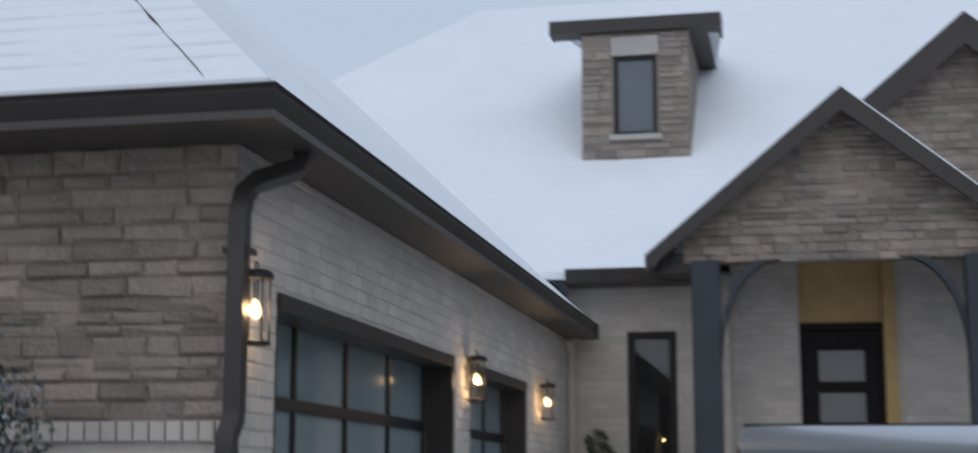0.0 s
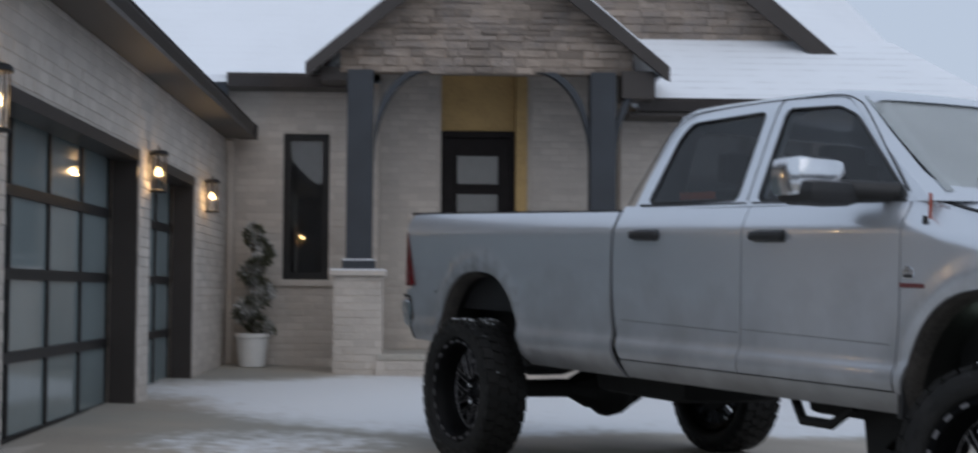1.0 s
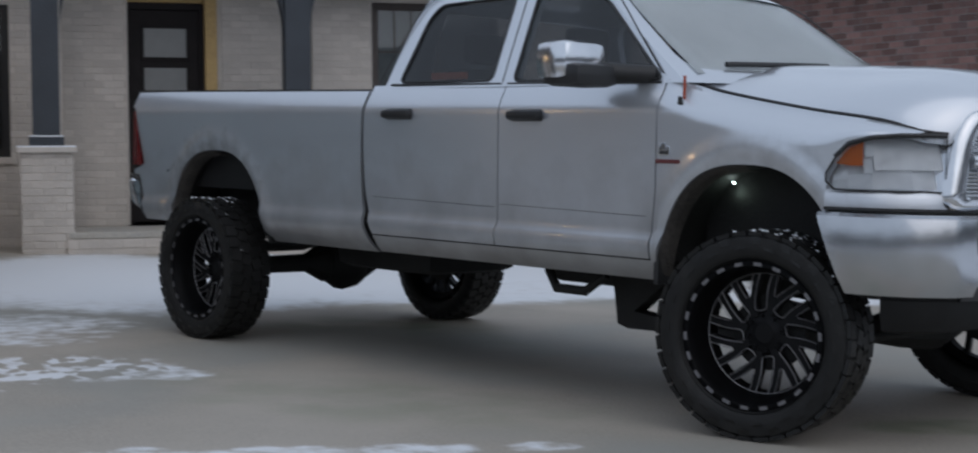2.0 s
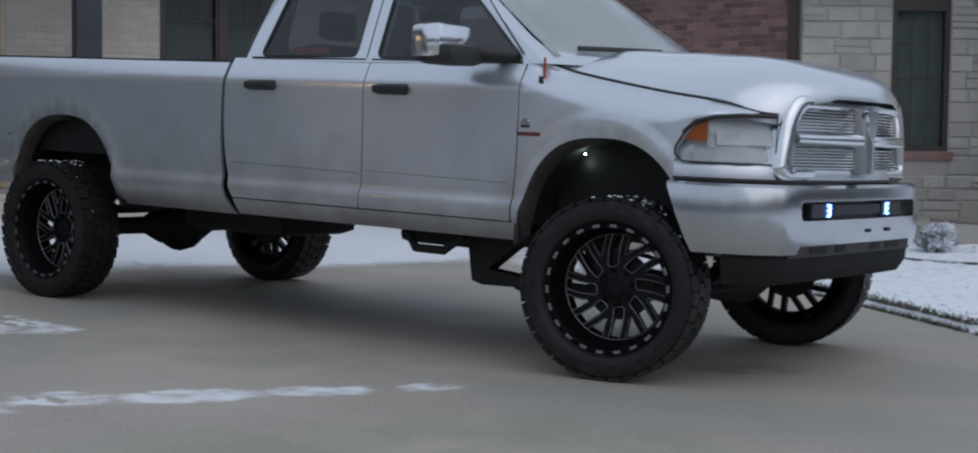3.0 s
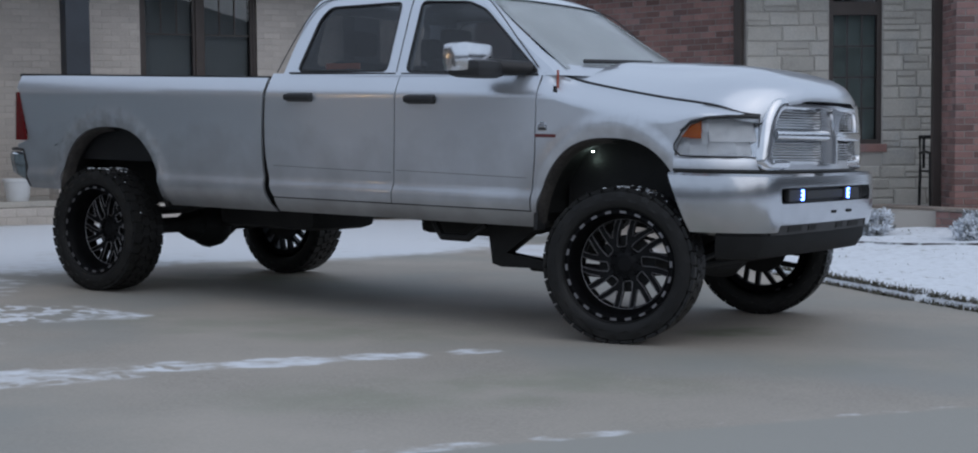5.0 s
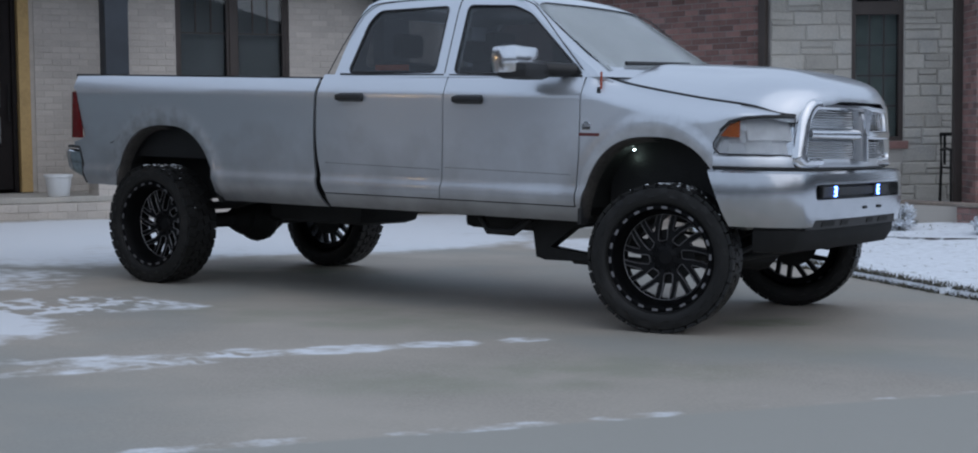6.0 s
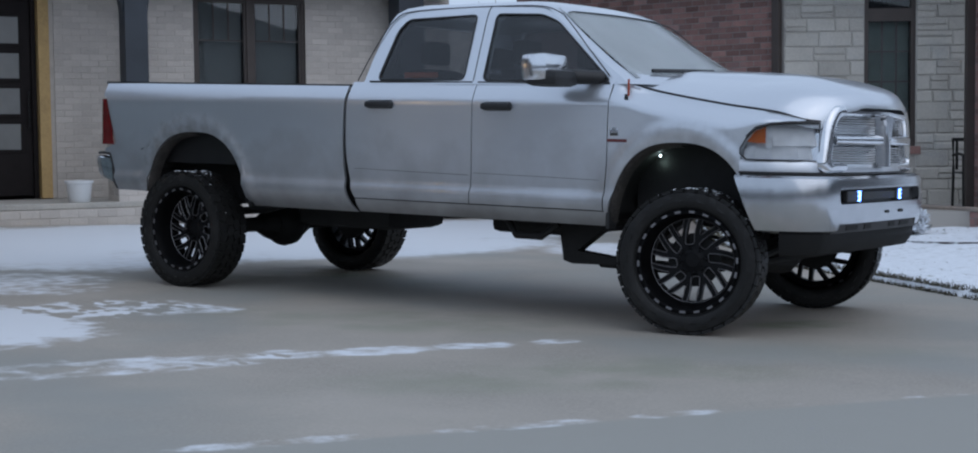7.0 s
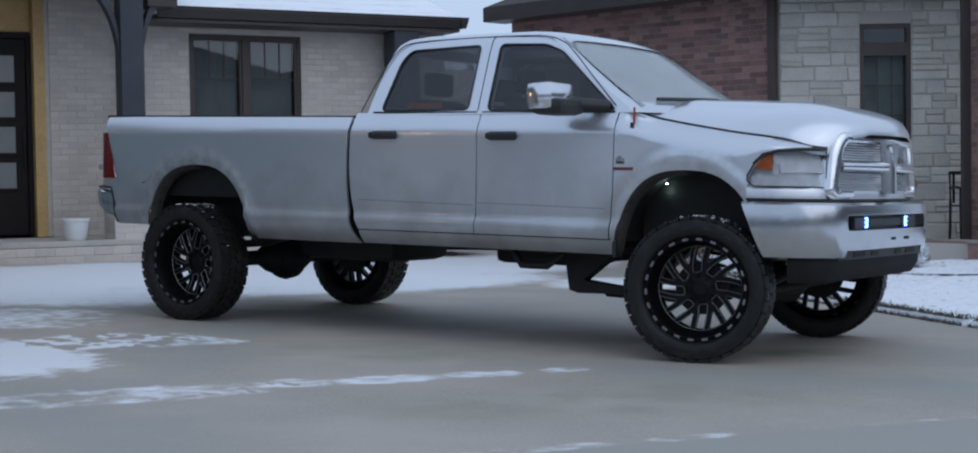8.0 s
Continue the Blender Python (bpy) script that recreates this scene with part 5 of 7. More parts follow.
def rim_barrel(dish):
    """The barrel and outer lip of the rim; the open side looks along -y."""
    prof = [(0.334, -0.156), (0.338, -0.150), (0.336, -0.135), (0.322, -0.142), (0.306, -0.142), (0.298, -0.134), (0.286, -0.135 + dish * 0.55), (0.266, -0.122 + dish), (0.260, -0.06 + dish * 0.5), (0.262, 0.08), (0.300, 0.105)]
    bm = bmesh.new()
    n = 64
    rings = [[bm.verts.new((r * math.cos(2 * math.pi * i / n), y, r * math.sin(2 * math.pi * i / n))) for i in range(n)] for r, y in prof]
    for a, b in zip(rings, rings[1:]):
        for i in range(n):
            bm.faces.new((a[i], a[(i + 1) % n], b[(i + 1) % n], b[i]))
    bmesh.ops.solidify(bm, geom=bm.faces[:], thickness=0.006)
    return bm


def add_blade(bm, inner, outer, a0, a1, w0, w1, y0, y1, thick):
    """A tapering spoke blade from an inner to an outer radius, with its face at y."""
    p0 = Vector((inner * math.cos(a0), 0, inner * math.sin(a0)))
    p1 = Vector((outer * math.cos(a1), 0, outer * math.sin(a1)))
    d = (p1 - p0).normalized()
    s = Vector((-d.z, 0, d.x))
    quad = [(p0 - s * w0 / 2, y0), (p1 - s * w1 / 2, y1), (p1 + s * w1 / 2, y1), (p0 + s * w0 / 2, y0)]
    face = [bm.verts.new((p.x, y, p.z)) for p, y in quad]
    back = [bm.verts.new((p.x, y + thick, p.z)) for p, y in quad]
    bm.faces.new(face[::-1])
    bm.faces.new(back)
    for i in range(4):
        bm.faces.new((face[i], face[(i + 1) % 4], back[(i + 1) % 4], back[i]))


def wheel(name, m, dish, label):
    """A wheel whose outer side looks along -y of m; dish: how deep the hub sits behind the lip."""
    w = empty("wheel", m @ Matrix.Scale(0.97, 4), label, "")
    w.parent = truck
    tyre = part("tyre", tyre_body(), M_RUBBER, w, "mud-terrain tyre", smooth=40)
    part("tread", tread_lugs(), M_TREAD, tyre, "chunky tread blocks")
    rim = part("rim", rim_barrel(dish), M_RIM, w, "gloss black rim", smooth=40)
    y_hub = -0.135 + dish
    y_rim = -0.124 + dish
    blades, edges = bmesh.new(), bmesh.new()
    twist = lambda r: -1.25 * max(0.0, r - 0.115)
    edge_y = y_rim - 0.004
    for k in range(8):
        a = 2 * math.pi * k / 8
        # a stem that widens and forks into two blades; slots with round ends lie between the spokes
        add_blade(blades, 0.082, 0.170, a + twist(0.082), a + twist(0.170), 0.026, 0.076, y_hub + 0.012, y_rim + 0.003, 0.05)
        for s in (-1, 1):
            add_blade(blades, 0.158, 0.273, a + twist(0.158) + s * 0.128, a + twist(0.273) + s * 0.232, 0.031, 0.031, y_rim + 0.002, y_rim, 0.045)
            wall = [(r, a + twist(r) + s * (math.pi / 8 - 0.0285 / r)) for r in (0.116, 0.15, 0.19, 0.23, 0.270)]
            add_tube(edges, [(r * math.cos(t), edge_y + 0.005 * (0.27 - r) / 0.15, r * math.sin(t)) for r, t in wall], 0.0027, 4)
            fork = [(r, a + twist(r) + s * w / r) for r, w in ((0.172, 0.004), (0.20, 0.016), (0.235, 0.031), (0.270, 0.045))]
            add_tube(edges, [(r * math.cos(t), edge_y, r * math.sin(t)) for r, t in fork], 0.0024, 4)
        mid = a + math.pi / 8 + twist(0.108)
        arc = [(0.118 - 0.016 * math.sin(math.pi * j / 8), 0.0285 * math.cos(math.pi * j / 8)) for j in range(9)]
        add_tube(edges, [(r * math.cos(mid + w / r), edge_y + 0.006, r * math.sin(mid + w / r)) for r, w in arc], 0.0027, 4)
    n = 64
    ring_edge = [(0.268 * math.cos(2 * math.pi * q / n), y_rim - 0.001, 0.268 * math.sin(2 * math.pi * q / n)) for q in range(n + 1)]
    add_tube(edges, ring_edge, 0.003, 4)
    part("spokes", blades, M_RIM, rim)
    part("milled_edges", edges, M_EDGE, rim, "thin milled spoke edges")
    part("hub_cap", lathe([(0.098, 0.0), (0.098, 0.02), (0.090, 0.030), (0.052, 0.034), (0.044, 0.042), (0.004, 0.044)], Matrix.Translation((0, y_hub + 0.052, 0)) @ pose(0, 0, 0, 90, 0, 0), 24), M_RIM, w, smooth=40)
    for k in range(8):
        a = 2 * math.pi * (k + 0.5) / 8
        part("lug_nut", lathe([(0.009, 0.0), (0.009, 0.018), (0.006, 0.022)], Matrix.Translation((0.078 * math.cos(a), y_hub + 0.022, 0.078 * math.sin(a))) @ pose(0, 0, 0, 90, 0, 0), 6), M_RIM, w)
    for k in range(22):
        a = 2 * math.pi * k / 22
        bm = bmesh.new()
        bmesh.ops.create_cube(bm, size=1.0, matrix=pose(0, 0, 0, 0, -math.degrees(a), 0) @ Matrix.Translation((0.314, -0.1425, 0)) @ Matrix.Diagonal((0.015, 0.006, 0.036, 1)))
        part("lip_notch", bm, M_MILLED, rim)
    part("brake_disc", lathe([(0.17, 0.0), (0.17, 0.03)], Matrix.Translation((0, 0.08, 0)) @ pose(0, 0, 0, 90, 0, 0), 32), M_UNDER, w)
    return w


STEER = 14.0
FRONT_X, REAR_X = 4.285, -0.02
FRONT_Z, REAR_Z = TYRE_R + PITCH * (FRONT_X - 2.0), TYRE_R + PITCH * (REAR_X - 2.0)
wheel("wheel", pose(FRONT_X, -0.945, FRONT_Z, 0, 12, STEER), 0.125, "black alloy wheel turned to the left")
wheel("wheel", pose(FRONT_X, 0.945, FRONT_Z, 0, 40, STEER + 180), 0.125, "black alloy wheel turned to the left")
wheel("wheel", pose(REAR_X, -0.975, REAR_Z, 0, 25, 0), 0.125, "deep black alloy wheel")
wheel("wheel", pose(REAR_X, 0.975, REAR_Z, 0, 55, 180), 0.125, "deep black alloy wheel")

# white crumbs that stand for glints on the wet, snowy tread
for x, y, z, turn, seed in ((FRONT_X, -0.945, FRONT_Z, STEER, 3), (REAR_X, -0.975, REAR_Z, 0.0, 4)):
    rnd = random.Random(seed)
    bm = bmesh.new()
    for _ in range(44):
        a = math.pi / 2 + (rnd.choice((-0.34, -0.05, 0.12)) + rnd.gauss(0, 0.05) if rnd.random() < 0.6 else rnd.gauss(-0.25, 0.4))
        s = rnd.uniform(0.003, 0.009)
        p = Vector((0.442 * math.cos(a), rnd.uniform(-0.15, 0.13), 0.442 * math.sin(a)))
        bmesh.ops.create_icosphere(bm, subdivisions=1, radius=s, matrix=pose(x, y, z, 0, 0, turn) @ Matrix.Translation(p) @ Matrix.Diagonal((1.4, 1.0, 0.7, 1)))
    crumbs = part("tyre_snow", bm, M_SNOW, truck, "white crumbs for glints on the wet, snowy tyre")
    crumbs["kind"] = "stuff"

# ---- underside ----
for side in (-1, 1):
    part("frame_rail", tube([(-1.0, side * 0.45, 0.72), (-0.3, side * 0.45, 0.86), (0.3, side * 0.45, 0.86), (0.9, side * 0.45, 0.68), (3.4, side * 0.45, 0.66), (4.0, side * 0.42, 0.80), (4.9, side * 0.42, 0.78)], 0.07, 8), M_UNDER, truck)
    part("leaf_spring", tube([(-0.75, side * 0.58, 0.70), (-0.3, side * 0.58, 0.58), (0.0, side * 0.58, 0.55), (0.35, side * 0.58, 0.58), (0.75, side * 0.58, 0.68)], 0.035, 6), M_UNDER, truck)
    part("shock_absorber", tube([(4.42, side * 0.60, 0.50), (4.50, side * 0.56, 1.10)], [0.035, 0.045], 10), M_GREY_PLASTIC, truck)
    part("coil_spring", tube([(4.20 + 0.075 * math.cos(k * 0.55), side * 0.58 + 0.075 * math.sin(k * 0.55), 0.56 + 0.0060 * k) for k in range(72)], 0.012, 5), M_GREY_PLASTIC, truck)
    bm = bmesh.new()
    add_prism(bm, [(3.12, 0.66), (3.56, 0.66), (3.275, 0.44), (3.60, 0.405), (3.60, 0.362), (3.24, 0.352), (3.17, 0.37)], Matrix.Translation((0, side * 0.56, 0)) @ pose(0, 0, 0, 90, 0, 0), 0.10)
    part("drop_bracket", bm, M_UNDER, truck)
    part("radius_arm", tube([(3.40, side * 0.55, 0.37), (3.95, side * 0.52, 0.36), (4.28, side * 0.50, 0.40)], 0.04, 8), M_UNDER, truck)
    part("wheel_liner_front", panel(side, lambda v: 3.70, lambda v: 4.68, lambda x: max(0.62, arch_bottom(x, ARCH_F, 0.62) - 0.01), lambda x: max(0.66, arch_bottom(x, ARCH_F, 0.62) + 0.03), 40, 2, 0.50, yfun=lambda x, z: 0.965), M_UNDER, truck)
    part("wheel_liner_rear", panel(side, lambda v: -0.50, lambda v: 0.58, lambda x: max(0.62, arch_bottom(x, ARCH_R, 0.62) - 0.01), lambda x: max(0.66, arch_bottom(x, ARCH_R, 0.62) + 0.03), 40, 2, 0.30, yfun=lambda x, z: 0.965), M_UNDER, truck)
    part("wheel_house", box(-0.58, 0.22, side * 0.60, side * 0.64, 0.62, 1.24, 0.02), M_UNDER, truck)
    for cx, hw, h, low in ((*ARCH_R, 0.70), (*ARCH_F, 0.66)):
        # the dirty inner lip behind each wheel
        bm = bmesh.new()
        rows = []
        for k in range(25):
            p = 0.5 * math.pi * k / 24
            u, v = math.sin(p) ** (2 / 2.6), math.cos(p) ** (2 / 2.2)
            row = []
            for f, y in ((0.996, 0.982), (0.972, 0.962), (0.958, 0.93), (0.956, 0.89)):
                row.append(bm.verts.new((cx - hw * u * f, side * y, max(low, 0.53 + h * v * f))))
            rows.append(row)
        for a, b in zip(rows, rows[1:]):
            for i in range(3):
                bm.faces.new((a[i], a[i + 1], b[i + 1], b[i]))
        bmesh.ops.remove_doubles(bm, verts=bm.verts[:], dist=0.0005)
        bmesh.ops.solidify(bm, geom=bm.faces[:], thickness=0.003)
        part("arch_lip", bm, M_SPRAY, truck, "inner arch lip caked with grey road spray", smooth=50)
    part("mud_strip", box(3.683, 3.712, side * 0.90, side * 0.988, 0.62, 0.90, 0.006), M_BLACK_PLASTIC, truck, "black rubber strip at the arch")
    part("splash_guard", box(-0.545, -0.525, side * 0.60, side * 0.955, 0.60, 1.02, 0.006), M_UNDER, truck)
    part("wheel_house", box(3.72, 4.66, side * 0.46, side * 0.50, 0.80, 1.34), M_UNDER, truck)
    part("step_hanger", tube([(2.80, side * 0.78, 0.62), (2.88, side * 0.80, 0.53), (3.08, side * 0.80, 0.53), (3.20, side * 0.78, 0.62)], 0.025, 8), M_UNDER, truck)
part("rear_axle", tube([(0, -0.80, 0.436), (0, -0.30, 0.436), (0, -0.16, 0.436), (0, 0.16, 0.436), (0, 0.30, 0.436), (0, 0.80, 0.436)], [0.055, 0.06, 0.13, 0.13, 0.06, 0.055], 12), M_UNDER, truck)
part("rear_differential", lathe([(0.02, -0.17), (0.10, -0.15), (0.17, -0.07), (0.19, 0.0), (0.17, 0.08), (0.08, 0.16), (0.03, 0.19)], pose(0.02, 0, 0.436, 0, 90, 0), 16), M_UNDER, truck, smooth=40)
part("front_axle", tube([(4.285, -0.72, 0.45), (4.285, -0.2, 0.42), (4.285, 0.1, 0.42), (4.285, 0.35, 0.42), (4.285, 0.72, 0.45)], [0.05, 0.05, 0.10, 0.13, 0.05], 12), M_UNDER, truck)
part("drive_shaft", tube([(0.2, 0.0, 0.47), (1.6, 0.0, 0.62), (2.6, 0.0, 0.66)], 0.05, 10), M_UNDER, truck)
part("steering_link", tube([(4.46, -0.62, 0.42), (4.50, 0.62, 0.44)], 0.022, 8), M_UNDER, truck)
part("track_bar", tube([(4.55, -0.50, 0.48), (4.55, 0.45, 0.62)], 0.025, 8), M_UNDER, truck)
part("transfer_case", box(2.3, 3.0, -0.28, 0.28, 0.50, 0.78, 0.05), M_UNDER, truck)
part("exhaust_pipe", tube([(2.6, 0.35, 0.62), (1.4, 0.38, 0.58), (0.6, 0.42, 0.70), (-0.2, 0.40, 0.86), (-0.9, 0.55, 0.74)], 0.05, 10), M_UNDER, truck)
part("fuel_tank", box(0.62, 1.55, -0.52, 0.20, 0.47, 0.80, 0.09), M_UNDER, truck, smooth=40)
bm = bmesh.new()
add_box(bm, 1.0, 3.6, -0.86, 0.86, 0.66, 0.70)
add_box(bm, 3.0, 3.2, -0.45, 0.45, 0.54, 0.66)
part("floor_pan", bm, M_UNDER, truck)

# ---- mirrors, badges, small parts ----
for side in (-1, 1):
    bm = bmesh.new()
    add_tube(bm, [(3.60, side * 0.92, 1.575), (3.53, side * 1.0, 1.578), (3.37, side * 1.16, 1.585)], [0.045, 0.045, 0.05], 10)
    mirror = part("wing_mirror", bm, M_BLACK_PLASTIC, truck, "tow mirror on a black arm", smooth=50)
    bm = bmesh.new()
    add_box(bm, 3.27, 3.51, side * 1.05, side * 1.33, 1.51, 1.615, 0.045)
    part("mirror_base", bm, M_BLACK_PLASTIC, mirror, smooth=40)
    bm = bmesh.new()
    add_box(bm, 3.24, 3.45, side * 1.07, side * 1.35, 1.535, 1.72, 0.06)
    part("mirror_cap", bm, M_CHROME, mirror, "chrome mirror cap", smooth=40)
    bm = bmesh.new()
    by = side_y(3.75, 1.22)
    add_box(bm, 3.705, 3.77, side * (by - 0.01), side * (by + 0.005), 1.207, 1.25, 0.004)
    badge = part("fender_badge", bm, M_CHROME, truck, "small chrome badge")
    part("badge_relief", box(3.722, 3.752, side * (by - 0.01), side * (by + 0.009), 1.228, 1.262, 0.003), M_BUMPER, badge)
    part("badge_shade", box(3.712, 3.764, side * (by - 0.01), side * (by + 0.007), 1.212, 1.226, 0.002), M_GREY_PLASTIC, badge)
    part("fender_bar_badge", box(3.685, 3.83, side * (side_y(3.76, 1.18) - 0.012), side * (side_y(3.76, 1.18) + 0.005), 1.170, 1.189, 0.002), M_RED_BADGE, truck, "small dark red badge strip")
    bm = bmesh.new()
    add_prism(bm, [(3.800, 1.47), (3.815, 1.47), (3.825, 1.43), (3.82, 1.37), (3.80, 1.355), (3.795, 1.39)], Matrix.Translation((0, side * 0.985, 0)) @ pose(0, 0, 0, 90, 0, 0), 0.012 * side)
    marker = part("fender_marker", bm, M_BLACK_PLASTIC, truck)
    part("marker_lens", box(3.803, 3.815, side * 0.947, side * 0.957, 1.445, 1.565, 0.003), M_ORANGE, marker, "orange marker strip")
    for lx, ly, lz in ((3.93, 0.735, 1.092), (0.20, 0.76, 1.075)):
        part("arch_light", lathe([(0.004, 0.0), (0.005, 0.003), (0.003, 0.005)], Matrix.Translation((lx, side * ly, lz)) @ pose(0, 0, 0, 180, 0, 0), 12), M_LED_WHITE, truck, "lit white wheel-arch lamp")
        led = bpy.data.lights.new("arch_glow", "POINT")
        led.energy = 0.08
        led.color = (0.75, 1.0, 0.85)
        led.shadow_soft_size = 0.008
        glow = new("arch_glow", led)
        glow.matrix_world = TRUCK @ Matrix.Translation((lx, side * ly, lz - 0.05))

# ---- openings of the house ----
M_CLEAR = glass("clear_window_glass", (0.82, 0.86, 0.88), 0.01, 1.45)
M_BLIND = material("pale_window_blind", (0.13, 0.14, 0.145), 0.8, spots=0.1, spot_scale=3, bump=0.2, bump_scale=40)
# near-black paint stands in for the darkness of unlit rooms
M_ROOM_SHADE = material("unlit_room", (0.025, 0.025, 0.027), 0.9, spots=0.2)


def front_window(name, x0, x1, z0, z1, y, lights, mat, label, grid_top=0.0, blind=None, deep=0.30):
    """A window in a wall that faces -y: frame, sash bars, panes and a near-black block for the unlit room."""
    w = empty(name, Matrix.Identity(4), label, "window", kind="structure")
    f = 0.055
    bm = bmesh.new()
    for a in ((x0, x0 + f, z0, z1), (x1 - f, x1, z0, z1), (x0 + f, x1 - f, z0, z0 + f), (x0 + f, x1 - f, z1 - f, z1)):
        add_box(bm, a[0], a[1], y + 0.03, y + 0.13, a[2], a[3])
    part("window_frame", bm, mat, w)
    span = (x1 - x0 - 2 * f)
    gap = 0.10 if lights > 1 else 0.0
    each = (span - gap * (lights - 1)) / lights
    for k in range(lights):
        a = x0 + f + k * (each + gap)
        b = a + each
        if k:
            part("mullion", box(a - gap, a, y + 0.025, y + 0.135, z0 + f, z1 - f, 0.006), mat, w)
        bm = bmesh.new()
        s = 0.035
        for q in ((a, a + s, z0 + f, z1 - f), (b - s, b, z0 + f, z1 - f), (a + s, b - s, z0 + f, z0 + f + s), (a + s, b - s, z1 - f - s, z1 - f)):
            add_box(bm, q[0], q[1], y + 0.05, y + 0.10, q[2], q[3])
        sash = part("sash", bm, mat, w)
        if grid_top:
            for i in (1, 2):
                xx = a + s + (each - 2 * s) * i / 3
                part("glazing_bar", box(xx - 0.008, xx + 0.008, y + 0.062, y + 0.088, z1 - f - s - grid_top, z1 - f - s), mat, sash)
            part("glazing_bar", box(a + s, b - s, y + 0.06, y + 0.09, z1 - f - s - grid_top - 0.018, z1 - f - s - grid_top), mat, sash)
        pane = part("pane", box(a + s, b - s, y + 0.072, y + 0.078, z0 + f + s, z1 - f - s), M_CLEAR, sash)
        pane.visible_shadow = False
        if blind:
            part("blind", box(a + s + 0.01, b - s - 0.01, y + 0.16, y + 0.175, blind, z1 - f), M_BLIND, w, "pale lowered window blind")
    part("dark_room", box(x0 - 0.1, x1 + 0.1, y + deep + 0.01, y + deep + 0.6, z0 - 0.1, z1 + 0.1), M_ROOM_SHADE, w)
    return w


front_window("window_1", -2.90, -2.33, 1.15, 2.96, FY, 1, M_FRAME, "tall narrow black-framed window")
front_window("window_2", 2.06, 3.73, 1.10, 3.08, FY, 2, M_BROWN_FRAME, "paired dark brown casement window with lowered blinds", 0.52, 1.62)
tagged(part("window_1_sill", box(-2.96, -2.27, FY - 0.05, FY + 0.03, 1.07, 1.145, 0.008), M_BRICK_WHITE), "limewashed brick window sill", "sill", kind="structure")
tagged(part("trim_corner_post", box(4.93, 5.33, FY - 0.62, FY - 0.24, 0.30, 3.16, 0.01), M_POST), "charcoal timber porch post", "post", kind="structure")

# front door under a bare plywood panel
door = empty("door_1", Matrix.Identity(4), "dark stained front door with glass lights", "door", kind="structure")
DY = EY + 0.20
part("door_leaf", box(-0.88, -0.06, DY, DY + 0.05, 0.33, 2.98, 0.006), M_DOORWOOD, door)
bm = bmesh.new()
for a in ((-0.94, -0.88, 0.31, 3.06), (-0.06, 0.0, 0.31, 3.06), (-0.88, -0.06, 2.985, 3.06)):
    add_box(bm, a[0], a[1], DY - 0.06, DY + 0.07, a[2], a[3])
part("door_frame", bm, M_DOORWOOD, door)
for z0, z1 in ((2.39, 2.75), (1.92, 2.26), (1.44, 1.79), (0.96, 1.31)):
    light = part("door_light", box(-0.735, -0.215, DY - 0.012, DY + 0.02, z0, z1, 0.004), M_DOORGLASS, door, "frosted grey glass light")
    bm = bmesh.new()
    for a in ((-0.775, -0.735, z0 - 0.04, z1 + 0.04), (-0.215, -0.175, z0 - 0.04, z1 + 0.04), (-0.735, -0.215, z0 - 0.04, z0), (-0.735, -0.215, z1, z1 + 0.04)):
        add_box(bm, a[0], a[1], DY - 0.022, DY + 0.01, a[2], a[3], 0.004)
    part("glazing_bead", bm, M_DOORWOOD, light)
part("door_handle", tube([(-0.11, DY - 0.06, 1.25), (-0.11, DY - 0.06, 1.75)], 0.014, 8), M_STEEL_BLACK, door)
tagged(part("trim_door_panel", box(-0.94, 0.0, DY - 0.02, DY, 3.07, 3.81), M_PLY), "raw yellow plywood panel over the front door", "panel", kind="structure")
tagged(part("trim_door_jamb", box(0.004, 0.150, EY - 0.01, DY + 0.06, 0.30, 3.80, 0.004), M_PLY), "raw yellow timber door jamb", "jamb", kind="structure")
tagged(part("trim_door_return", box(0.152, 0.208, EY + 0.012, DY + 0.20, 0.30, 3.80), M_MORTAR_WHITE), "limewashed reveal beside the front door", "reveal", kind="structure")
# near-black block added for the hall's darkness, closing the opening behind the door
part("dark_hall", box(-1.0, 0.30, EY + 0.42, EY + 1.0, 0.2, 3.9), M_ROOM_SHADE, door)
tagged(part("trim_door_reveal", box(-0.967, -0.943, EY - 0.006, DY + 0.06, 0.30, 3.80, 0.003), M_BRICK_WHITE), "limewashed reveal beside the door frame", "reveal", kind="structure")

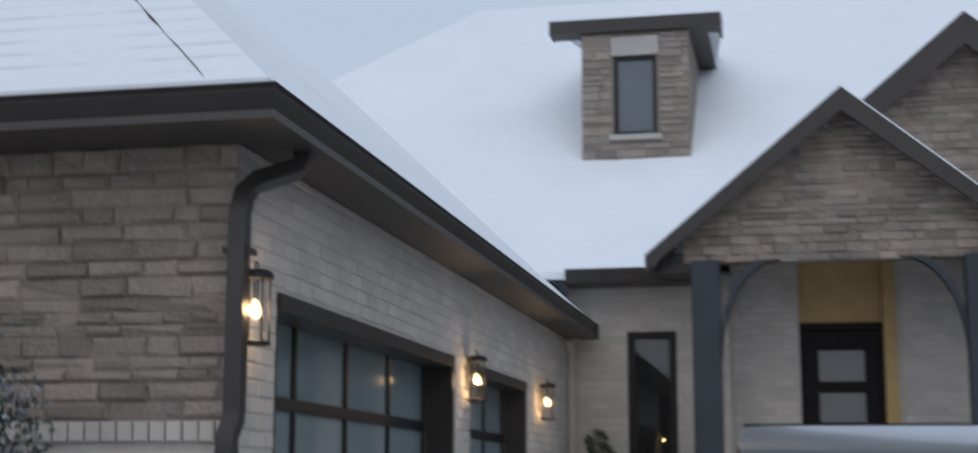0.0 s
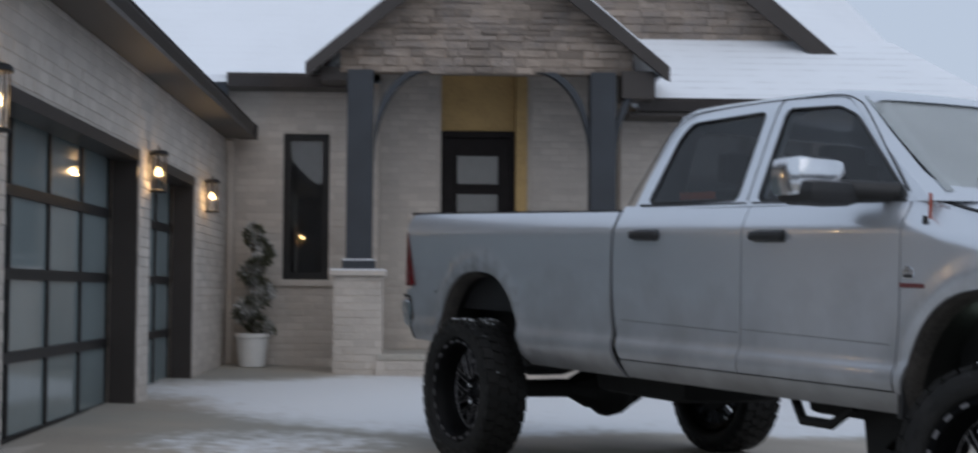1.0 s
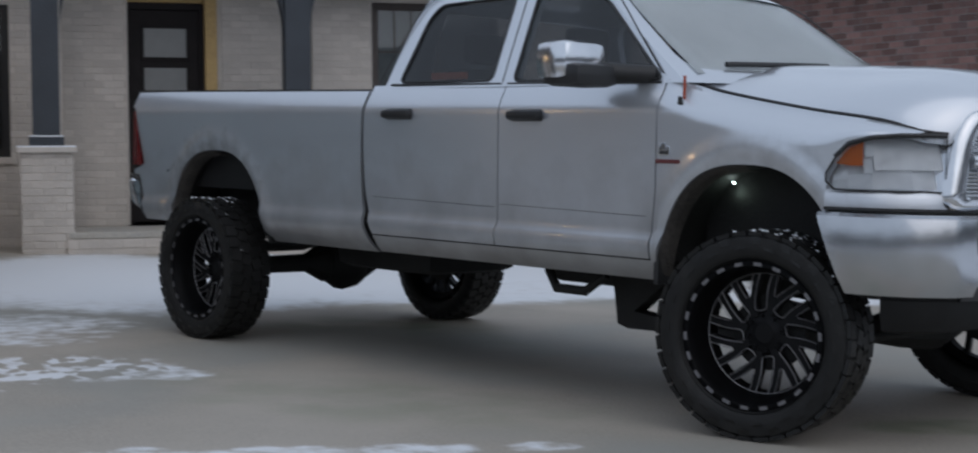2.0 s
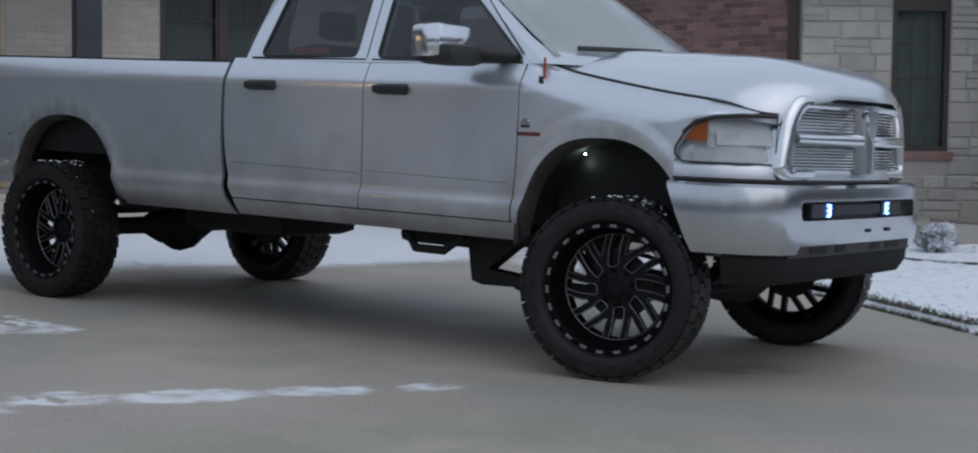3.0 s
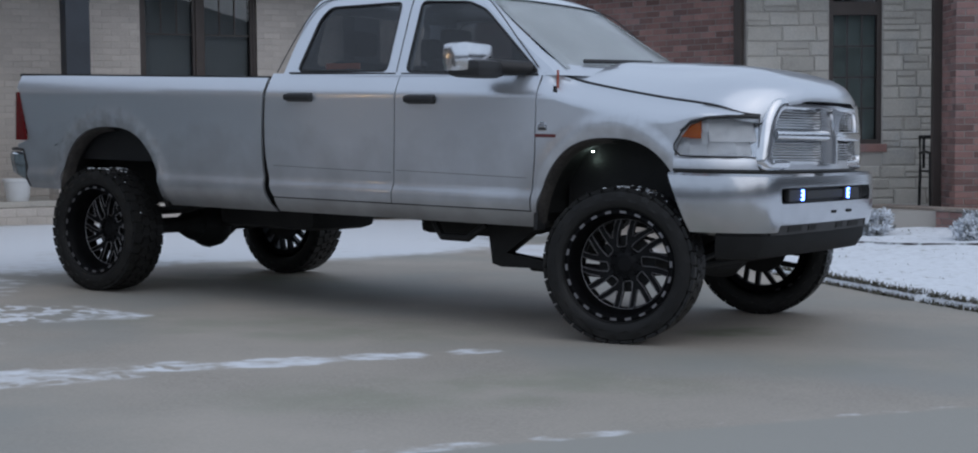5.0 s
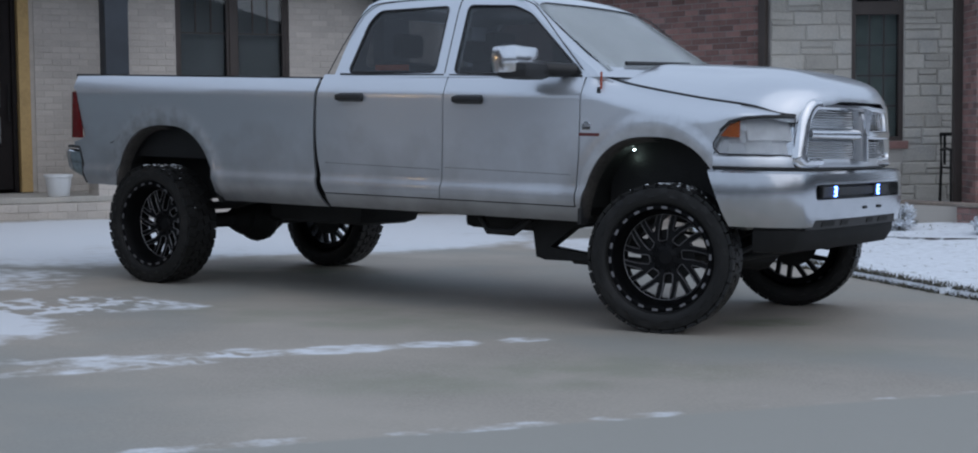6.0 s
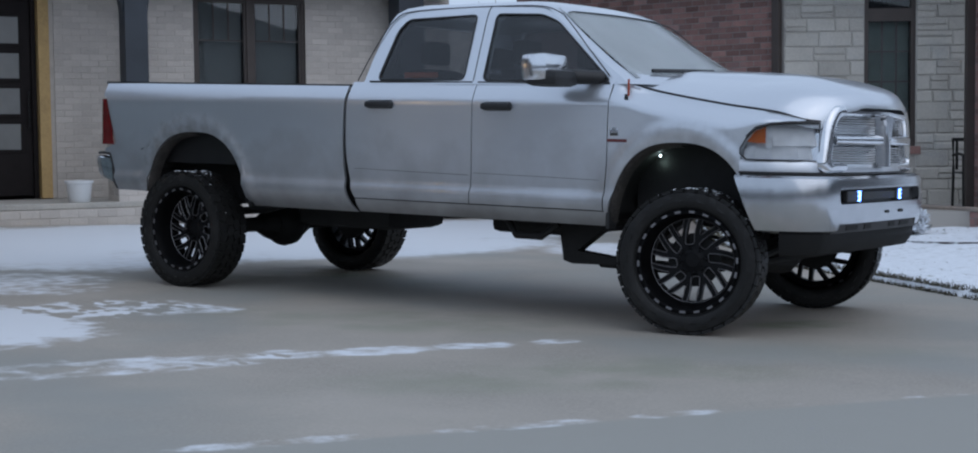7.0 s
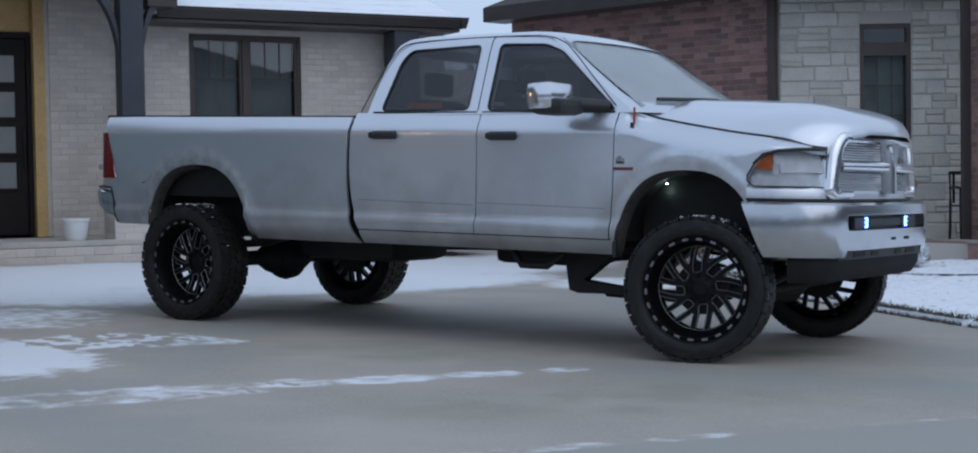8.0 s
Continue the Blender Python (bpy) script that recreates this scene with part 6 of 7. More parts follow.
# ---- garage doors ----


def garage_door(name, y0, y1, z0, z1, cols, rows):
    d = empty(name, Matrix.Identity(4), "dark-framed frosted glass garage door, closed", "garage door", kind="structure")
    x = GX - 0.24
    bm = bmesh.new()
    rail, stile = 0.075, 0.055
    h = (z1 - z0) / rows
    w = (y1 - y0) / cols
    for r in range(rows + 1):
        z = z0 + r * h
        add_box(bm, x - 0.045, x, y0, y1, max(z0, z - rail / 2), min(z1, z + rail / 2))
    frame_ob = part("rails", bm, M_FRAME, d)
    for c in range(cols + 1):
        y = y0 + c * w
        for r in range(rows):
            a, b = z0 + r * h + (rail / 2), z0 + (r + 1) * h - rail / 2
            part("stile", box(x - 0.042, x - 0.003, max(y0, y - stile / 2), min(y1, y + stile / 2), a, b), M_FRAME, frame_ob)
    for c in range(cols):
        for r in range(rows):
            part("pane", box(x - 0.03, x - 0.022, y0 + c * w + stile / 2, y0 + (c + 1) * w - stile / 2, z0 + r * h + rail / 2, z0 + (r + 1) * h - rail / 2), M_PANEGLASS, d, "frosted grey-green glass pane")
    bm = bmesh.new()
    add_box(bm, GX - 0.22, GX - 0.004, y1 - 0.045, y1, z0, z1)
    add_box(bm, GX - 0.22, GX - 0.004, y0, y0 + 0.045, z0, z1)
    add_box(bm, GX - 0.22, GX + 0.012, y0 + 0.045, y1 - 0.045, z1 - 0.09, z1)
    part("door_surround", bm, M_TRIM, d)
    part("seal", box(x - 0.03, x + 0.01, y0 + 0.05, y1 - 0.05, z0 - 0.01, z0 + 0.03), M_RUBBER, d)
    return d


garage_door("door_2", G_DOORS[0][0], G_DOORS[0][1], 0.02, 2.20, 4, 4)
garage_door("door_3", G_DOORS[1][0], G_DOORS[1][1], 0.02, 2.20, 3, 4)

M_LAMP_GLASS = clear_lens("clear_lamp_glass", 0.10)


def lantern(y, group):
    """A round glass wall lantern on the garage wall."""
    m = Matrix.Translation((GX + 0.097, y, 2.045)) @ Matrix.Diagonal((0.88, 0.88, 0.88, 1))
    lamp = empty("wall_lantern", m, "lit black wall lantern with a clear glass cylinder", "lantern", group)
    part("cap", lathe([(0.095, 0.165), (0.100, 0.172), (0.098, 0.195), (0.075, 0.215), (0.03, 0.222)], Matrix.Identity(4), 20), M_STEEL_BLACK, lamp, smooth=40)
    part("base", lathe([(0.085, -0.205), (0.090, -0.200), (0.090, -0.185), (0.080, -0.180)], Matrix.Identity(4), 20), M_STEEL_BLACK, lamp, smooth=40)
    bm = bmesh.new()
    n = 24
    rings = [[bm.verts.new((r * math.cos(2 * math.pi * i / n), r * math.sin(2 * math.pi * i / n), z)) for i in range(n)] for r, z in ((0.074, -0.18), (0.074, 0.165))]
    for i in range(n):
        bm.faces.new((rings[0][i], rings[0][(i + 1) % n], rings[1][(i + 1) % n], rings[1][i]))
    bmesh.ops.solidify(bm, geom=bm.faces[:], thickness=0.003)
    part("glass_cylinder", bm, M_LAMP_GLASS, lamp, "clear glass cylinder", smooth=40)
    for k in range(4):
        a = math.pi / 4 + k * math.pi / 2
        part("upright", tube([(0.086 * math.cos(a), 0.086 * math.sin(a), -0.19), (0.086 * math.cos(a), 0.086 * math.sin(a), 0.18)], 0.006, 6), M_STEEL_BLACK, lamp)
    part("ring", tube([(0.0, 0.025 * math.cos(t * 0.52), 0.24 + 0.025 * math.sin(t * 0.52)) for t in range(13)], 0.005, 5), M_STEEL_BLACK, lamp)
    bm = bmesh.new()
    add_box(bm, -0.108, -0.098, -0.055, 0.055, -0.10, 0.14, 0.004)
    add_tube(bm, [(-0.10, 0, 0.13), (-0.085, 0, 0.20), (-0.04, 0, 0.212)], 0.010, 6)
    part("bracket", bm, M_STEEL_BLACK, lamp)
    part("socket", lathe([(0.012, 0.046), (0.016, 0.055), (0.019, 0.09), (0.020, 0.15), (0.012, 0.165)], Matrix.Identity(4), 12), M_STEEL_BLACK, lamp)
    part("bulb", lathe([(0.004, -0.016), (0.014, -0.008), (0.020, 0.010), (0.018, 0.026), (0.012, 0.040), (0.008, 0.046)], Matrix.Identity(4), 14), M_BULB, lamp, "glowing warm bulb", smooth=60)
    light = bpy.data.lights.new("lantern_glow", "POINT")
    light.energy = 7.5
    light.color = (1.0, 0.62, 0.28)
    light.shadow_soft_size = 0.035
    glow = new("lantern_glow", light)
    glow.location = (GX + 0.097, y, 2.045)
    return lamp


for y in (-1.72, 3.36, 6.77):
    lantern(y, "lanterns on the garage wall")

# ---- downspout at the garage corner ----


def square_pipe(points, w, d):
    """A box-section pipe along points (x, y, z); d along its own depth."""
    bm = bmesh.new()
    pts = [Vector(p) for p in points]
    rings = []
    for i, p in enumerate(pts):
        t = (pts[min(i + 1, len(pts) - 1)] - pts[max(i - 1, 0)]).normalized()
        side = Vector((0, 1, 0))
        if abs(t.y) > 0.95:
            side = Vector((1, 0, 0))
        side = (side - t * side.dot(t)).normalized()
        up = t.cross(side).normalized()
        rings.append([bm.verts.new(p + side * a * w / 2 + up * b * d / 2) for a, b in ((-1, -1), (1, -1), (1, 1), (-1, 1))])
    for a, b in zip(rings, rings[1:]):
        for k in range(4):
            bm.faces.new((a[k], a[(k + 1) % 4], b[(k + 1) % 4], b[k]))
    bm.faces.new(rings[0][::-1])
    bm.faces.new(rings[-1])
    edges = [e for e in bm.edges if len(e.link_faces) == 2 and e.calc_face_angle(0) > 1.0]
    bmesh.ops.bevel(bm, geom=edges, offset=0.012, segments=2, affect="EDGES")
    return bm


spout = empty("downspout", Matrix.Identity(4), "dark bronze square downspout at the garage corner", "downspout")
part("pipe", square_pipe([(-3.32, -1.550, 2.92), (-3.32, -1.550, 2.83), (-3.345, -1.580, 2.765), (-3.49, -1.760, 2.67), (-3.53, -1.815, 2.60), (-3.535, -1.855, 2.50), (-3.535, -1.855, 1.56), (-3.535, -1.860, 1.50), (-3.55, -1.895, 1.42), (-3.55, -1.900, 1.34), (-3.55, -1.900, 0.05)], 0.085, 0.085), M_TRIM, spout, smooth=30)
for z in (2.3, 0.9):
    part("strap", box(GX - 0.02, GX + 0.112, -1.885 - (0.0 if z > 1.5 else 0.045), -1.76 - (0.0 if z > 1.5 else 0.045), z, z + 0.03), M_TRIM, spout)
spout2 = empty("downspout", Matrix.Identity(4), "dark bronze downspout at the far corner of the garage", "downspout")
part("pipe", square_pipe([(GX + 0.06, FY - 0.30, 2.86), (GX + 0.06, FY - 0.10, 2.70), (GX + 0.06, FY - 0.06, 0.10)], 0.08, 0.08), M_BRICK_WHITE, spout2)

# ---- porch ----
PORCH_Z = 0.29
porch_floor = tagged(part("porch_floor", box(-1.70, 6.0, 7.42, EY + 0.05, 0.0, PORCH_Z - 0.075), M_MORTAR_WHITE), "brick-edged porch floor", "porch", kind="structure")
tagged(part("porch_slab", box(-1.68, 6.0, 7.46, EY + 0.05, PORCH_Z - 0.07, PORCH_Z, 0.006), M_LIMESTONE), "grey stone porch slab", "porch", kind="structure")


PIERS = []


def porch_post(x0, x1, label):
    """A white brick pier with a cap and a charcoal timber post on it."""
    p = empty("porch_post", Matrix.Identity(4), label, "post", "porch posts")
    xc = (x0 + x1) / 2
    PIERS.append(part("pier", box(x0 + 0.012, x1 - 0.012, 7.472, 8.02, 0.02, 1.19), M_MORTAR_WHITE, p))
    cap = part("pier_cap", box(x0 - 0.035, x1 + 0.035, 7.41, 8.07, 1.19, 1.25, 0.012), M_BRICK_WHITE, p)
    part("snow", box(x0 - 0.03, x1 + 0.03, 7.415, 8.065, 1.25, 1.268, 0.008), M_SNOW, cap, "thin snow on the cap")
    part("foot", box(xc - 0.19, xc + 0.19, 7.56, 7.94, 1.268, 1.37, 0.008), M_POST, p)
    part("foot_snow", box(xc - 0.188, xc + 0.188, 7.562, 7.64, 1.37, 1.385, 0.005), M_SNOW, p)
    part("post", box(xc - 0.15, xc + 0.15, 7.60, 7.90, 1.37, 3.60, 0.006), M_POST, p)
    return p


porch_post(-2.20, -1.62, "charcoal timber post on a limewashed brick pier")
porch_post(0.62, 1.26, "charcoal timber post on a limewashed brick pier")


def brace(x, side):
    """A curved timber bracket between post and beam."""
    bm = bmesh.new()
    n = 14
    inn = [(x + side * (0.64 - 0.64 * math.cos(math.pi / 2 * k / n)), 2.54 + 1.06 * math.sin(math.pi / 2 * k / n)) for k in range(n + 1)]
    out = [(x + side * (0.60 - 0.60 * math.cos(math.pi / 2 * k / n)), 2.84 + 0.80 * math.sin(math.pi / 2 * k / n)) for k in range(n + 1)]
    outline = [(a, min(b, 3.598)) for a, b in inn] + [(a, min(b, 3.599)) for a, b in out[::-1]]
    if side < 0:
        outline = outline[::-1]
    add_prism(bm, outline, Matrix.Translation((0, 7.66, 0)) @ pose(0, 0, 0, 90, 0, 0) @ Matrix.Diagonal((1, 1, -1, 1)), 0.17)
    ob = part("porch_brace", bm, M_POST)
    return tagged(ob, "curved charcoal timber bracket under the beam", "bracket", "porch brackets")


brace(-1.745, 1)
brace(0.785, -1)
brace(1.095, 1)
tagged(part("trim_porch_beam", box(-2.06, 1.14, 8.035, 8.16, 3.66, 3.79), M_POST), "charcoal timber porch beam", "beam", kind="structure")
tagged(part("trim_porch_left", box(-2.40, -2.05, 7.80, 8.60, 3.50, 3.66), M_TRIM), "dark bronze porch eave return", "trim", kind="structure")
tagged(part("trim_porch_right", box(1.16, 1.55, 7.62, 8.06, 3.30, 3.62), M_TRIM), "dark bronze porch eave return", "trim", kind="structure")

# ---- dormer ----
dorm_wall = tagged(part("wall_dormer", (lambda b: (add_box(b, -3.64, -3.22, 10.40, 10.62, 5.30, 7.06), add_box(b, -2.66, -2.24, 10.40, 10.62, 5.30, 7.06), add_box(b, -3.22, -2.66, 10.40, 10.62, 5.30, 5.68), add_box(b, -3.22, -2.66, 10.40, 10.62, 6.74, 7.06), add_box(b, -3.64, -3.42, 10.62, 12.4, 5.6, 7.06), add_box(b, -2.46, -2.24, 10.62, 12.4, 5.6, 7.06), b)[-1])(bmesh.new()), M_STONE_BED), "brown ledger stone dormer", "wall", kind="structure")
tagged(part("trim_dormer_lintel", box(-3.25, -2.63, 10.37, 10.40, 6.745, 7.0, 0.006), M_LIMESTONE), "pale stone lintel over the dormer window", "lintel", kind="structure")
tagged(part("trim_dormer_sill", box(-3.28, -2.60, 10.34, 10.42, 5.61, 5.68, 0.006), M_LIMESTONE), "pale stone dormer sill", "sill", kind="structure")
dw = empty("window_3", Matrix.Identity(4), "small dark-framed dormer window", "window", kind="structure")
bm = bmesh.new()
for a in ((-3.22, -3.17, 5.68, 6.74), (-2.71, -2.66, 5.68, 6.74), (-3.17, -2.71, 5.68, 5.73), (-3.17, -2.71, 6.69, 6.74)):
    add_box(bm, a[0], a[1], 10.42, 10.50, a[2], a[3])
part("window_frame", bm, M_FRAME, dw)
part("pane", box(-3.17, -2.71, 10.45, 10.46, 5.73, 6.69), material("grey_dormer_glass", (0.10, 0.115, 0.135), 0.15, spots=0.1, spec=0.6), dw)
tagged(part("trim_dormer_fascia", (lambda b: (add_box(b, -4.06, -1.82, 10.32, 10.36, 7.06, 7.23), add_box(b, -4.06, -4.02, 10.36, 10.66, 7.06, 7.23), add_box(b, -1.86, -1.82, 10.36, 10.90, 7.06, 7.23), b)[-1])(bmesh.new()), M_TRIM), "dark bronze dormer fascia", "trim", kind="structure")
tagged(part("ceiling_dormer", (lambda b: (add_box(b, -4.02, -1.86, 10.36, 10.66, 7.07, 7.11), add_box(b, -3.68, -2.0, 10.66, 12.6, 7.07, 7.11), b)[-1])(bmesh.new()), M_SOFFIT), "dark bronze dormer soffit", "soffit", kind="structure")
roof("roof_dormer", [(-4.07, 10.31, 7.26), (-1.81, 10.31, 7.26), (-1.81, 10.9, 7.285), (-2.0, 12.9, 7.39), (-3.7, 12.9, 7.39), (-4.07, 10.66, 7.275)], "snow-covered flat dormer roof", 0.02)

# ---- plants and pots ----


def pot(x, y, z, r, h, label):
    p = empty("plant_pot", Matrix.Translation((x, y, z)), label, "plant pot")
    part("pot_body", lathe([(r * 0.72, 0.0), (r * 0.78, 0.01), (r * 0.96, h * 0.86), (r * 1.06, h * 0.88), (r * 1.06, h), (r * 0.93, h), (r * 0.90, h * 0.9), (0.01, h * 0.88)], Matrix.Identity(4), 28), M_POT, p, smooth=40)
    part("soil", lathe([(r * 0.88, h * 0.89), (r * 0.6, h * 0.92), (0.01, h * 0.93)], Matrix.Identity(4), 16), M_SOIL, p)
    return p


pot(-3.20, 8.30, ground_z(-3.2, 8.3), 0.20, 0.40, "white glazed pot by the garage corner")
pot(0.16, 7.62, PORCH_Z, 0.17, 0.28, "small white pot on the porch floor")


def leaf_cloud(bm, rnd, centre, radius, count, size, up=0.2):
    """Small pointed leaves scattered through a lump."""
    c = Vector(centre)
    for _ in range(count):
        d = Vector((rnd.gauss(0, 1), rnd.gauss(0, 1), rnd.gauss(0, 1))).normalized()
        p = c + Vector((d.x * radius[0], d.y * radius[1], d.z * radius[2])) * rnd.uniform(0.55, 1.08)
        a = (d + Vector((rnd.uniform(-0.6, 0.6), rnd.uniform(-0.6, 0.6), rnd.uniform(-0.3, 0.6) + up))).normalized()
        s = a.cross(Vector((rnd.uniform(-1, 1), rnd.uniform(-1, 1), rnd.uniform(-1, 1)))).normalized()
        l, w = size * rnd.uniform(0.6, 1.3), size * rnd.uniform(0.22, 0.4)
        q = a.cross(s) * w * 0.4
        v = [bm.verts.new(p), bm.verts.new(p + a * l * 0.5 + s * w + q), bm.verts.new(p + a * l), bm.verts.new(p + a * l * 0.5 - s * w + q)]
        bm.faces.new(v)


def topiary(x, y, z):
    """A tall narrow evergreen, cut in a loose spiral, with frost on its leaves."""
    t = empty("topiary_shrub", Matrix.Translation((x, y, z)), "tall frosted spiral evergreen shrub in a white pot", "shrub")
    part("stem", tube([(0, 0, 0), (0.01, 0, 0.6), (-0.01, 0.01, 1.0), (0.05, 0, 1.25)], [0.02, 0.018, 0.012, 0.006], 7), M_TWIG, t)
    rnd = random.Random(11)
    bm = bmesh.new()
    for k in range(26):
        u = k / 25
        a = u * 2 * math.pi * 2.6
        r = 0.10 * (1 - 0.45 * u) + 0.02
        leaf_cloud(bm, rnd, (r * math.cos(a) + 0.07 * u, r * math.sin(a), 0.06 + 1.20 * u), (0.14 * (1 - 0.35 * u), 0.14 * (1 - 0.35 * u), 0.085), 120, 0.055)
    part("foliage", bm, M_LEAF, t, "dark green leaves dusted with frost")
    return t


topiary(-3.20, 8.30, ground_z(-3.2, 8.3) + 0.36)
M_SNOW_LEAF = material("snowy_leaves", (0.76, 0.79, 0.83), 0.8, island=0.25, second=(0.12, 0.12, 0.10), second_at=0.58, spot_scale=16)
M_DARK_LEAF = material("dark_frosted_leaves", (0.055, 0.058, 0.05), 0.8, island=0.5, second=(0.45, 0.47, 0.50), second_at=0.58, spot_scale=14)


def bush(x, y, r, h, mat, label, seed, dense=26, name="shrub"):
    """A rounded shrub: bare stems and many clumps of small leaves."""
    z = ground_z(x, y)
    b = empty(name, Matrix.Translation((x, y, z)), label, "shrub")
    rnd = random.Random(seed)
    bm, sticks = bmesh.new(), bmesh.new()
    for k in range(dense):
        a = rnd.uniform(0, 2 * math.pi)
        q = math.sqrt(rnd.uniform(0, 1)) * r * 0.85
        zz = h * rnd.uniform(0.25, 0.92) * (1 - 0.45 * (q / r) ** 2)
        c = (q * math.cos(a), q * math.sin(a), zz)
        add_tube(sticks, [(c[0] * 0.15, c[1] * 0.15, -0.03), (c[0] * 0.6, c[1] * 0.6, zz * 0.6), c], [0.012, 0.008, 0.004], 4)
        leaf_cloud(bm, rnd, c, (r * 0.30, r * 0.30, h * 0.16), 90, 0.05)
    part("stem", sticks, M_TWIG, b)
    part("foliage", bm, mat, b)
    return b


bush(-4.62, -2.55, 0.46, 1.95, M_DARK_LEAF, "dark frosted shrub against the garage end", 5, 80)

# ---- the neighbouring house: a stone front and an angled brick side ----
NB = Vector((7.91, 3.20, 0.0))
NU = Vector((0.87, -0.494, 0.0))
NN = Vector((-0.494, -0.87, 0.0))
NM = Matrix(((NU.x, -NN.x, 0, NB.x), (NU.y, -NN.y, 0, NB.y), (0, 0, 1, 0), (0, 0, 0, 1)))      # x along the stone front, -y towards the drive
NA = Vector((6.55, 7.10, 0.0))
nd = (NA - NB).normalized()
BM = Matrix(((nd.x, -nd.y, 0, NB.x), (nd.y, nd.x, 0, NB.y), (0, 0, 1, 0), (0, 0, 0, 1)))            # x along the brick side from the corner, +y towards the drive


def local(ob, m):
    ob.matrix_world = m
    return ob


NWIN = (1.00, 1.64, 0.90, 2.86)
bm = bmesh.new()
for a in ((0.0, NWIN[0], -0.5, 3.45), (NWIN[1], 9.0, -0.5, 3.45), (NWIN[0], NWIN[1], -0.5, NWIN[2]), (NWIN[0], NWIN[1], NWIN[3], 3.45)):
    add_box(bm, a[0], a[1], 0.0, 0.3, a[2], a[3])
wall_stone = tagged(local(part("wall_neighbour_front", bm, M_LIME_JOINT), NM), "pale cut limestone front of the neighbouring house", "wall", kind="structure")
wall_nbrick = tagged(local(part("wall_neighbour_side", box(0.0, 4.45, -0.3, 0.0, -0.5, 3.45), M_MORTAR_GREY), BM), "red brick side of the neighbouring house", "wall", kind="structure")
tagged(local(part("wall_neighbour_back", box(0.0, 9.0, 6.0, 6.3, -0.5, 3.45), M_MORTAR_GREY), NM), "plain rear wall of the neighbouring house", "wall", kind="structure")
# roof of the neighbouring house
eave = [NA + nd * 0.45 + Vector((-nd.y, nd.x, 0)) * 0.45, NB + Vector((-nd.y, nd.x, 0)) * 0.40 + NN * 0.40, NB + NU * 9.4 + NN * 0.45]
EZ = 3.44
ridge_a, ridge_b = NB + NU * 3.0 - NN * 3.6, NB + NU * 8.5 - NN * 3.6
tagged(part("roof_neighbour_side", slab([(eave[0].x, eave[0].y, EZ), (eave[1].x, eave[1].y, EZ), (ridge_a.x, ridge_a.y, EZ + 2.6)], 0.08), M_SHINGLE), "dark shingle roof with snow of the neighbouring house", "roof", kind="structure")
tagged(part("roof_neighbour_front", slab([(eave[1].x, eave[1].y, EZ), (eave[2].x, eave[2].y, EZ), (ridge_b.x, ridge_b.y, EZ + 2.6), (ridge_a.x, ridge_a.y, EZ + 2.6)], 0.08), M_SHINGLE), "dark shingle roof of the neighbouring house", "roof", kind="structure")
for a, b, nm in ((eave[0], eave[1], "side"), (eave[1], eave[2], "front")):
    bm = bmesh.new()
    d = (b - a)
    m = Matrix.Translation((a.x, a.y, EZ - 0.08)) @ d.to_track_quat("X", "Z").to_matrix().to_4x4()
    add_box(bm, 0, d.length, -0.02, 0.02, -0.13, 0.07)
    add_box(bm, 0, d.length, 0.02, 0.42, -0.13, -0.10)
    bm.transform(m)
    tagged(part("gutter_neighbour_" + nm, bm, M_TRIM), "dark bronze gutter of the neighbouring house", "gutter", kind="structure")
tagged(local(part("downspout_neighbour", box(0.02, 0.12, 0.012, 0.10, 0.0, 3.35, 0.01), M_BROWN_FRAME), BM), "dark brown downspout on the brick corner", "downspout", kind="structure")

nw = empty("window_4", NM, "tall dark brown leaded window with a transom", "window", kind="structure")
f = 0.055
bm = bmesh.new()
x0, x1, z0, z1 = NWIN
for a in ((x0, x0 + f, z0, z1), (x1 - f, x1, z0, z1), (x0 + f, x1 - f, z0, z0 + f), (x0 + f, x1 - f, z1 - f, z1), (x0 + f, x1 - f, 2.46, 2.62)):
    add_box(bm, a[0], a[1], 0.02, 0.12, a[2], a[3])
part("window_frame", bm, M_BROWN_FRAME, nw)
M_CURTAIN = material("grey_green_curtain", (0.20, 0.235, 0.22), 0.85, spots=0.2, spot_scale=6, bump=0.3)
part("curtain", box(x0 + f, x1 - f, 0.16, 0.18, z0 + f, 2.46), M_CURTAIN, nw, "grey-green drawn curtain")
part("dark_room", box(x0 - 0.1, x1 + 0.1, 0.31, 0.8, z0, z1 + 0.1), M_ROOM_SHADE, nw)
for i in range(1, 3):
    xx = x0 + f + (x1 - x0 - 2 * f) * i / 3
    part("lead_bar", box(xx - 0.008, xx + 0.008, 0.055, 0.075, z0 + f, 2.46), M_BROWN_FRAME, nw)
for i in range(1, 4):
    zz = z0 + f + (2.46 - z0 - f) * i / 4
    part("lead_bar", box(x0 + f, x1 - f, 0.056, 0.074, zz - 0.008, zz + 0.008), M_BROWN_FRAME, nw)
for a, b in ((z0 + f, 2.46), (2.62, z1 - f)):
    pane = part("pane", box(x0 + f, x1 - f, 0.062, 0.067, a, b), M_CLEAR, nw)
    pane.visible_shadow = False
tagged(local(part("window_4_sill", box(x0 - 0.06, x1 + 0.06, -0.03, 0.02, z0 - 0.10, z0 - 0.003, 0.006), M_BRICK_RED), NM), "red brick window sill", "sill", kind="structure")

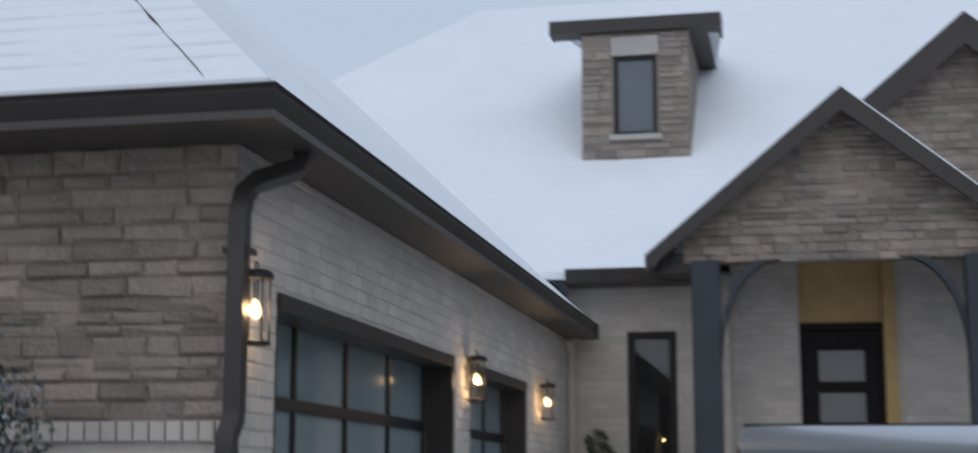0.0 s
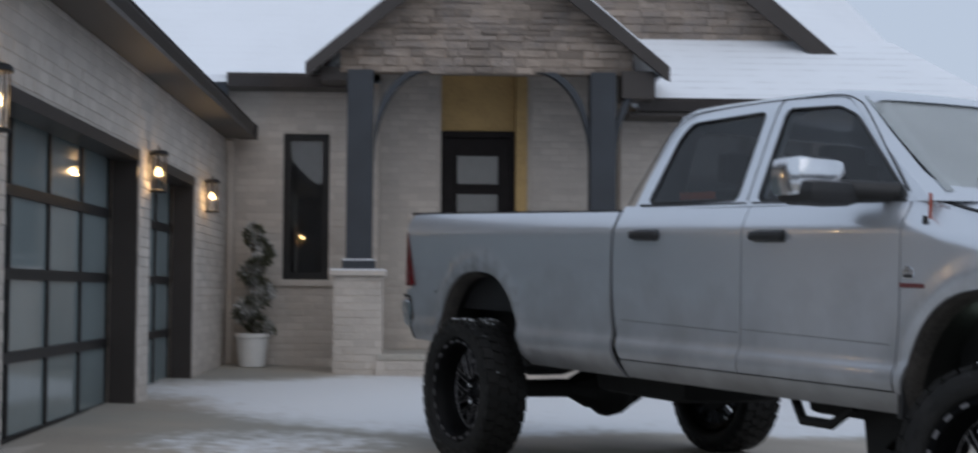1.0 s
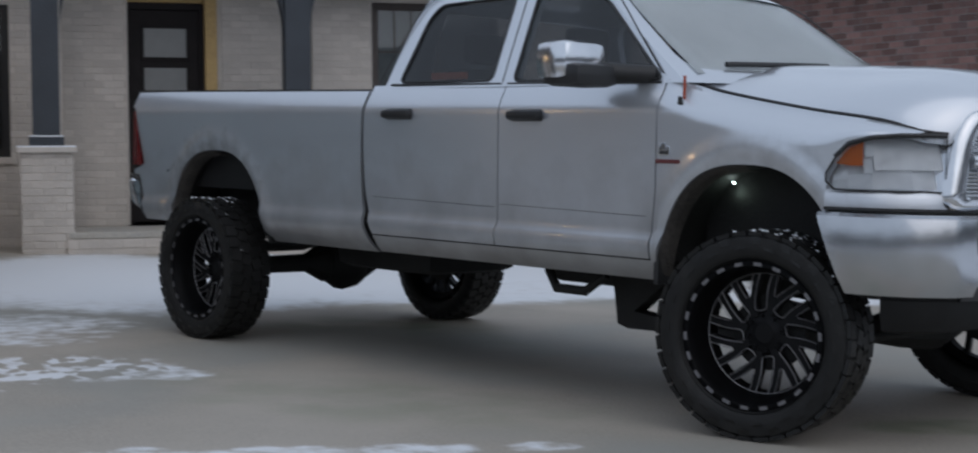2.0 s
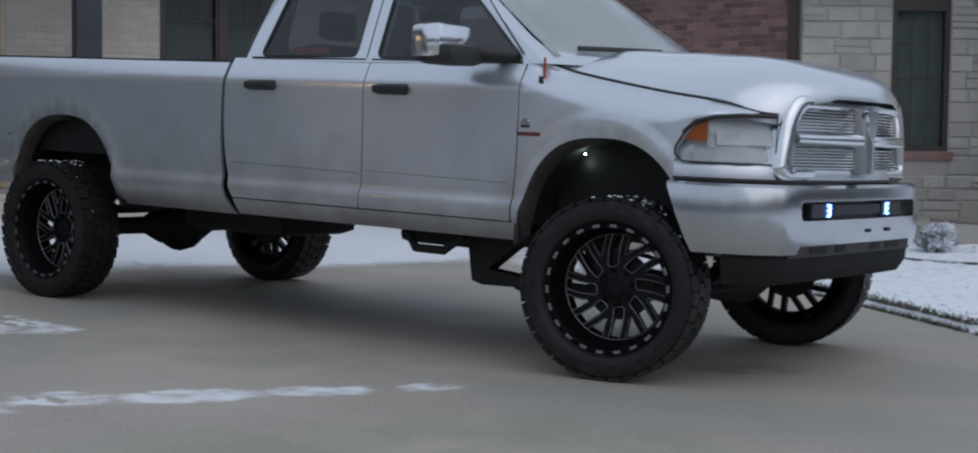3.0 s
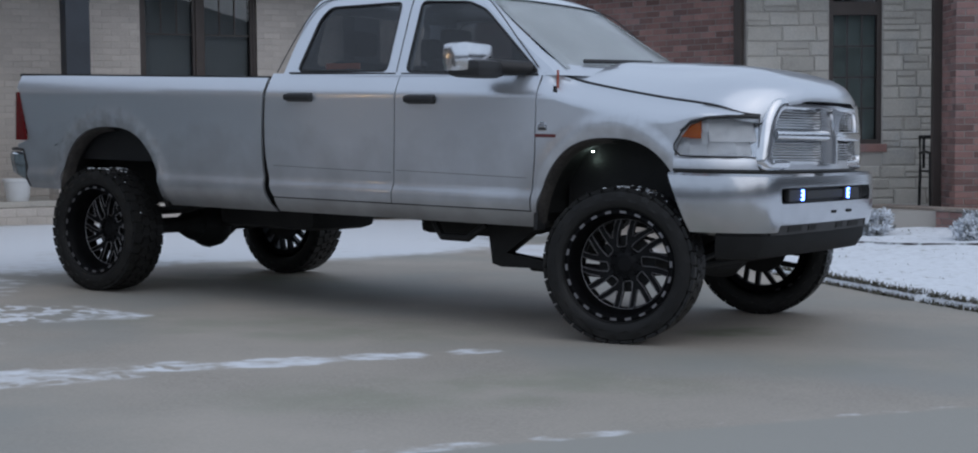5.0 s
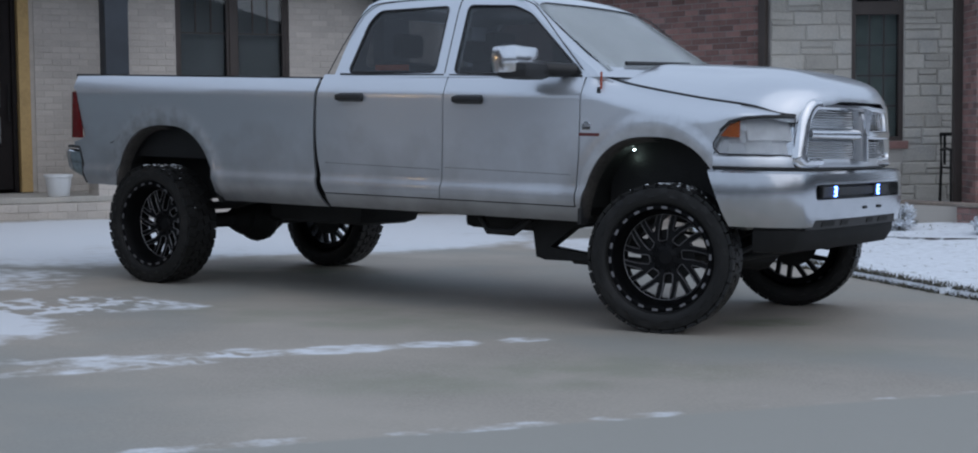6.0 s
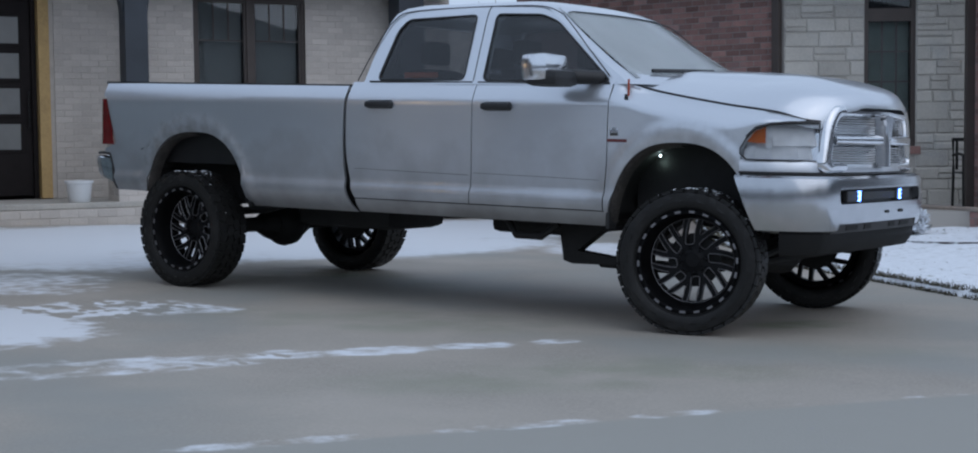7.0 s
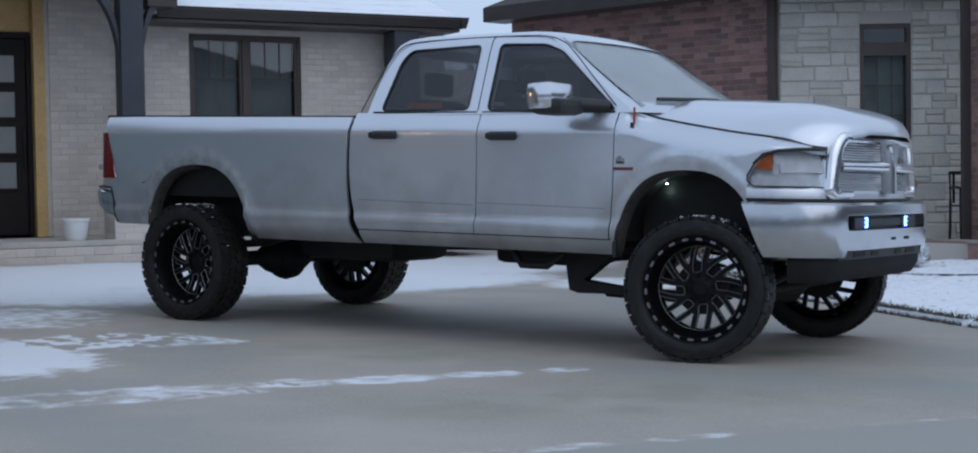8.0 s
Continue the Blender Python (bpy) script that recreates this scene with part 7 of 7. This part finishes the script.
# porch of the neighbour: a brick pier, a dark post and benches
pier = empty("brick_pier", NM @ Matrix.Translation((2.34, -1.3, 0.0)), "red brick porch pier of the neighbouring house", "pier")
pier_core = part("pier_core", box(-0.265, 0.265, -0.265, 0.265, -0.1, 3.3), M_MORTAR_GREY, pier)
tagged(local(part("dark_porch_post", box(1.97, 2.07, -1.05, -0.95, -0.1, 3.3, 0.005), M_BROWN_FRAME), NM), "slim dark brown porch post beside the pier", "post")


def bench(u, v, label):
    """A slatted black iron bench that faces along the porch."""
    b = empty("garden_bench", NM @ pose(u, v, 0.17, 0, 0, 0), label, "bench", "porch benches")
    for k in range(9):
        part("back_slat", box(-0.52 + k * 0.125, -0.49 + k * 0.125, 0.235, 0.25, 0.44, 0.80), M_STEEL_BLACK, b)
    part("back_rail", box(-0.56, 0.56, 0.23, 0.26, 0.79, 0.83, 0.006), M_STEEL_BLACK, b)
    for k in range(5):
        part("seat_slat", box(-0.56, 0.56, -0.20 + k * 0.09, -0.13 + k * 0.09, 0.40, 0.42), M_STEEL_BLACK, b)
    for s in (-1, 1):
        part("leg", tube([(s * 0.55, -0.22, 0.0), (s * 0.55, -0.20, 0.40), (s * 0.55, -0.20, 0.62)], 0.018, 6), M_STEEL_BLACK, b)
        part("leg", tube([(s * 0.55, 0.26, 0.0), (s * 0.55, 0.22, 0.42), (s * 0.55, 0.25, 0.82)], 0.018, 6), M_STEEL_BLACK, b)
        part("armrest", tube([(s * 0.55, -0.22, 0.62), (s * 0.55, 0.0, 0.64), (s * 0.55, 0.24, 0.62)], 0.018, 6), M_STEEL_BLACK, b)
    return b


bench(2.52, -0.75, "black iron slatted bench on the neighbour's porch")
tagged(local(part("porch_neighbour", box(1.0, 9.0, -1.75, 0.0, -0.4, 0.17), M_LIME_JOINT), NM), "grey stone porch of the neighbouring house", "porch", kind="structure")
edging = empty("planter_wall", pose(8.68, 1.75, 0, 0, 0, -87), "low brown brick planter wall beside the lawn", "planter wall")
wall_core = part("wall_core", box(0.0, 5.0, -0.10, 0.10, -0.4, 0.17), M_MORTAR_GREY, edging)
part("cap", box(-0.03, 5.0, -0.13, 0.13, 0.17, 0.205, 0.008), M_STONE, edging)


for x, y, r, h, s in ((7.70, 0.70, 0.19, 0.31, 21), (7.92, -0.45, 0.20, 0.33, 22), (8.15, -1.75, 0.20, 0.32, 23)):
    bush(x, y, r, h, M_SNOW_LEAF, "small round shrub covered in snow", s, 26)
bed_edge = bmesh.new()
STRIP = arc_path([(6.9, 1.9), (6.95, 0.7), (7.06, 0.0), (7.30, -0.48), (7.68, -0.98), (8.3, -1.9), (8.9, -3.2)], 5)
add_tube(bed_edge, [(x, y, ground_z(x, y) + 0.062) for x, y in STRIP], 0.018, 6)
tagged(part("lawn_edging", bed_edge, M_SOIL), "dark edging strip between lawn and bed", "edging", kind="structure")

# ---- far bare trees ----
M_BARK = material("grey_bark", (0.12, 0.11, 0.105), 0.9, spots=0.2)


def bare_tree(x, y, h, seed):
    t = empty("bare_tree", Matrix.Translation((x, y, -0.3)), "leafless winter tree behind the houses", "tree")
    rnd = random.Random(seed)
    trunk, twigs = bmesh.new(), bmesh.new()

    def grow(p, d, length, r, level):
        q = p + d * length
        mid = p + d * length * 0.5 + Vector((rnd.uniform(-1, 1), rnd.uniform(-1, 1), 0)) * length * 0.05
        add_tube(trunk if level < 2 else twigs, [p, mid, q], [r, r * 0.85, r * 0.65], 5 if level < 3 else 3)
        if level >= 5:
            return
        for _ in range(3 if level else 4):
            nd_ = (d + Vector((rnd.uniform(-0.8, 0.8), rnd.uniform(-0.8, 0.8), rnd.uniform(-0.1, 0.5)))).normalized()
            grow(p + d * length * rnd.uniform(0.6, 1.0), nd_, length * rnd.uniform(0.55, 0.75), r * 0.55, level + 1)

    grow(Vector((0, 0, 0)), Vector((0, 0, 1)), h * 0.36, h * 0.022, 0)
    part("trunk", trunk, M_BARK, t)
    part("branch_tips", twigs, M_BARK, t)
    return t


for x, y, h, s in ((13.2, 34.0, 8.6, 1), (16.0, 37.0, 7.8, 2), (10.0, 40.0, 8.0, 3), (20.5, 36.0, 7.5, 4)):
    bare_tree(x, y, h, s)

# ---- dark line beside the garage roof's hip ----
bm = bmesh.new()
rnd = random.Random(31)
slope = (rz - RZE) / (half_g - 0.07)
way, thick = [], []
for k in range(60):
    a = 0.02 + k * 0.075
    sway = 0.004 * rnd.uniform(-1, 1)
    # moved 0.30 off the hip to fit the camera's view
    way.append((RX - a - 0.30 + sway, RYE + a, RZE + a * slope + 0.004))
    thick.append(rnd.choice((0.001, 0.003, 0.006, 0.008)))
add_tube(bm, way, thick, 5)
tagged(part("trim_roof_hip", bm, M_SHINGLE), "thin dark line in the snow beside the garage hip", "hip cap", kind="structure")

# ---- ragged grass along the drive ----
M_GRASS = material("dead_dark_grass", (0.085, 0.08, 0.06), 0.9, island=0.6, second=(0.13, 0.12, 0.085), spot_scale=6)


def lawn_edge(y):
    return 4.22 + 0.03 * math.sin(y * 2.1) + (0.0 if y < -5 else 0.034 * (y + 5) ** 2 + 0.02 * (y + 5))


def grass():
    rnd = random.Random(8)
    verts, faces = [], []
    for k in range(16000):
        y = rnd.uniform(-9.0, 6.5)
        off = abs(rnd.gauss(0, 0.11)) - 0.03 if k % 4 else rnd.uniform(0.0, 4.0)
        if k % 4 == 0 and noise.noise((y * 2.2, off * 2.2, 4.0)) < 0.05:
            continue
        if off < 0.12 and noise.noise((y * 5.0, 2.0, 0.0)) < -0.28:
            continue
        x = lawn_edge(y) + off
        z = ground_z(x, y) + (0.0 if off < 0.03 else 0.045)
        h = rnd.uniform(0.012, 0.045) if off < 0.3 else rnd.uniform(0.012, 0.035)
        a = rnd.uniform(0, 2 * math.pi)
        w = rnd.uniform(0.004, 0.010)
        dx, dy = math.cos(a) * w, math.sin(a) * w
        lx, ly = rnd.uniform(-0.04, 0.025), rnd.uniform(-0.03, 0.03)
        n = len(verts)
        verts += [(x - dx, y - dy, z), (x + dx, y + dy, z), (x + lx, y + ly, z + h)]
        faces.append((n, n + 1, n + 2))
    me = bpy.data.meshes.new("grass_blades")
    me.from_pydata(verts, [], faces)
    me.materials.append(M_GRASS)
    return tagged(new("grass_blades", me), "dark dead grass along the edge of the lawn", "grass", kind="stuff")


grass()

# ---- bricks and stones ----
B_WHITE = material("limewashed_brick_face", (0.540, 0.495, 0.448), 0.85, spots=0.16, spot_scale=2.2, grain=0.1, grain_scale=50, bump=0.5, bump_scale=90, jitter=0.085)
B_RED = material("red_brick_face", (0.25, 0.142, 0.125), 0.9, spots=0.3, spot_scale=5, grain=0.2, grain_scale=60, bump=0.4, bump_scale=90, second=(0.20, 0.14, 0.135), jitter=0.38)
S_LEDGE = material("ledger_stone_face", (0.305, 0.25, 0.207), 0.9, spots=0.3, spot_scale=5.0, grain=0.25, grain_scale=40, bump=0.8, bump_scale=40, second=(0.215, 0.19, 0.175), second_at=0.5, jitter=0.24)
S_LIME = material("cut_limestone_face", (0.45, 0.425, 0.38), 0.9, spots=0.18, spot_scale=3, grain=0.12, grain_scale=40, bump=0.5, bump_scale=60, second=(0.36, 0.355, 0.34), jitter=0.14)
PIECE_MESHES = {}
FACES = ((4, 5, 6, 7), (8, 9, 5, 4), (9, 10, 6, 5), (10, 11, 7, 6), (11, 8, 4, 7), (0, 1, 9, 8), (1, 2, 10, 9), (2, 3, 11, 10), (3, 0, 8, 11))


def piece_points(l, d, h, edge, rough, rnd):
    """A block with a worn front; its back lies at y 0 and its front towards +y."""
    j = lambda: rnd.uniform(-rough, rough)
    back = [(-l / 2, -0.01, -h / 2), (l / 2, -0.01, -h / 2), (l / 2, -0.01, h / 2), (-l / 2, -0.01, h / 2)]
    e = min(edge, l * 0.3, h * 0.3)
    front = [(sx * (l / 2 - e) + j(), d + j(), sz * (h / 2 - e) + j() * 0.5) for sx, sz in ((-1, -1), (1, -1), (1, 1), (-1, 1))]
    rim = [(sx * l / 2 + j() * 0.5, max(0.002, d - e + j() * 0.5), sz * h / 2 + j() * 0.4) for sx, sz in ((-1, -1), (1, -1), (1, 1), (-1, 1))]
    return back + front + rim


def piece_mesh(name, l, d, h, edge, rough, mat, variant):
    key = (name, round(l / 0.02), round(d / 0.004), round(h / 0.01), mat.name, variant)
    if key not in PIECE_MESHES:
        me = bpy.data.meshes.new(name)
        me.from_pydata(piece_points(l, d, h, edge, rough, random.Random(str(key))), [], FACES)
        me.materials.append(mat)
        PIECE_MESHES[key] = me
    return PIECE_MESHES[key]


def lay(parent, name, pieces, m, mat, mat_joined, near, edge, rough, seed, limit=300):
    """Blocks (u, z, length, height, depth) on the plane m (x along, y out, z up): those that near(u, z) picks are parts, the rest one joined mesh."""
    rnd = random.Random(seed)
    verts, faces = [], []
    count = 0
    for u, z, l, h, d in pieces:
        at = m @ Matrix.Translation((u, 0, z)) @ pose(0, 0, 0, 0, rnd.uniform(-0.4, 0.4), 0)
        if near(u, z) and count < limit:
            me = piece_mesh(name, l, d, h, edge, rough, mat, rnd.randrange(4))
            ob = new(name, me)
            ob.parent = parent
            ob.matrix_basis = at
            count += 1
        else:
            n = len(verts)
            verts += [tuple(at @ Vector(p)) for p in piece_points(l, d, h, edge, rough, rnd)]
            faces += [tuple(n + i for i in f) for f in FACES]
    if verts:
        me = bpy.data.meshes.new(name + "s")
        me.from_pydata(verts, [], faces)
        me.materials.append(mat_joined)
        ob = new(name + "s", me)
        ob.parent = parent
        ob["kind"] = "stuff"


def courses(u0, u1, z0, z1, length, height, joint, seed, holes=(), span=None, depth=(0.004, 0.008)):
    """A running bond over a rectangle, leaving out the holes; span(z) narrows a course."""
    rnd = random.Random(seed)
    out = []
    z, row = z0, 0
    while z + height * 0.6 < z1:
        h = min(height, z1 - z) - joint
        a, b = (u0, u1) if span is None else span(z + h / 2)
        runs = [(a, b)]
        for ha, hb, hz0, hz1 in holes:
            if z + h > hz0 and z < hz1:
                runs = [q for r in runs for q in ((r[0], min(r[1], ha)), (max(r[0], hb), r[1])) if q[1] - q[0] > 0.02]
        for ra, rb in runs:
            k = math.floor((ra - u0) / length) - 1
            while True:
                s = u0 + k * length + (length / 2 if row % 2 else 0)
                if s >= rb:
                    break
                p, q = max(s, ra), min(s + length - joint, rb)
                if q - p > 0.025:
                    out.append(((p + q) / 2, z + h / 2, q - p, h, rnd.uniform(*depth)))
                k += 1
        z += height
        row += 1
    return out


def rubble(u0, u1, z0, z1, lengths, heights, joint, seed, holes=(), span=None, depth=(0.008, 0.026), split=0.0):
    """Random courses of stones of uneven length and height."""
    rnd = random.Random(seed)
    out = []
    z = z0
    while z < z1 - 0.02:
        h = min(rnd.uniform(*heights), z1 - z)
        if z1 - z - h < 0.03:
            h = z1 - z
        a, b = (u0, u1) if span is None else span(z + h / 2)
        runs = [(a, b)]
        for ha, hb, hz0, hz1 in holes:
            if z + h > hz0 + 0.01 and z < hz1 - 0.01:
                runs = [q for r in runs for q in ((r[0], min(r[1], ha)), (max(r[0], hb), r[1])) if q[1] - q[0] > 0.02]
        for ra, rb in runs:
            p = ra
            while p < rb - 0.02:
                l = rnd.uniform(*lengths)
                if rb - p - l < lengths[0] * 0.5:
                    l = rb - p
                if split and h > 0.15 and rnd.random() < split:
                    k = rnd.uniform(0.38, 0.62) * h
                    out.append((p + l / 2, z + k / 2, l - joint, k - joint, rnd.uniform(*depth)))
                    out.append((p + l / 2, z + (h + k) / 2, l - joint, h - k - joint, rnd.uniform(*depth)))
                else:
                    out.append((p + l / 2, z + h / 2, l - joint, h - joint, rnd.uniform(*depth)))
                p += l
        z += h
    return out


def facing(x, y, turn):
    """A plane whose outward side looks along +y turned by so many degrees."""
    return pose(x, y, 0, 0, 0, turn)


# faces that look along -y have their u running against x: u = -x
def minus(pieces):
    return [(-u, z, l, h, d) for u, z, l, h, d in pieces]


SOUTH = lambda y: facing(0, y, 180)
EAST = lambda x: facing(x, 0, -90)          # u runs against y
W_ARGS = (0.24, 0.085, 0.010)
G_HOLES = [(a, b, lo, hi + 0.02) for a, b, lo, hi in G_DOORS]
lay(wall_garage, "brick", minus(courses(GY + 0.02, FY - 0.01, 0.02, 2.88, *W_ARGS, 1, G_HOLES)), EAST(GX), B_WHITE, M_BRICK_WHITE, lambda u, z: -u < 2.6, 0.005, 0.0015, 1)
lay(wall_end_low, "brick", minus(courses(-9.0, GX - 0.005, 0.0, 1.40, *W_ARGS, 2)), SOUTH(GY), B_WHITE, M_BRICK_WHITE, lambda u, z: -u > -5.6, 0.005, 0.0015, 2)
lay(wall_end_low, "rowlock_brick", minus(courses(-9.0, GX - 0.005, 1.40, 1.505, 0.085, 0.105, 0.010, 3, depth=(0.022, 0.03))), SOUTH(GY), B_WHITE, M_BRICK_WHITE, lambda u, z: -u > -6.5, 0.005, 0.0015, 3)
lay(wall_front, "brick", minus(courses(GX + 0.01, -1.73, 0.02, 3.48, *W_ARGS, 4, [(-2.90, -2.33, 1.06, 2.96)])), SOUTH(FY), B_WHITE, M_BRICK_WHITE, lambda u, z: z > 0.3, 0.005, 0.0015, 4)
lay(wall_entry, "brick", minus(courses(-1.71, 1.29, 0.30, 3.80, *W_ARGS, 5, [(-0.97, 0.21, 0.25, 3.80)])), SOUTH(EY), B_WHITE, M_BRICK_WHITE, lambda u, z: z < 3.2, 0.005, 0.0015, 5)
lay(wall_side, "brick", minus(courses(1.31, 5.885, 0.30, 3.16, *W_ARGS, 6, [(2.06, 3.73, 1.10, 3.08)])), SOUTH(FY), B_WHITE, M_BRICK_WHITE, lambda u, z: -u < 4.3 and z > 0.6, 0.005, 0.0015, 6)
for k, (x0, x1) in enumerate(((-2.20, -1.62), (0.62, 1.26))):
    x0, x1 = x0 + 0.012, x1 - 0.012
    lay(PIERS[k], "brick", minus(courses(x0, x1, 0.03, 1.19, *W_ARGS, 10 + k)), SOUTH(7.472), B_WHITE, M_BRICK_WHITE, lambda u, z: True, 0.005, 0.0015, 10 + k)
    lay(PIERS[k], "brick", minus(courses(7.475, 8.02, 0.03, 1.19, *W_ARGS, 14 + k)), EAST(x1), B_WHITE, M_BRICK_WHITE, lambda u, z: True, 0.005, 0.0015, 14 + k)
    lay(PIERS[k], "brick", courses(7.475, 8.02, 0.03, 1.19, *W_ARGS, 18 + k), facing(x0, 0, 90), B_WHITE, M_BRICK_WHITE, lambda u, z: True, 0.005, 0.0015, 18 + k)
lay(porch_floor, "brick", minus(courses(-1.70, 6.0, 0.0, 0.215, 0.24, 0.1075, 0.010, 22)), SOUTH(7.42), B_WHITE, M_BRICK_WHITE, lambda u, z: True, 0.005, 0.0015, 22)
lay(wall_end_high, "stone", minus(rubble(-9.0, GX + 0.015, 1.51, 2.87, (0.13, 0.38), (0.052, 0.11), 0.004, 30)), SOUTH(GY), S_LEDGE, M_STONE, lambda u, z: -u > -6.3, 0.018, 0.012, 30)


def under_rake(xc, apex, slope, half):
    def span(z):
        w = max(0.02, min(half, (apex - 0.10 - z) / slope))
        return xc - w, xc + w
    return span


lay(wall_porch_gable, "stone", minus(rubble(0, 0, 3.585, 5.30, (0.12, 0.36), (0.052, 0.11), 0.004, 33, span=under_rake(-0.42, 5.44, 0.835, 1.74))), SOUTH(7.78), S_LEDGE, M_STONE, lambda u, z: True, 0.018, 0.012, 33)
lay(wall_big_gable, "stone", minus(rubble(0, 0, 3.9, 6.60, (0.13, 0.40), (0.055, 0.115), 0.004, 36, span=under_rake(1.08, 6.753, 0.845, 3.3))), SOUTH(9.62), S_LEDGE, M_STONE, lambda u, z: 0.0 < -u < 4.2 and z > 4.2, 0.018, 0.012, 36)
lay(dorm_wall, "stone", minus(rubble(-3.64, -2.24, 5.30, 7.05, (0.15, 0.45), (0.06, 0.12), 0.006, 39, [(-3.25, -2.63, 5.60, 7.0)])), SOUTH(10.40), S_LEDGE, M_STONE, lambda u, z: True, 0.014, 0.009, 39)
# the neighbouring house
lay(wall_stone, "stone", minus(rubble(0.0, 7.5, -0.1, 3.36, (0.16, 0.46), (0.12, 0.25), 0.009, 42, [(NWIN[0], NWIN[1], NWIN[2] - 0.10, NWIN[3])], depth=(0.010, 0.024), split=0.3)), facing(0, 0, 180), S_LIME, M_LIMESTONE, lambda u, z: -u < 3.9, 0.014, 0.008, 42)
lay(wall_nbrick, "brick", courses(0.13, 4.44, -0.1, 3.36, 0.21, 0.075, 0.010, 45), facing(0, 0, 0), B_RED, M_BRICK_RED, lambda u, z: z > 1.7 and u < 2.9, 0.004, 0.0015, 45)
lay(pier_core, "brick", minus(courses(-0.265, 0.265, 0.15, 3.3, 0.21, 0.075, 0.010, 48)), facing(0, -0.265, 180), B_RED, M_BRICK_RED, lambda u, z: True, 0.004, 0.0015, 48)
lay(pier_core, "brick", courses(-0.265, 0.265, 0.15, 3.3, 0.21, 0.075, 0.010, 49), facing(-0.265, 0, 90), B_RED, M_BRICK_RED, lambda u, z: True, 0.004, 0.0015, 49)
lay(pier_core, "brick", minus(courses(-0.265, 0.265, 0.15, 3.3, 0.21, 0.075, 0.010, 50)), facing(0.265, 0, -90), B_RED, M_BRICK_RED, lambda u, z: z < 2.5, 0.004, 0.0015, 50)
lay(wall_core, "brick", minus(courses(0.0, 5.0, -0.13, 0.17, 0.21, 0.075, 0.010, 51)), facing(0, -0.10, 180), B_RED, M_BRICK_RED, lambda u, z: True, 0.004, 0.0015, 51)
